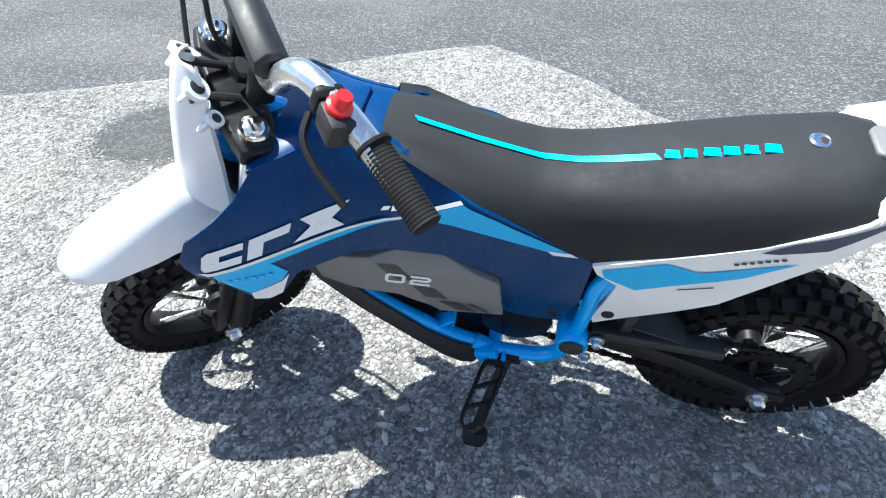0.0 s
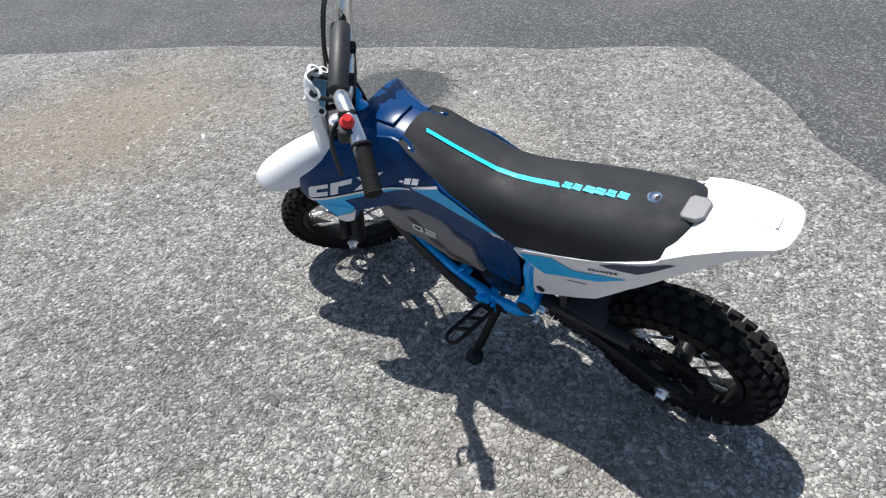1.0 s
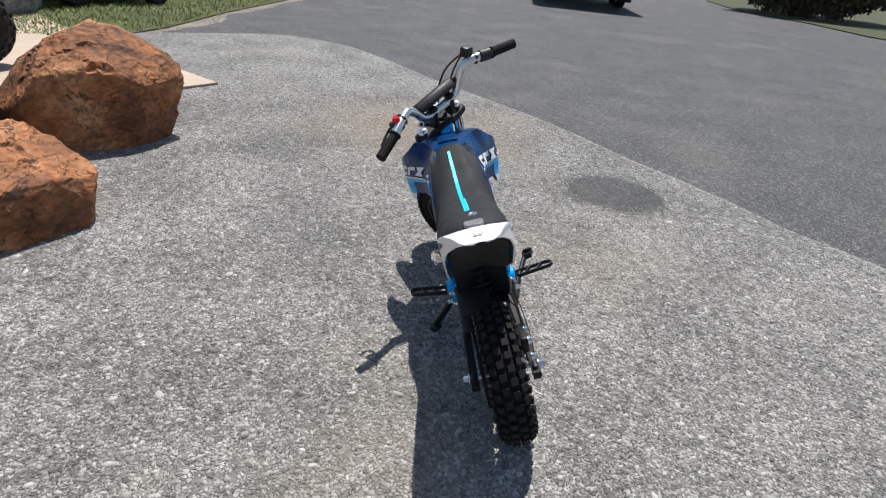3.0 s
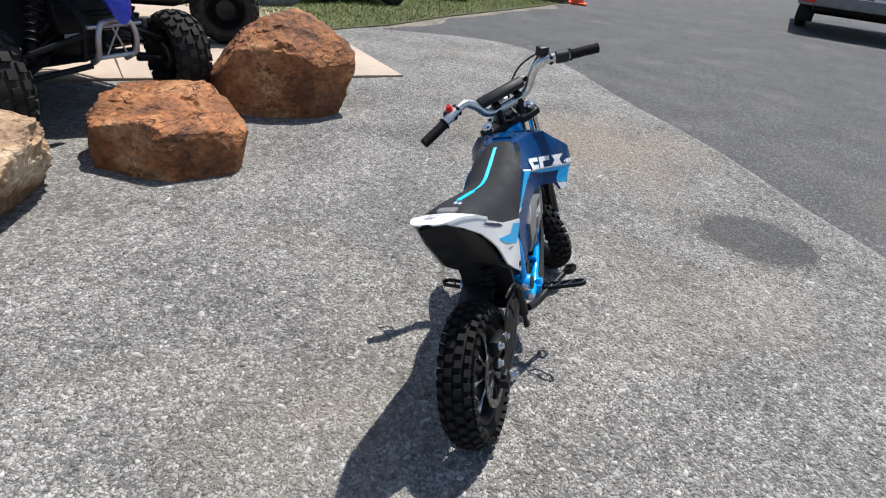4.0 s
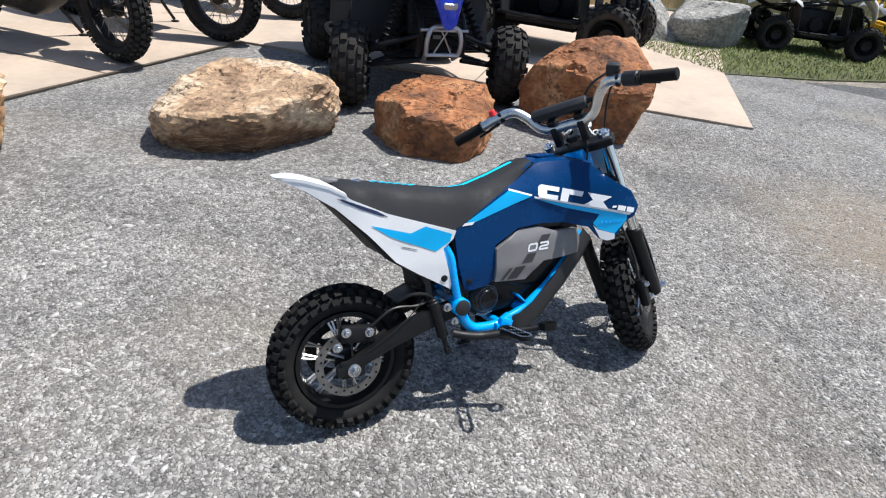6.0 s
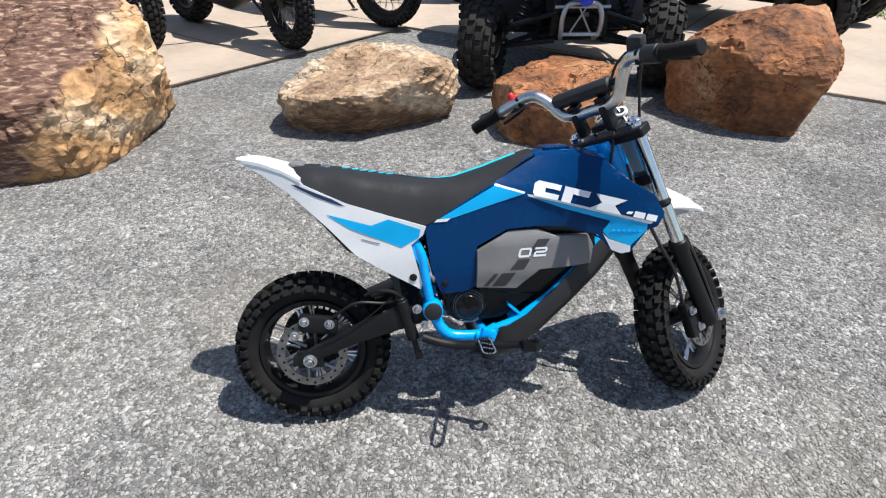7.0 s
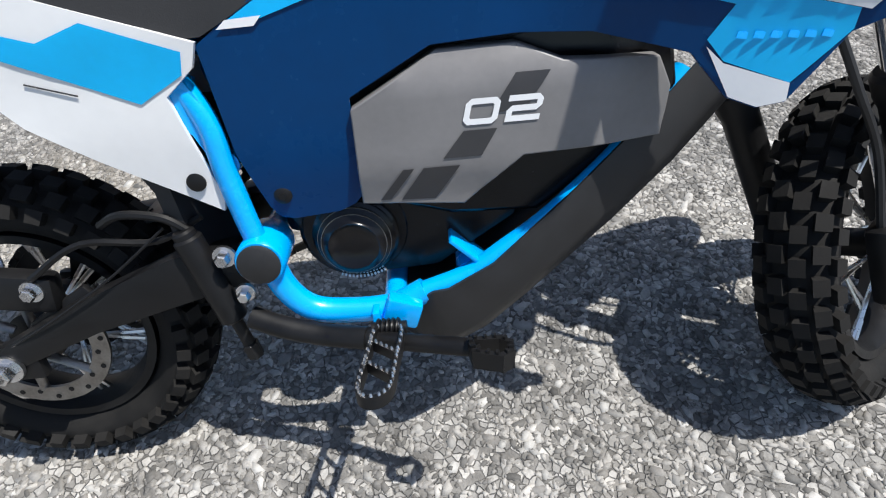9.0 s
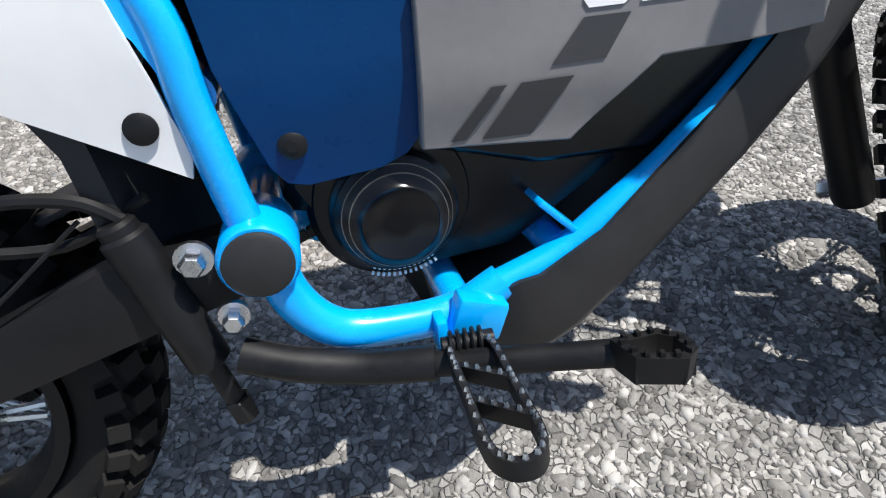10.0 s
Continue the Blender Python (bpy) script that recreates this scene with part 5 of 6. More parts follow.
for f, h, w, drop in FENDER:
    rings.append([(f - 0.25 * drop * abs(u) ** 3, w * u, h - drop * abs(u) ** 2.6) for u in (-1, -0.85, -0.6, -0.3, 0, 0.3, 0.6, 0.85, 1)] + [(f - 0.002 - 0.25 * drop * abs(u) ** 3, w * u * 0.94, h - 0.0045 - drop * 0.98 * abs(u) ** 2.6) for u in (1, 0.85, 0.6, 0.3, 0, -0.3, -0.6, -0.85, -1)])
loft(b, rings)
steered("front_fender", b, WHITE, "white plastic front fender", sharp=60)

# front brake
b = bmesh.new()
box(b, Matrix.Translation((-0.034, -0.047, -0.412)) @ Matrix.Rotation(radians(8), 4, "Y"), (0.036, 0.022, 0.078), 0.006)
box(b, Matrix.Translation((-0.014, -0.054, -0.418)), (0.034, 0.008, 0.05), 0.003)
calliper = steered("brake_calliper", b, DARK_METAL, "black front brake calliper")
for f, h in ((-0.036, -0.392), (-0.028, -0.436)):
    b = bmesh.new()
    bolt(b, (f, -0.059, h), (0, -1, 0), 0.0065, 0.009)
    steered("calliper_bolt", b, STEEL, "zinc bolt", calliper)
b = bmesh.new()
tube(b, [(-0.02, -0.04, -0.06), (-0.038, -0.045, -0.15), (-0.040, -0.052, -0.23), (-0.028, -0.052, -0.30), (-0.036, -0.047, -0.375)], 0.0036, 8, 8)
steered("brake_hose", b, BLACK_PLASTIC, "black front brake hose")

# rear brake, chain drive, pegs, pedal and stand
b = bmesh.new()
box(b, Matrix.Translation((0.025, -0.052, 0.222)) @ Matrix.Rotation(radians(10), 4, "Y"), (0.075, 0.020, 0.036), 0.006)
box(b, Matrix.Translation((0.06, -0.050, 0.19)) @ Matrix.Rotation(radians(-30), 4, "Y"), (0.07, 0.008, 0.03), 0.003)
calliper = part("brake_calliper", b, DARK_METAL, bike, "black rear brake calliper")
for x, z in ((0.0, 0.232), (0.047, 0.224), (-0.02, 0.205)):
    b = bmesh.new()
    bolt(b, (x, -0.061, z), (0, -1, 0), 0.0065, 0.010)
    part("calliper_bolt", b, STEEL, calliper, "zinc bolt")
b = bmesh.new()
tube(b, [(-0.01, -0.07, 0.165), (0.05, -0.075, 0.195), (0.12, -0.072, 0.235), (0.17, -0.06, 0.27)], 0.0012, 6)
tube(b, [(0.05, -0.062, 0.235), (0.10, -0.060, 0.262), (0.16, -0.058, 0.258), (0.20, -0.055, 0.275)], 0.003, 6)
part("brake_cable", b, DARK_METAL, bike, "thin dark brake cable")
b = bmesh.new()
lathe(b, [(-0.0015, 0.045), (-0.0015, 0.062), (0.0015, 0.062), (0.0015, 0.045)], (0.006, 0.046, 0.157), (0, 1, 0), 40, closed=True)
for k in range(30):
    a = 2 * math.pi * k / 30
    box(b, Matrix.Translation((0.006 + math.cos(a) * 0.064, 0.046, 0.157 + math.sin(a) * 0.064)) @ Matrix.Rotation(-a, 4, "Y"), (0.006, 0.003, 0.005))
for k in range(5):
    a = 2 * math.pi * k / 5
    tube(b, [(0.006, 0.046, 0.157), (0.006 + math.cos(a) * 0.05, 0.046, 0.157 + math.sin(a) * 0.05)], 0.007, 6, flat=0.3)
part("sprocket", b, DARK_METAL, bike, "black rear sprocket")
b = bmesh.new()
loop = [(0.006 + math.cos(a) * 0.066, 0.046, 0.157 + math.sin(a) * 0.066) for a in [math.pi / 2 + math.pi * i / 10 for i in range(11)]]
loop += [(0.15, 0.046, 0.150), (0.31, 0.046, 0.213)]
loop += [(0.313 + math.cos(a) * 0.022, 0.046, 0.235 + math.sin(a) * 0.022) for a in [-1.2 + 0.6 * i for i in range(5)]]
loop += [(0.15, 0.046, 0.240), (0.004, 0.046, 0.227)]
pts = [Vector(p) for p in loop]
for a, c in zip(pts, pts[1:]):
    n = max(1, int((c - a).length / 0.0095))
    for i in range(n):
        p = a.lerp(c, (i + 0.5) / n)
        d = c - a
        box(b, Matrix.Translation(p) @ Matrix.Rotation(-math.atan2(d.z, d.x), 4, "Y"), (0.0085, 0.007 if i % 2 else 0.0045, 0.007))
part("chain", b, DARK_METAL, bike, "dark oily drive chain", flat=True)
b = bmesh.new()
box(b, Matrix.Translation((0.145, 0.056, 0.246)) @ Matrix.Rotation(radians(-6), 4, "Y"), (0.16, 0.022, 0.009), 0.003)
box(b, Matrix.Translation((0.145, 0.066, 0.241)) @ Matrix.Rotation(radians(-6), 4, "Y"), (0.16, 0.003, 0.013), 0.001)
box(b, Matrix.Translation((0.145, 0.028, 0.258)) @ Matrix.Rotation(radians(-20), 4, "Y"), (0.07, 0.07, 0.004), 0.001)
part("chain_guard", b, BLACK_PLASTIC, bike, "black chain guard")


def foot_peg(root, tip, wide, worn=True):
    """A toothed loop of flat steel with two slanting bars."""
    root, tip = Vector(root), Vector(tip)
    d = (tip - root)
    length, d = d.length, d.normalized()
    side = Vector((1, 0, 0))
    side = (side - d * side.dot(d)).normalized()
    up = d.cross(side)
    up = up if up.z > 0 else -up
    b = bmesh.new()
    w = wide / 2
    line = [(0.0, -w * 0.5), (0.12, -w), (0.5, -w), (0.85, -w), (0.97, -w * 0.6), (1.0, 0), (0.97, w * 0.6), (0.85, w), (0.5, w), (0.12, w), (0.0, w * 0.5)]
    pts = [root + d * length * a + side * c for a, c in line]
    fine = curve_points(pts, 4)
    band = []
    for k, p in enumerate(fine):
        e = (fine[min(k + 1, len(fine) - 1)] - fine[max(k - 1, 0)]).normalized()
        across = up.cross(e) * 0.0019
        band.append([p - across - up * 0.005, p + across - up * 0.005, p + across + up * 0.004, p - across + up * 0.004])
    loft(b, band)
    for a0, a1 in ((0.25, 0.45), (0.55, 0.75)):
        p, q = root + d * length * a0 - side * w, root + d * length * a1 + side * w
        e = q - p
        m = Matrix(((*e.normalized(), 0), (*up.cross(e.normalized()), 0), (*up, 0), (0, 0, 0, 1))).transposed()
        box(b, Matrix.Translation((p + q) / 2) @ m, (e.length, 0.0035, 0.008))
        fine += [p.lerp(q, k / 5) for k in range(6)]
    peg = part("foot_peg", b, DARK_METAL, bike, "black steel foot peg with worn teeth" if worn else "black steel foot peg")
    b = bmesh.new()
    last = None
    for p in fine:
        if last is None or (p - last).length > 0.0040:
            lathe(b, [(0, 0.0016), (0.0026, 0.0008)], p + up * 0.0036, up, 5)
            last = p
    part("peg_teeth", b, STEEL if worn else DARK_METAL, peg, "bright worn teeth" if worn else "black teeth")
    b = bmesh.new()
    rod(b, root + side * 0.014, root - side * 0.014, 0.0055, seg=12)
    part("peg_pin", b, DARK_METAL, peg, "black hinge pin")
    b = bmesh.new()
    lead = d.cross(side)
    tube(b, [root + side * (-0.010 + 0.020 * i / 50) + (d * math.cos(i * 0.6283) + lead * math.sin(i * 0.6283)) * 0.0072 for i in range(51)], 0.0013, 6, 1)
    part("peg_spring", b, DARK_METAL, peg, "return spring")


foot_peg((0.341, -0.096, 0.180), (0.335, -0.196, 0.196), 0.0225)
foot_peg((0.340, 0.086, 0.180), (0.361, 0.184, 0.184), 0.027, False)
b = bmesh.new()
tube(b, [(0.225, -0.074, 0.188), (0.25, -0.081, 0.180), (0.286, -0.088, 0.173), (0.322, -0.099, 0.174)], 0.0096, 12, flat=0.75)
tube(b, [(0.318, -0.098, 0.174), (0.345, -0.110, 0.177), (0.385, -0.127, 0.182), (0.412, -0.139, 0.186)], 0.0072, 10, flat=0.7)
tread = [(0.404, -0.138, 0.187), (0.426, -0.137, 0.186), (0.433, -0.143, 0.186), (0.432, -0.156, 0.188), (0.425, -0.161, 0.189), (0.406, -0.154, 0.189), (0.404, -0.138, 0.187)]
for p, q in zip(tread, tread[1:]):
    p, q = Vector(p), Vector(q)
    d = q - p
    turn_m = Matrix((( *d.normalized(), 0), (*Vector((0, 0, 1)).cross(d.normalized()).normalized(), 0), (*d.normalized().cross(Vector((0, 0, 1)).cross(d.normalized()).normalized()), 0), (0, 0, 0, 1))).transposed()
    box(b, Matrix.Translation((p + q) / 2) @ turn_m, (d.length + 0.003, 0.0045, 0.015))
    for i in range(max(1, int(d.length / 0.006))):
        box(b, Matrix.Translation(p.lerp(q, (i + 0.5) / max(1, int(d.length / 0.006))) + Vector((0, 0, 0.0085))) @ turn_m, (0.0022, 0.003, 0.003))
part("brake_pedal", b, DARK_METAL, bike, "black rear brake pedal")
b = bmesh.new()
rod(b, (0.187, -0.063, 0.262), (0.207, -0.066, 0.182), 0.0118, seg=20, rim=0.002)
rod(b, (0.185, -0.063, 0.268), (0.188, -0.063, 0.257), 0.0095, seg=16, rim=0.002)
rod(b, (0.207, -0.066, 0.182), (0.216, -0.067, 0.141), 0.0055, seg=12, rim=0.001)
rod(b, (0.2135, -0.067, 0.156), (0.2165, -0.067, 0.141), 0.0075, seg=6, rim=0.001)
tube(b, [(0.190, -0.061, 0.266), (0.172, -0.062, 0.280), (0.140, -0.060, 0.284), (0.118, -0.054, 0.274)], 0.0036, 8)
part("brake_cylinder", b, DARK_METAL, bike, "black rear brake master cylinder")
b = bmesh.new()
tube(b, [(0.325, 0.070, 0.172), (0.344, 0.102, 0.118), (0.363, 0.142, 0.062)], 0.0085, 10)
lathe(b, [(0, 0.018), (0.004, 0.019), (0.008, 0.014)], (0.364, 0.145, 0.0505), (0, 0.297, 0.955), 18)
box(b, Matrix.Translation((0.322, 0.068, 0.174)), (0.03, 0.02, 0.026), 0.003)
part("side_stand", b, DARK_METAL, bike, "black side stand resting on the asphalt")

# ---- parked machines, grass and far things ----


def tyre_under(parent, m, radius, width, rim, knobs, wire):
    """A wheel of a parked machine: rim disc or wire rim under a knobbly tyre."""
    b = bmesh.new()
    if wire:
        lathe(b, [(-0.05, 0.03), (-0.04, 0.05), (0.04, 0.05), (0.05, 0.03)], seg=20)
    else:
        lathe(b, [(-width * 0.3, rim * 0.3), (-width * 0.38, rim * 0.55), (-width * 0.2, rim * 0.8), (-width * 0.42, rim), (width * 0.42, rim), (width * 0.2, rim * 0.8), (width * 0.38, rim * 0.55), (width * 0.3, rim * 0.3)], seg=28)
    wheel = part("wheel", b, DARK_METAL, parent, "dark wheel")
    wheel.matrix_basis = m
    part("tyre", knobbly_tyre(radius, width, rim, knobs, block=radius * 0.05), DUSTY_RUBBER, wheel, "dusty black knobbly tyre", sharp=35)
    if wire:
        b = bmesh.new()
        lathe(b, [(-width * 0.3, rim + 0.006), (-width * 0.3, rim - 0.012), (0, rim - 0.022), (width * 0.3, rim - 0.012), (width * 0.3, rim + 0.006)], seg=40, closed=True)
        part("rim", b, DARK_METAL, wheel, "dark rim")
        b = bmesh.new()
        rod(b, (0, 0, 0.045), (0, 0, rim - 0.015), 0.0022, seg=5)
        first = part("spoke", b, DISC_STEEL, wheel)
        for i in range(32):
            turn = Matrix.Rotation(2 * math.pi * i / 32, 4, "Y") @ Matrix.Translation((0, 0.035 * (1 if i % 2 else -1), 0)) @ Matrix.Rotation((1 if i % 2 else -1) * 0.13, 4, "X")
            if i == 0:
                first.matrix_basis = turn
            else:
                shared("spoke", first.data, wheel, turn)
        b = bmesh.new()
        lathe(b, [(0.056, 0.09), (0.056, 0.125), (0.060, 0.125), (0.060, 0.09)], seg=36, closed=True)
        for k in range(5):
            a = 2 * math.pi * k / 5
            tube(b, [(math.cos(a) * 0.03, 0.058, math.sin(a) * 0.03), (math.cos(a + 0.4) * 0.095, 0.058, math.sin(a + 0.4) * 0.095)], 0.008, 6, flat=0.4)
        part("brake_disc", b, DISC_STEEL, wheel, "steel brake disc")
    return wheel


def quad(place, body, trim, label, group, size=1.0, lamp=STEEL, turned=0.0, fender=None, guard=False):
    """A four-wheeled all-terrain machine, x ahead: wheels, tube frame, arms, bumper, body, seat and bars."""
    q = new("quad_bike")
    tagged(q, label, "quad bike", group)
    q.matrix_world = place @ Matrix.Diagonal((size, size, size, 1))
    for x, s, r, w in ((0.62, 1, 0.222, 0.185), (0.62, -1, 0.222, 0.185), (-0.48, 1, 0.225, 0.21), (-0.48, -1, 0.225, 0.21)):
        tyre_under(q, Matrix.Translation((x, s * (0.47 if x > 0 else 0.44), r)) @ Matrix.Rotation(radians(turned if x > 0 else 0), 4, "Z"), r, w, r * 0.5, 20, False)
    b = bmesh.new()
    for s in (-1, 1):
        tube(b, [(0.72, s * 0.13, 0.30), (0.3, s * 0.15, 0.22), (-0.45, s * 0.15, 0.24), (-0.68, s * 0.13, 0.45), (-0.2, s * 0.14, 0.58), (0.35, s * 0.12, 0.62), (0.70, s * 0.12, 0.48), (0.72, s * 0.13, 0.30)], 0.016, 8)
        tube(b, [(-0.3, s * 0.14, 0.28), (-0.60, s * 0.12, 0.27)], 0.03, 8)
    for x, z in ((0.70, 0.3), (0.70, 0.47), (-0.4, 0.25), (-0.6, 0.5)):
        rod(b, (x, -0.13, z), (x, 0.13, z), 0.014, seg=10)
    rod(b, (-0.48, -0.36, 0.235), (-0.48, 0.36, 0.235), 0.022, seg=12)
    part("frame", b, DARK_METAL, q, "black tube frame")
    for s in (-1, 1):
        b = bmesh.new()
        for z, zz in ((0.27, 0.22), (0.40, 0.31)):
            tube(b, [(0.74, s * 0.12, z), (0.64, s * 0.37, zz)], 0.013, 8)
            tube(b, [(0.50, s * 0.12, z), (0.62, s * 0.37, zz)], 0.013, 8)
        rod(b, (0.52, s * 0.10, 0.36), (0.60, s * 0.36, 0.28), 0.009, seg=8)
        part("suspension_arm", b, DARK_METAL, q, "dark front suspension arms")
        b = bmesh.new()
        p, e = Vector((0.62, s * 0.30, 0.30)), Vector((0.55, s * 0.15, 0.62))
        rod(b, p, e, 0.018, seg=12)
        for i in range(8):
            lathe(b, [(-0.008, 0.028), (0, 0.036), (0.008, 0.028)], p.lerp(e, 0.2 + 0.09 * i), e - p, 14)
        part("shock_absorber", b, DARK_METAL, q, "dark coil spring shock absorber")
    b = bmesh.new()
    if guard:
        tube(b, [(0.70, -0.20, 0.36), (0.86, -0.24, 0.34), (0.90, -0.22, 0.46), (0.90, 0.22, 0.46), (0.86, 0.24, 0.34), (0.70, 0.20, 0.36)], 0.022, 10)
        box(b, Matrix.Translation((0.885, 0, 0.40)) @ Matrix.Rotation(radians(-12), 4, "Y"), (0.02, 0.36, 0.11), 0.008)
    else:
        tube(b, [(0.70, -0.085, 0.27), (0.755, -0.095, 0.31), (0.77, -0.095, 0.39), (0.765, -0.060, 0.445), (0.765, 0.060, 0.445), (0.77, 0.095, 0.39), (0.755, 0.095, 0.31), (0.70, 0.085, 0.27)], 0.0125, 10)
        rod(b, (0.762, -0.135, 0.430), (0.762, 0.135, 0.430), 0.008, seg=8)
        rod(b, (0.752, -0.09, 0.30), (0.752, 0.09, 0.30), 0.010, seg=8)
        for y in (-0.055, 0.055):
            rod(b, (0.752, y, 0.30), (0.765, -0.4 * y, 0.435), 0.0045, seg=8)
    part("bumper", b, trim, q, "tube bumper")
    b = bmesh.new()
    box(b, Matrix.Translation((0.02, 0, 0.40)), (0.50, 0.26, 0.30), 0.03)
    rod(b, (0.08, -0.17, 0.36), (0.08, 0.17, 0.36), 0.10, seg=24, rim=0.02)
    engine = part("engine", b, DARK_METAL, q, "dark finned engine")
    b = bmesh.new()
    box(b, Matrix.Identity(4), (0.20, 0.20, 0.006))
    fin = part("cooling_fin", b, DARK_METAL, engine)
    fin.matrix_basis = Matrix.Translation((0.02, 0, 0.56))
    for i in range(1, 6):
        shared("cooling_fin", fin.data, engine, Matrix.Translation((0.02, 0, 0.56 + 0.018 * i)))
    b = bmesh.new()
    tube(b, [(0.10, 0.12, 0.55), (0.0, 0.20, 0.50), (-0.35, 0.20, 0.48), (-0.75, 0.18, 0.60)], 0.028, 10)
    part("exhaust_pipe", b, DARK_METAL, q, "dark exhaust pipe")
    b = bmesh.new()
    loft(b, [[(x, y * w, z + h) for y, h in ((-1, 0.03), (-0.9, 0), (0.9, 0), (1, 0.03), (1, 0.05), (-1, 0.05))] for x, z, w in ((0.58, 0.30, 0.09), (0.52, 0.23, 0.15), (0.30, 0.17, 0.18), (-0.45, 0.17, 0.17), (-0.6, 0.22, 0.12))])
    part("belly_plate", b, DARK_METAL, q, "black belly plate", sharp=60)
    b = bmesh.new()
    box(b, Matrix.Translation((0.56, 0, 0.50)) @ Matrix.Rotation(radians(-12), 4, "Y"), (0.05, 0.30, 0.26), 0.012)
    radiator = part("radiator", b, DARK_METAL, q, "black finned radiator")
    fin = None
    for i in range(9):
        m = Matrix.Translation((0.59, 0, 0.40 + 0.024 * i)) @ Matrix.Rotation(radians(-12), 4, "Y")
        if fin is None:
            b = bmesh.new()
            box(b, Matrix.Identity(4), (0.03, 0.27, 0.006))
            fin = part("fin", b, DARK_METAL, radiator)
            fin.matrix_basis = m
        else:
            shared("fin", fin.data, radiator, m)
    for s in (-1, 1):
        b = bmesh.new()
        outline = [(0.40, 0.16), (0.36, 0.44), (-0.16, 0.44), (-0.26, 0.16)]
        loft(b, [[(x, s * y, z) for x, y in outline] for z in (0.235, 0.26)])
        tube(b, [(0.40, s * 0.16, 0.26), (0.37, s * 0.45, 0.28), (-0.17, s * 0.45, 0.28), (-0.26, s * 0.16, 0.26)], 0.014, 8)
        part("foot_well", b, DARK_METAL, q, "black foot well with tube guard")
        for x0, x1, high, name in ((-0.20, -0.25, 0.64, "heel_guard"), (0.40, 0.34, 0.70, "inner_fender")):
            b = bmesh.new()
            loft(b, [[(x0, s * 0.13, 0.25), (x0, s * 0.43, 0.27), (x0 - 0.012, s * 0.43, 0.27), (x0 - 0.012, s * 0.13, 0.25)], [(x1, s * 0.13, high), (x1, s * 0.40, high - 0.06), (x1 - 0.012, s * 0.40, high - 0.06), (x1 - 0.012, s * 0.13, high)]])
            part(name, b, BLACK_PLASTIC, q, "", sharp=60)
    for s in (-1, 1):
        b = bmesh.new()
        rings = []
        for x, z, y0, y1 in ((0.80, 0.70, 0.17, 0.30), (0.72, 0.77, 0.15, 0.46), (0.55, 0.80, 0.14, 0.54), (0.38, 0.77, 0.13, 0.52), (0.24, 0.68, 0.13, 0.38)):
            rings.append([(x, s * y0, z + 0.03), (x, s * (y0 + y1) / 2, z + 0.025), (x, s * y1, z - 0.02), (x, s * y1, z - 0.035), (x, s * (y0 + y1) / 2, z + 0.008), (x, s * y0, z + 0.012)])
        loft(b, rings)
        part("front_fender", b, fender or body, q, sharp=60)
        b = bmesh.new()
        rings = []
        for x, z, y0, y1 in ((-0.22, 0.60, 0.16, 0.34), (-0.40, 0.68, 0.15, 0.56), (-0.62, 0.70, 0.14, 0.58), (-0.82, 0.66, 0.13, 0.54), (-0.92, 0.58, 0.12, 0.45)):
            rings.append([(x, s * y0, z + 0.03), (x, s * (y0 + y1) / 2, z + 0.025), (x, s * y1, z - 0.02), (x, s * y1, z - 0.035), (x, s * (y0 + y1) / 2, z + 0.008), (x, s * y0, z + 0.012)])
        loft(b, rings)
        part("rear_fender", b, body, q, sharp=60)
        b = bmesh.new()
        lathe(b, [(0, 0.05), (0.02, 0.062), (0.03, 0.055)], (0.80, s * 0.13, 0.72), (0.9, 0, -0.15), 20)
        part("headlight", b, lamp, q, "round headlight")
    b = bmesh.new()
    rings = []
    for x, z, w in ((0.82, 0.57, 0.05), (0.76, 0.70, 0.10), (0.62, 0.82, 0.13), (0.40, 0.87, 0.14), (0.15, 0.84, 0.13), (-0.05, 0.76, 0.10)):
        rings.append([(x, w * math.cos(a), z - 0.06 + 0.07 * math.sin(a)) for a in [2 * math.pi * k / 12 for k in range(12)]])
    loft(b, rings)
    part("hood", b, body, q, sharp=60)
    b = bmesh.new()
    rings = []
    for x, z, w in ((0.16, 0.76, 0.09), (0.0, 0.80, 0.12), (-0.35, 0.80, 0.15), (-0.70, 0.82, 0.15), (-0.85, 0.80, 0.10)):
        rings.append([(x, w * math.cos(a), z - 0.05 + 0.055 * math.sin(a)) for a in [2 * math.pi * k / 12 for k in range(12)]])
    loft(b, rings)
    part("seat", b, SEAT_CLOTH, q, "black seat", sharp=60)
    b = bmesh.new()
    tube(b, [(0.12, 0.40, 0.96), (0.25, 0.20, 1.02), (0.33, 0.08, 0.94), (0.33, -0.08, 0.94), (0.25, -0.20, 1.02), (0.12, -0.40, 0.96)], 0.013, 10)
    rod(b, (0.33, 0, 0.93), (0.45, 0, 0.70), 0.018, seg=10)
    bars = part("handlebar", b, DARK_METAL, q)
    for s in (-1, 1):
        b = bmesh.new()
        rod(b, (0.18, s * 0.30, 0.985), (0.11, s * 0.42, 0.955), 0.018, seg=12, rim=0.003)
        part("grip", b, RUBBER, bars)
    b = bmesh.new()
    box(b, Matrix.Translation((0.81, 0, 0.555)) @ Matrix.Rotation(radians(20), 4, "Y"), (0.03, 0.08, 0.04), 0.01)
    part("nose_trim", b, trim, q)
    return q


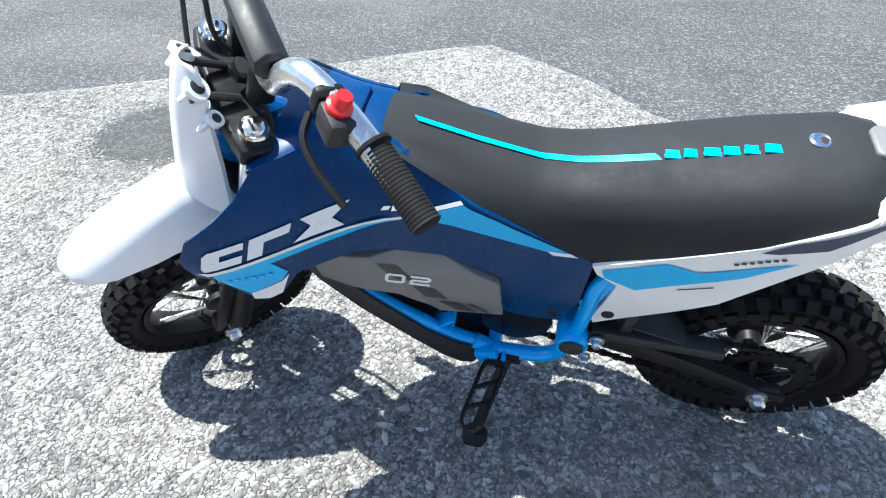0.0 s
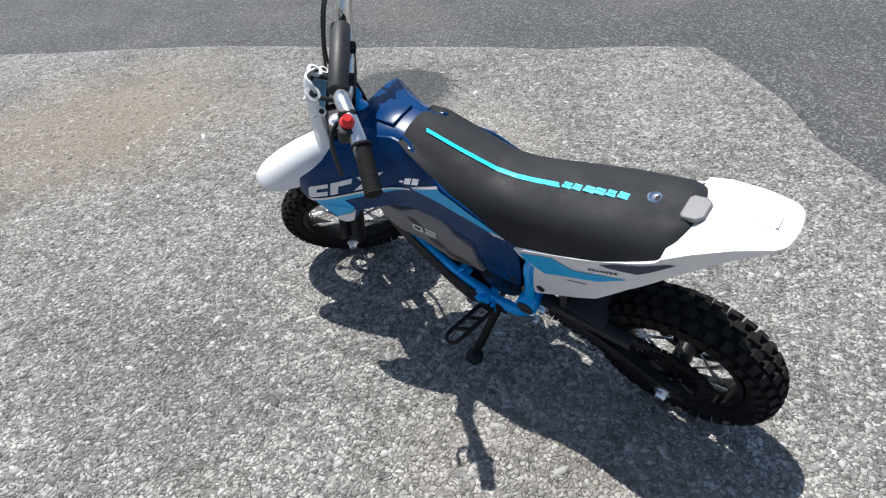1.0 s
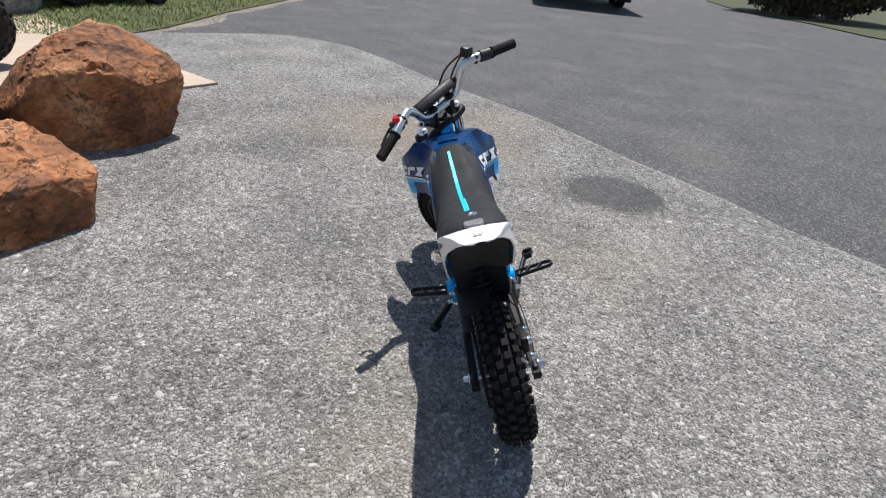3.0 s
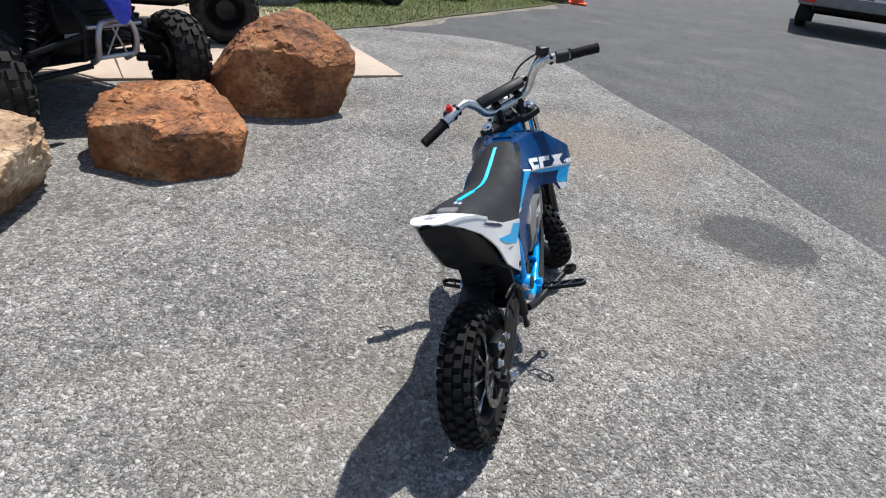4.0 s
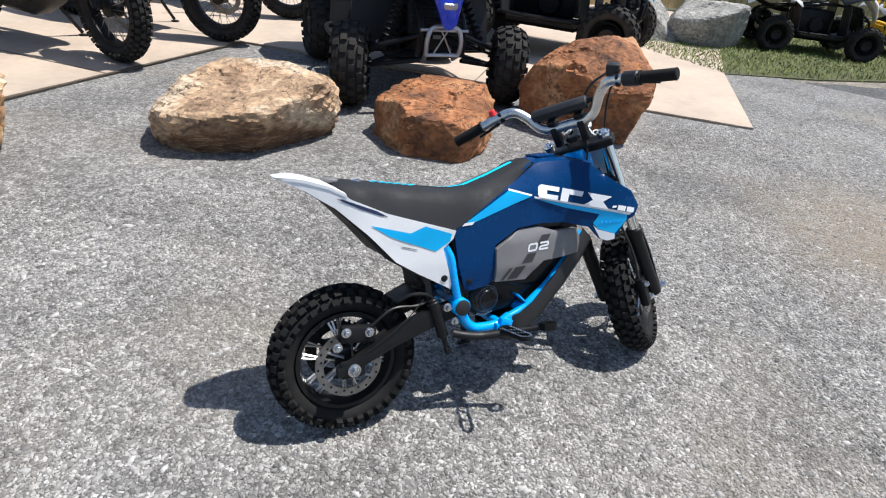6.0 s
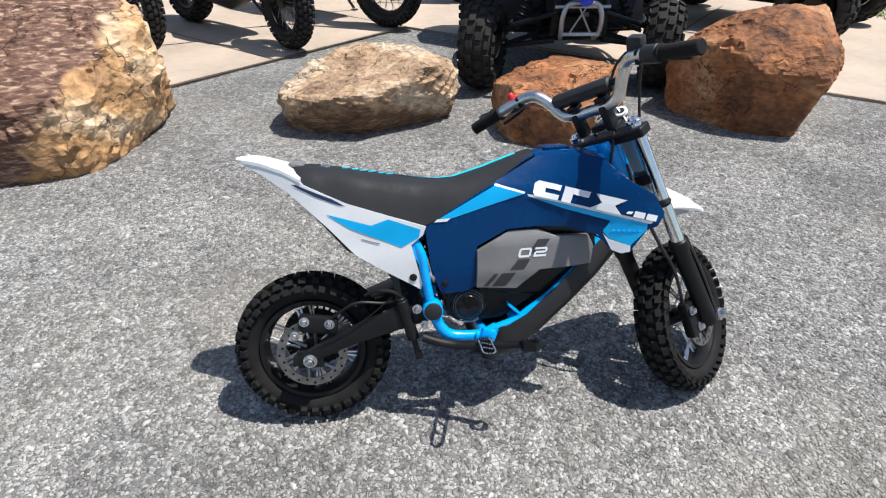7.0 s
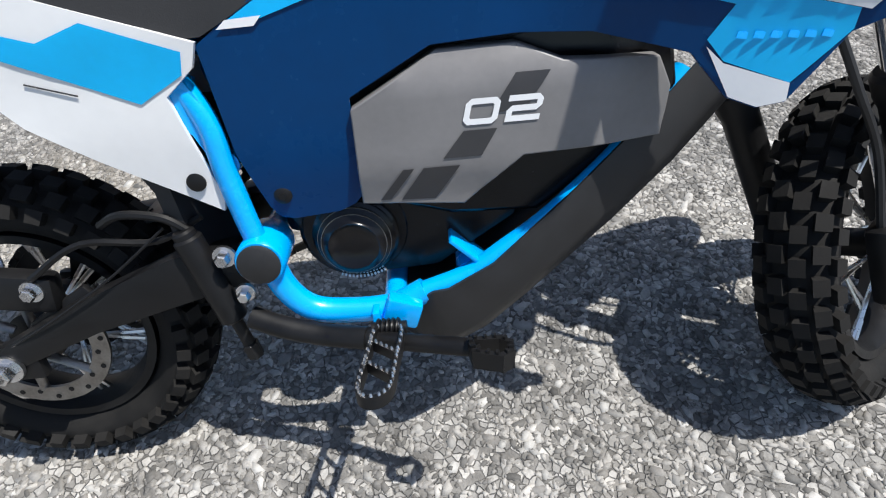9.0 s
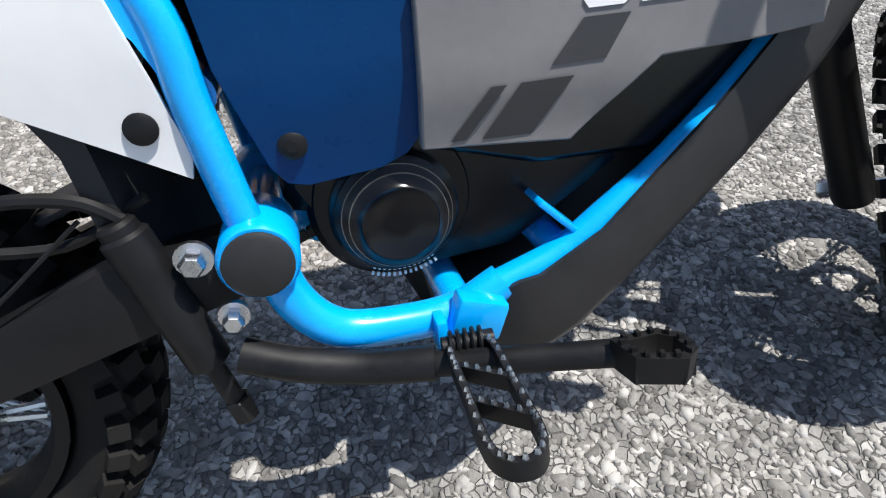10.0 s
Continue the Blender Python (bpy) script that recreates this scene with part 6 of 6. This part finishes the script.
quad(pose(-1.375, -2.83, 0.0, 0, 0, 82), QUAD_BLUE, SILVER, "royal blue sport quad bike behind the boulders", "parked quad bikes", turned=-18)
quad(pose(-3.10, -3.61, 0.012, 0, 0, 127), FRAME_BLUE, DARK_METAL, "bright blue quad bike parked at the slab edge", "parked quad bikes", 1.1)
quad(pose(-6.60, -3.35, 0.0, 0, 0, 140), WHITE, YELLOW, "small white youth quad bike with yellow bumper on grass", "small white quad bikes", 0.82, YELLOW, fender=BLACK_PLASTIC, guard=True)
quad(pose(-8.35, -2.85, 0.0, 0, 0, 140), WHITE, YELLOW, "small white youth quad bike with yellow bumper on grass", "small white quad bikes", 0.82, YELLOW, fender=BLACK_PLASTIC, guard=True)


def motorcycle(place, body, label, turn=0.0):
    """An upright off-road motorcycle, x ahead, front contact at the origin."""
    wheel_r = 0.30
    q = new("motorcycle")
    tagged(q, label, "motorcycle", "motorcycles parked on the slab")
    q.matrix_world = place
    swing = Matrix.Rotation(radians(turn), 4, "Z")
    tyre_under(q, swing @ Matrix.Translation((0, 0, wheel_r)), wheel_r, 0.11, 0.205, 40, True)
    tyre_under(q, Matrix.Translation((-1.35, 0, 0.31)), 0.31, 0.15, 0.205, 34, True)
    b = bmesh.new()
    for s in (-1, 1):
        lathe(b, [(0, 0.026), (0.34, 0.030), (0.36, 0.024)], swing @ Vector((0.02, s * 0.10, 0.31)), swing.to_3x3() @ Vector((-0.42, 0, 0.9)), 16)
        box(b, swing @ Matrix.Translation((0.01, s * 0.09, 0.33)), (0.07, 0.03, 0.06), 0.01)
    part("fork_slider", b, DARK_METAL, q, "dark fork sliders")
    b = bmesh.new()
    for s in (-1, 1):
        rod(b, swing @ Vector((-0.12, s * 0.10, 0.62)), swing @ Vector((-0.33, s * 0.10, 1.07)), 0.021, seg=14)
    part("fork_tube", b, CHROME, q, "chrome fork tubes")
    b = bmesh.new()
    rings = []
    for i in range(9):
        a = radians(150 - 110 * i / 8)
        x, z = math.cos(a) * 0.39, 0.36 + math.sin(a) * 0.39
        w = 0.055 + 0.015 * math.sin(i / 8 * math.pi)
        rings.append([swing @ Vector((x, w * u, z - 0.02 * u * u)) for u in (-1, -0.5, 0, 0.5, 1)] + [swing @ Vector((x * 0.985, w * u, z - 0.008 - 0.02 * u * u)) for u in (1, 0.5, 0, -0.5, -1)])
    loft(b, rings)
    part("front_fender", b, body, q, sharp=60)
    b = bmesh.new()
    for s in (-1, 1):
        tube(b, [(-0.33, s * 0.04, 0.95), (-0.42, s * 0.10, 0.55), (-0.50, s * 0.13, 0.30), (-0.90, s * 0.13, 0.30), (-0.95, s * 0.12, 0.60), (-0.55, s * 0.08, 0.86), (-0.33, s * 0.04, 0.98)], 0.02, 8)
        tube(b, [(-0.92, s * 0.10, 0.36), (-1.35, s * 0.10, 0.31)], 0.025, 8)
        tube(b, [(-0.92, s * 0.10, 0.70), (-1.5, s * 0.08, 0.86)], 0.014, 8)
    part("frame", b, DARK_METAL, q, "dark tube frame")
    b = bmesh.new()
    box(b, Matrix.Translation((-0.70, 0, 0.44)), (0.40, 0.26, 0.26), 0.04)
    rod(b, (-0.64, -0.17, 0.42), (-0.64, 0.17, 0.42), 0.10, seg=24, rim=0.02)
    for i in range(6):
        box(b, Matrix.Translation((-0.60, 0, 0.58 + 0.022 * i)), (0.18, 0.18, 0.008))
    tube(b, [(-0.50, 0.06, 0.60), (-0.42, 0.14, 0.40), (-0.60, 0.17, 0.30), (-1.0, 0.17, 0.34), (-1.45, 0.17, 0.55)], 0.026, 10)
    part("engine", b, DARK_METAL, q, "dark finned engine")
    b = bmesh.new()
    rings = []
    for x, z, w, h in ((-0.36, 0.66, 0.10, 0.16), (-0.46, 0.52, 0.18, 0.27), (-0.62, 0.44, 0.20, 0.27), (-0.86, 0.42, 0.19, 0.24), (-1.0, 0.46, 0.14, 0.18)):
        rings.append([(x, w * max(-0.8, min(0.8, 1.15 * math.cos(a))), z + h * math.sin(a)) for a in [2 * math.pi * k / 14 for k in range(14)]])
    loft(b, rings)
    part("belly_fairing", b, BLACK_PLASTIC, q, "black engine guard and lower fairing", sharp=50)
    b = bmesh.new()
    rings = []
    for x, z, w, h in ((-0.30, 0.88, 0.06, 0.06), (-0.40, 0.92, 0.13, 0.10), (-0.62, 0.92, 0.15, 0.10), (-0.82, 0.86, 0.10, 0.06)):
        rings.append([(x, w * math.cos(a), z + h * math.sin(a)) for a in [2 * math.pi * k / 12 for k in range(12)]])
    loft(b, rings)
    part("fuel_tank", b, body, q, sharp=60)
    b = bmesh.new()
    rings = []
    for x, z, w, h in ((-0.76, 0.90, 0.09, 0.03), (-0.95, 0.90, 0.13, 0.04), (-1.3, 0.92, 0.12, 0.04), (-1.55, 0.94, 0.07, 0.02)):
        rings.append([(x, w * math.cos(a), z + h * math.sin(a)) for a in [2 * math.pi * k / 12 for k in range(12)]])
    loft(b, rings)
    part("seat", b, SEAT_CLOTH, q, "black seat", sharp=60)
    b = bmesh.new()
    tube(b, [(-0.45, 0.40, 1.12), (-0.36, 0.22, 1.16), (-0.33, 0.08, 1.08), (-0.33, -0.08, 1.08), (-0.36, -0.22, 1.16), (-0.45, -0.40, 1.12)], 0.013, 10)
    part("handlebar", b, DARK_METAL, q)
    b = bmesh.new()
    lathe(b, [(0, 0.05), (0.05, 0.085), (0.08, 0.08)], (-0.30, 0, 0.92), (1, 0, -0.05), 20)
    part("headlight", b, STEEL, q, "round headlight")
    b = bmesh.new()
    tube(b, [(-0.75, 0.13, 0.30), (-0.70, 0.30, 0.02)], 0.012, 8)
    lathe(b, [(0, 0.03), (0.008, 0.03)], (-0.70, 0.305, 0.0), (0, 0, 1), 12)
    part("side_stand", b, DARK_METAL, q, "black side stand")
    return q


motorcycle(pose(0.25, -3.30, 0.012, 0, 0, 128), WHITE, "white off-road motorcycle parked on the concrete slab", -8)
motorcycle(pose(-0.44, -3.86, 0.012, 0, 0, 132), DARK_METAL, "black off-road motorcycle parked on the concrete slab", 9)
motorcycle(pose(-1.19, -4.80, 0.012, 0, 0, 132), SILVER, "silver motorcycle parked further along the slab", 25)
motorcycle(pose(1.20, -3.30, 0.012, 0, 0, 128), DARK_METAL, "black motorcycle parked behind the big boulder", 10)
motorcycle(pose(2.15, -2.75, 0.012, 0, 0, 128), SILVER, "silver motorcycle at the end of the row", 10)

for at, size, seed in (((-5.45, -3.75), (0.98, 0.7, 0.42), 31), ((-4.9, -4.2), (0.7, 0.6, 0.40), 33)):
    field_stone(at[0], at[1], size, GREY_ROCK, "weathered grey limestone block on the grass", seed)

# grass
LAWN = [(-4.30, -2.52), (-5.2, -2.2), (-6.6, -1.92), (-8.1, -1.52), (-9.6, -1.12), (-11.3, -0.78), (-13.5, -0.75), (-16, -1.2), (-40, -6), (-40, -60), (-6.2, -60), (-6.0, -6.5), (-5.4, -4.0)]
lawn = slab("ground_lawn", LAWN, 0.008, GRASS_SOIL, "short sunlit lawn beside the lot", "lawn")
rng = np.random.default_rng(11)
verts, faces = [], []
for _ in range(70000):
    x, y = rng.uniform(-13.2, -4.3), rng.uniform(-5.0, -0.8)
    border = np.interp(x, [-13.5, -11.3, -9.6, -8.1, -6.6, -5.2, -4.3], [-0.75, -0.78, -1.12, -1.52, -1.92, -2.2, -2.52])
    inner = -4.0 + (x + 5.4) * -1.35 if x > -5.4 else -9
    if y > border - 0.02 + rng.normal(0, 0.05) or (x > -5.4 and y < inner):
        continue
    h, a, lean = rng.uniform(0.012, 0.036), rng.uniform(0, 6.3), rng.uniform(0.4, 1.5)
    w = 0.005
    i = len(verts)
    verts += [(x - w * math.sin(a), y + w * math.cos(a), 0.012), (x + w * math.sin(a), y - w * math.cos(a), 0.012), (x + h * lean * math.cos(a), y + h * lean * math.sin(a), 0.012 + h)]
    faces.append((i, i + 1, i + 2))
mesh = bpy.data.meshes.new("grass")
mesh.from_pydata(verts, [], faces)
mesh.materials.append(GRASS)
tagged(new("grass", mesh), "short green lawn grass", "grass", kind="stuff")

# dirt along the lawn's edge
EDGE = [(-4.2, -2.52), (-5.2, -2.2), (-6.6, -1.92), (-8.1, -1.52), (-9.6, -1.12), (-11.3, -0.78), (-13.5, -0.75)]
outer, inner = [], []
for i in range(241):
    x = -4.2 - 9.3 * i / 240
    y = float(np.interp(-x, [-p[0] for p in EDGE], [p[1] for p in EDGE]))
    outer.append((x, y + 0.15 + 0.18 * noise.noise(Vector((x * 1.3, 0, 4))) + 0.05 * noise.noise(Vector((x * 5, 0, 4)))))
    inner.append((x, y - 0.25))
DIRT = asphalt("dry_dirt", (0.15, 0.128, 0.100), (0.27, 0.238, 0.195), 0.011, 0.5, patch=0.3)
slab("ground_dirt", outer + inner[::-1], -0.0042, DIRT, "dry tan dirt along the edge of the lawn", "dirt", 0.03)

# board fence behind the lawn
fence = new("fence")
tagged(fence, "weathered tan wooden board fence behind the lawn", "fence")
b = bmesh.new()
box(b, Matrix.Identity(4), (0.135, 0.022, 1.7), 0.004)
board = None
rnd = random.Random(4)
for i in range(60):
    m = Matrix.Translation((-4.6 - 0.142 * i, -6.0 + 0.006 * i, 0.90 + rnd.uniform(-0.01, 0.01))) @ Matrix.Rotation(radians(rnd.uniform(-0.6, 0.6)), 4, "Y")
    if board is None:
        board = part("board", b, FENCE_WOOD, fence)
        board.matrix_basis = m
    else:
        shared("board", board.data, fence, m)
for z in (0.35, 1.45):
    b = bmesh.new()
    box(b, Matrix.Translation((-8.8, -6.04 + 0.18, z)) @ Matrix.Rotation(radians(-2.4), 4, "Z"), (8.6, 0.04, 0.09), 0.004)
    part("rail", b, FENCE_WOOD, fence)
for i in range(5):
    b = bmesh.new()
    box(b, Matrix.Translation((-4.6 - 2.1 * i, -6.07 + 0.09 * i, 0.9)), (0.09, 0.09, 1.8), 0.006)
    part("post", b, FENCE_WOOD, fence)

# low timber box on the lawn
planter = new("planter_box")
tagged(planter, "low dark brown timber planter box on the lawn", "planter")
planter.matrix_world = pose(-10.70, -1.535, 0.008, 0, 0, 131.4)
TIMBER = material("dark_timber", (0.085, 0.050, 0.036), 0.85, vary=0.3, scale=8, bump=0.4, bump_scale=80, spread=0.25)
MULCH = material("bark_mulch", (0.06, 0.04, 0.028), 0.95, vary=0.4, scale=25, bump=1.0, bump_scale=60)
for z in (0.065, 0.195, 0.325):
    for y in (-0.34, 0.34):
        b = bmesh.new()
        box(b, Matrix.Translation((0, y, z)), (1.46, 0.05, 0.124), 0.006)
        part("plank", b, TIMBER, planter)
    for x in (-0.705, 0.705):
        b = bmesh.new()
        box(b, Matrix.Translation((x, 0, z)), (0.05, 0.62, 0.124), 0.006)
        part("plank", b, TIMBER, planter)
b = bmesh.new()
rows = []
for i in range(30):
    x = -0.675 + 1.35 * i / 29
    rows.append([(x, -0.31 + 0.62 * j / 11, 0.33 + 0.03 * noise.noise(Vector((x * 9, j * 0.7, 2)))) for j in range(12)])
loft(b, rows, closed=False)
part("mulch", b, MULCH, planter, "dark bark mulch filling")

# box trailer on the road
trailer = new("utility_trailer")
tagged(trailer, "grey utility trailer with red tail lamps on the road", "trailer")
trailer.matrix_world = pose(-11.75, 4.44, 0, 0, 0, 166)
TRAILER_GREY = material("trailer_grey", (0.30, 0.30, 0.31), 0.5, 0.3, vary=0.15, scale=9, second=(0.20, 0.19, 0.19))
b = bmesh.new()
box(b, Matrix.Translation((2.2, 0, 0.60)), (4.3, 2.2, 0.10), 0.01)
for s in (-1, 1):
    box(b, Matrix.Translation((2.2, s * 1.11, 0.58)), (4.34, 0.06, 0.16), 0.01)
box(b, Matrix.Translation((0.0, 0, 0.585)), (0.10, 2.28, 0.19), 0.015)
tube(b, [(4.3, -0.9, 0.55), (5.6, 0, 0.5)], 0.05, 8)
tube(b, [(4.3, 0.9, 0.55), (5.6, 0, 0.5)], 0.05, 8)
part("bed", b, TRAILER_GREY, trailer)
b = bmesh.new()
box(b, Matrix.Translation((2.3, 0, 0.46)), (3.4, 1.7, 0.16), 0.02)
for s in (-1, 1):
    box(b, Matrix.Translation((1.05, s * 0.93, 0.33)), (0.02, 0.32, 0.34), 0.004)
part("underframe", b, DARK_METAL, trailer, "dark underframe with mud flaps")
for s in (-1, 1):
    b = bmesh.new()
    box(b, Matrix.Translation((2.2, s * 1.11, 0.90)), (4.2, 0.04, 0.48), 0.008)
    part("side_wall", b, TRAILER_GREY, trailer)
    b = bmesh.new()
    box(b, Matrix.Translation((-0.06, s * 0.97, 0.60)), (0.03, 0.22, 0.12), 0.01)
    part("tail_lamp", b, RED, trailer, "red tail lamp")
    for x in (1.75, 2.6):
        b = bmesh.new()
        lathe(b, [(-0.10, 0.18), (-0.10, 0.30), (-0.07, 0.33), (0.07, 0.33), (0.10, 0.30), (0.10, 0.18), (0.05, 0.17), (-0.05, 0.17)], (x, s * 0.95, 0.33), (0, 1, 0), 28, closed=True)
        part("tyre", b, RUBBER, trailer, "black road tyre")
for x in (1.75, 2.6):
    b = bmesh.new()
    rod(b, (x, -0.9, 0.33), (x, 0.9, 0.33), 0.05, seg=12)
    part("axle", b, DARK_METAL, trailer)
b = bmesh.new()
box(b, Matrix.Translation((0.0, 0, 0.92)), (0.03, 2.14, 0.46), 0.006)
for y in (-1.03, -0.36, 0.36, 1.03):
    box(b, Matrix.Translation((-0.03, y, 0.92)), (0.04, 0.06, 0.48), 0.006)
for z in (0.71, 1.13):
    box(b, Matrix.Translation((-0.028, 0, z)), (0.034, 2.12, 0.05), 0.006)
gate = part("tailgate", b, TRAILER_GREY, trailer, "ribbed grey tailgate")
b = bmesh.new()
box(b, Matrix.Translation((-0.06, -0.32, 0.70)), (0.014, 0.62, 0.05), 0.004)
part("reflector_strip", b, WHITE, gate, "white reflector strip")

# traffic cones
first = None
for at in ((-11.08, -0.60), (-19.9, 2.7), (-22.5, 4.2)):
    cone = new("traffic_cone")
    tagged(cone, "orange traffic cone standing on the asphalt", "traffic cone", "traffic cones")
    cone.matrix_world = pose(at[0], at[1], 0)
    b = bmesh.new()
    lathe(b, [(0.03, 0.13), (0.35, 0.07), (0.68, 0.025), (0.70, 0.02)], (0, 0, 0), (0, 0, 1), 24)
    part("body", b, ORANGE, cone)
    b = bmesh.new()
    box(b, Matrix.Translation((0, 0, 0.016)), (0.36, 0.36, 0.032), 0.01)
    part("base", b, ORANGE, cone)

# planted corner beyond the road
BED_SOIL = material("planted_soil", (0.040, 0.046, 0.020), 0.95, vary=0.35, scale=1.6, second=(0.075, 0.085, 0.030), bump=0.8, bump_scale=40)
slab("ground_bed", [(-11.2, 10.9), (-13.6, 11.3), (-15.0, 11.1), (-16.2, 10.9), (-20.2, 12.2), (-28, 16.4), (-42, 23), (-42, 36), (-9, 30), (-9, 11.6)], 0.02, BED_SOIL, "planted verge across the road", "verge")
shrub = new("shrub")
tagged(shrub, "dense dark green shrub on the far verge", "shrub")
shrub.matrix_world = pose(-16.2, 13.1, 0.02) @ Matrix.Diagonal((1.3, 1.3, 1.6, 1))
b = bmesh.new()
for i in range(9):
    a = i * 2.4
    tube(b, [(0.05 * math.cos(a), 0.05 * math.sin(a), 0), (0.35 * math.cos(a), 0.35 * math.sin(a), 0.45), (0.8 * math.cos(a), 0.7 * math.sin(a), 0.9)], 0.03, 6, 4, r_end=0.008)
part("stem", b, FENCE_WOOD, shrub)
verts, faces = [], []
for _ in range(17000):
    d = rng.normal(0, 1, 3)
    d /= np.linalg.norm(d)
    lump = 1 + 0.22 * noise.noise(Vector(d * 2.3))
    p = d * np.array((1.55, 1.9, 0.72)) * lump * rng.uniform(0.72, 1.0) + np.array((0, 0, 0.72))
    if p[2] < 0.03:
        continue
    u, v = rng.normal(0, 0.045, 3), rng.normal(0, 0.045, 3)
    i = len(verts)
    verts += [tuple(p - u), tuple(p + v * 0.5), tuple(p + u), tuple(p - v * 0.5)]
    faces.append((i, i + 1, i + 2, i + 3))
mesh = bpy.data.meshes.new("crown")
mesh.from_pydata(verts, [], faces)
mesh.materials.append(LEAF)
crown = new("crown", mesh)
crown.parent = shrub
for at, size, seed in (((-27.5, 17.1), (1.9, 1.2, 0.75), 41), ((-30.5, 17.9), (1.5, 0.9, 1.05), 42), ((-26.5, 16.6), (0.9, 0.7, 0.35), 43)):
    field_stone(at[0], at[1], size, WHITE_ROCK, "whitish stone edging the planted verge", seed)
field_stone(-31.0, 19.6, (1.5, 1.1, 1.15), RUST_ROCK, "pale reddish stone beside the planted verge", 44)

# dark damp patch on the lot
b = bmesh.new()
ring = []
for i in range(300):
    a = 2 * math.pi * i / 300
    r = 1 + 0.10 * noise.noise(Vector((math.cos(a) * 2, math.sin(a) * 2, 3))) + 0.16 * noise.noise(Vector((math.cos(a) * 9, math.sin(a) * 9, 3))) + 0.05 * noise.noise(Vector((math.cos(a) * 23, math.sin(a) * 23, 5)))
    ring.append(b.verts.new((-1.43 + 0.222 * math.cos(a) * r, 0.755 + (0.230 * math.sin(a) + 0.03 * math.cos(a)) * r, 0.0012)))
b.faces.new(ring)
DAMP = asphalt("damp_asphalt", (0.030, 0.030, 0.029), (0.085, 0.083, 0.079), 0.008, 0.72, 0.7, patch=0.2, dusty=0.1)
tagged(part("ground_stain", b, DAMP, flat=True), "dark damp stain on the asphalt", "stain", kind="structure")

# ---- loose and half-sunk stone chips round the bike ----


def stone_chips(count, x0, x1, y0, y1, seed, mat, least, most, label, name="stone_chips"):
    """Flat irregular chips, sunk into the asphalt, as one mesh."""
    rng = np.random.default_rng(seed)
    x, y = rng.uniform(x0, x1, count), rng.uniform(y0, y1, count)
    fade = np.minimum.reduce([(x - x0) / 0.6, (x1 - x) / 0.4, (y - y0) / 0.3, (y1 - y) / 0.3])
    edge = np.interp(x, [-4.64, -3.9, -3.5, -3.07, -2.6, -1.94, -1.35, -1.08, -0.9, -0.53, -0.13, 0.03, 0.22, 0.4, 1.2], [-0.3, 0.06, 0.26, 0.53, 0.79, 1.04, 1.31, 1.40, 1.51, 1.67, 1.26, 1.0, 0.83, 0.78, 0.95])
    keep = (rng.uniform(0, 1, count) < fade) & (y < edge - 0.01) & (((x + 1.43) / 0.215) ** 2 + ((y - 0.755) / 0.225) ** 2 > rng.uniform(0.80, 1.04, count))
    x, y = x[keep], y[keep]
    n = len(x)
    size = least + most * rng.beta(1.0, 4.8, n)
    long = rng.uniform(1.0, 2.2, n)
    turn = rng.uniform(0, 2 * np.pi, n)
    k = 5
    ang = np.linspace(0, 2 * np.pi, k, endpoint=False)[None, :] + rng.uniform(-0.35, 0.35, (n, k))
    rad = size[:, None] * rng.uniform(0.6, 1.25, (n, k))
    px, py = np.cos(ang) * rad * long[:, None], np.sin(ang) * rad
    c, s = np.cos(turn)[:, None], np.sin(turn)[:, None]
    dx, dy = px * c - py * s, px * s + py * c
    top = (0.0012 + size * rng.uniform(0.04, 0.21, n))[:, None] + (dx * rng.uniform(-0.17, 0.17, n)[:, None] + dy * rng.uniform(-0.17, 0.17, n)[:, None])
    upper = np.stack([x[:, None] + dx * 0.9, y[:, None] + dy * 0.9, np.maximum(top, 0.0005)], -1)
    lower = np.stack([x[:, None] + dx, y[:, None] + dy, np.full((n, k), -0.001)], -1)
    verts = np.concatenate([upper, lower], 1).reshape(-1, 3)
    base = (np.arange(n) * 2 * k)[:, None]
    i, j = np.arange(k), (np.arange(k) + 1) % k
    sides = np.stack([base + i + k, base + j + k, base + j, base + i], -1).reshape(-1, 4)
    caps = base + i
    mesh = bpy.data.meshes.new("stone_chips")
    mesh.vertices.add(len(verts))
    mesh.vertices.foreach_set("co", verts.ravel())
    loops = np.concatenate([sides.ravel(), caps.ravel()])
    mesh.loops.add(len(loops))
    mesh.loops.foreach_set("vertex_index", loops.astype(np.int32))
    starts = np.concatenate([np.arange(len(sides)) * 4, len(sides) * 4 + np.arange(n) * k])
    mesh.polygons.add(len(starts))
    mesh.polygons.foreach_set("loop_start", starts.astype(np.int32))
    mesh.update(calc_edges=True)
    mesh.validate()
    mesh.materials.append(mat)
    return tagged(new(name, mesh), label, "gravel", kind="stuff")


stone_chips(235000, -3.2, 1.1, -1.5, 1.7, 5, CHIPS, 0.0020, 0.0052, "pale grey stone chips sunk in the asphalt")
stone_chips(26000, -4.5, 1.9, -1.6, 1.7, 9, LOOSE, 0.0028, 0.0100, "pale loose stones scattered over the worn asphalt", "loose_stones")
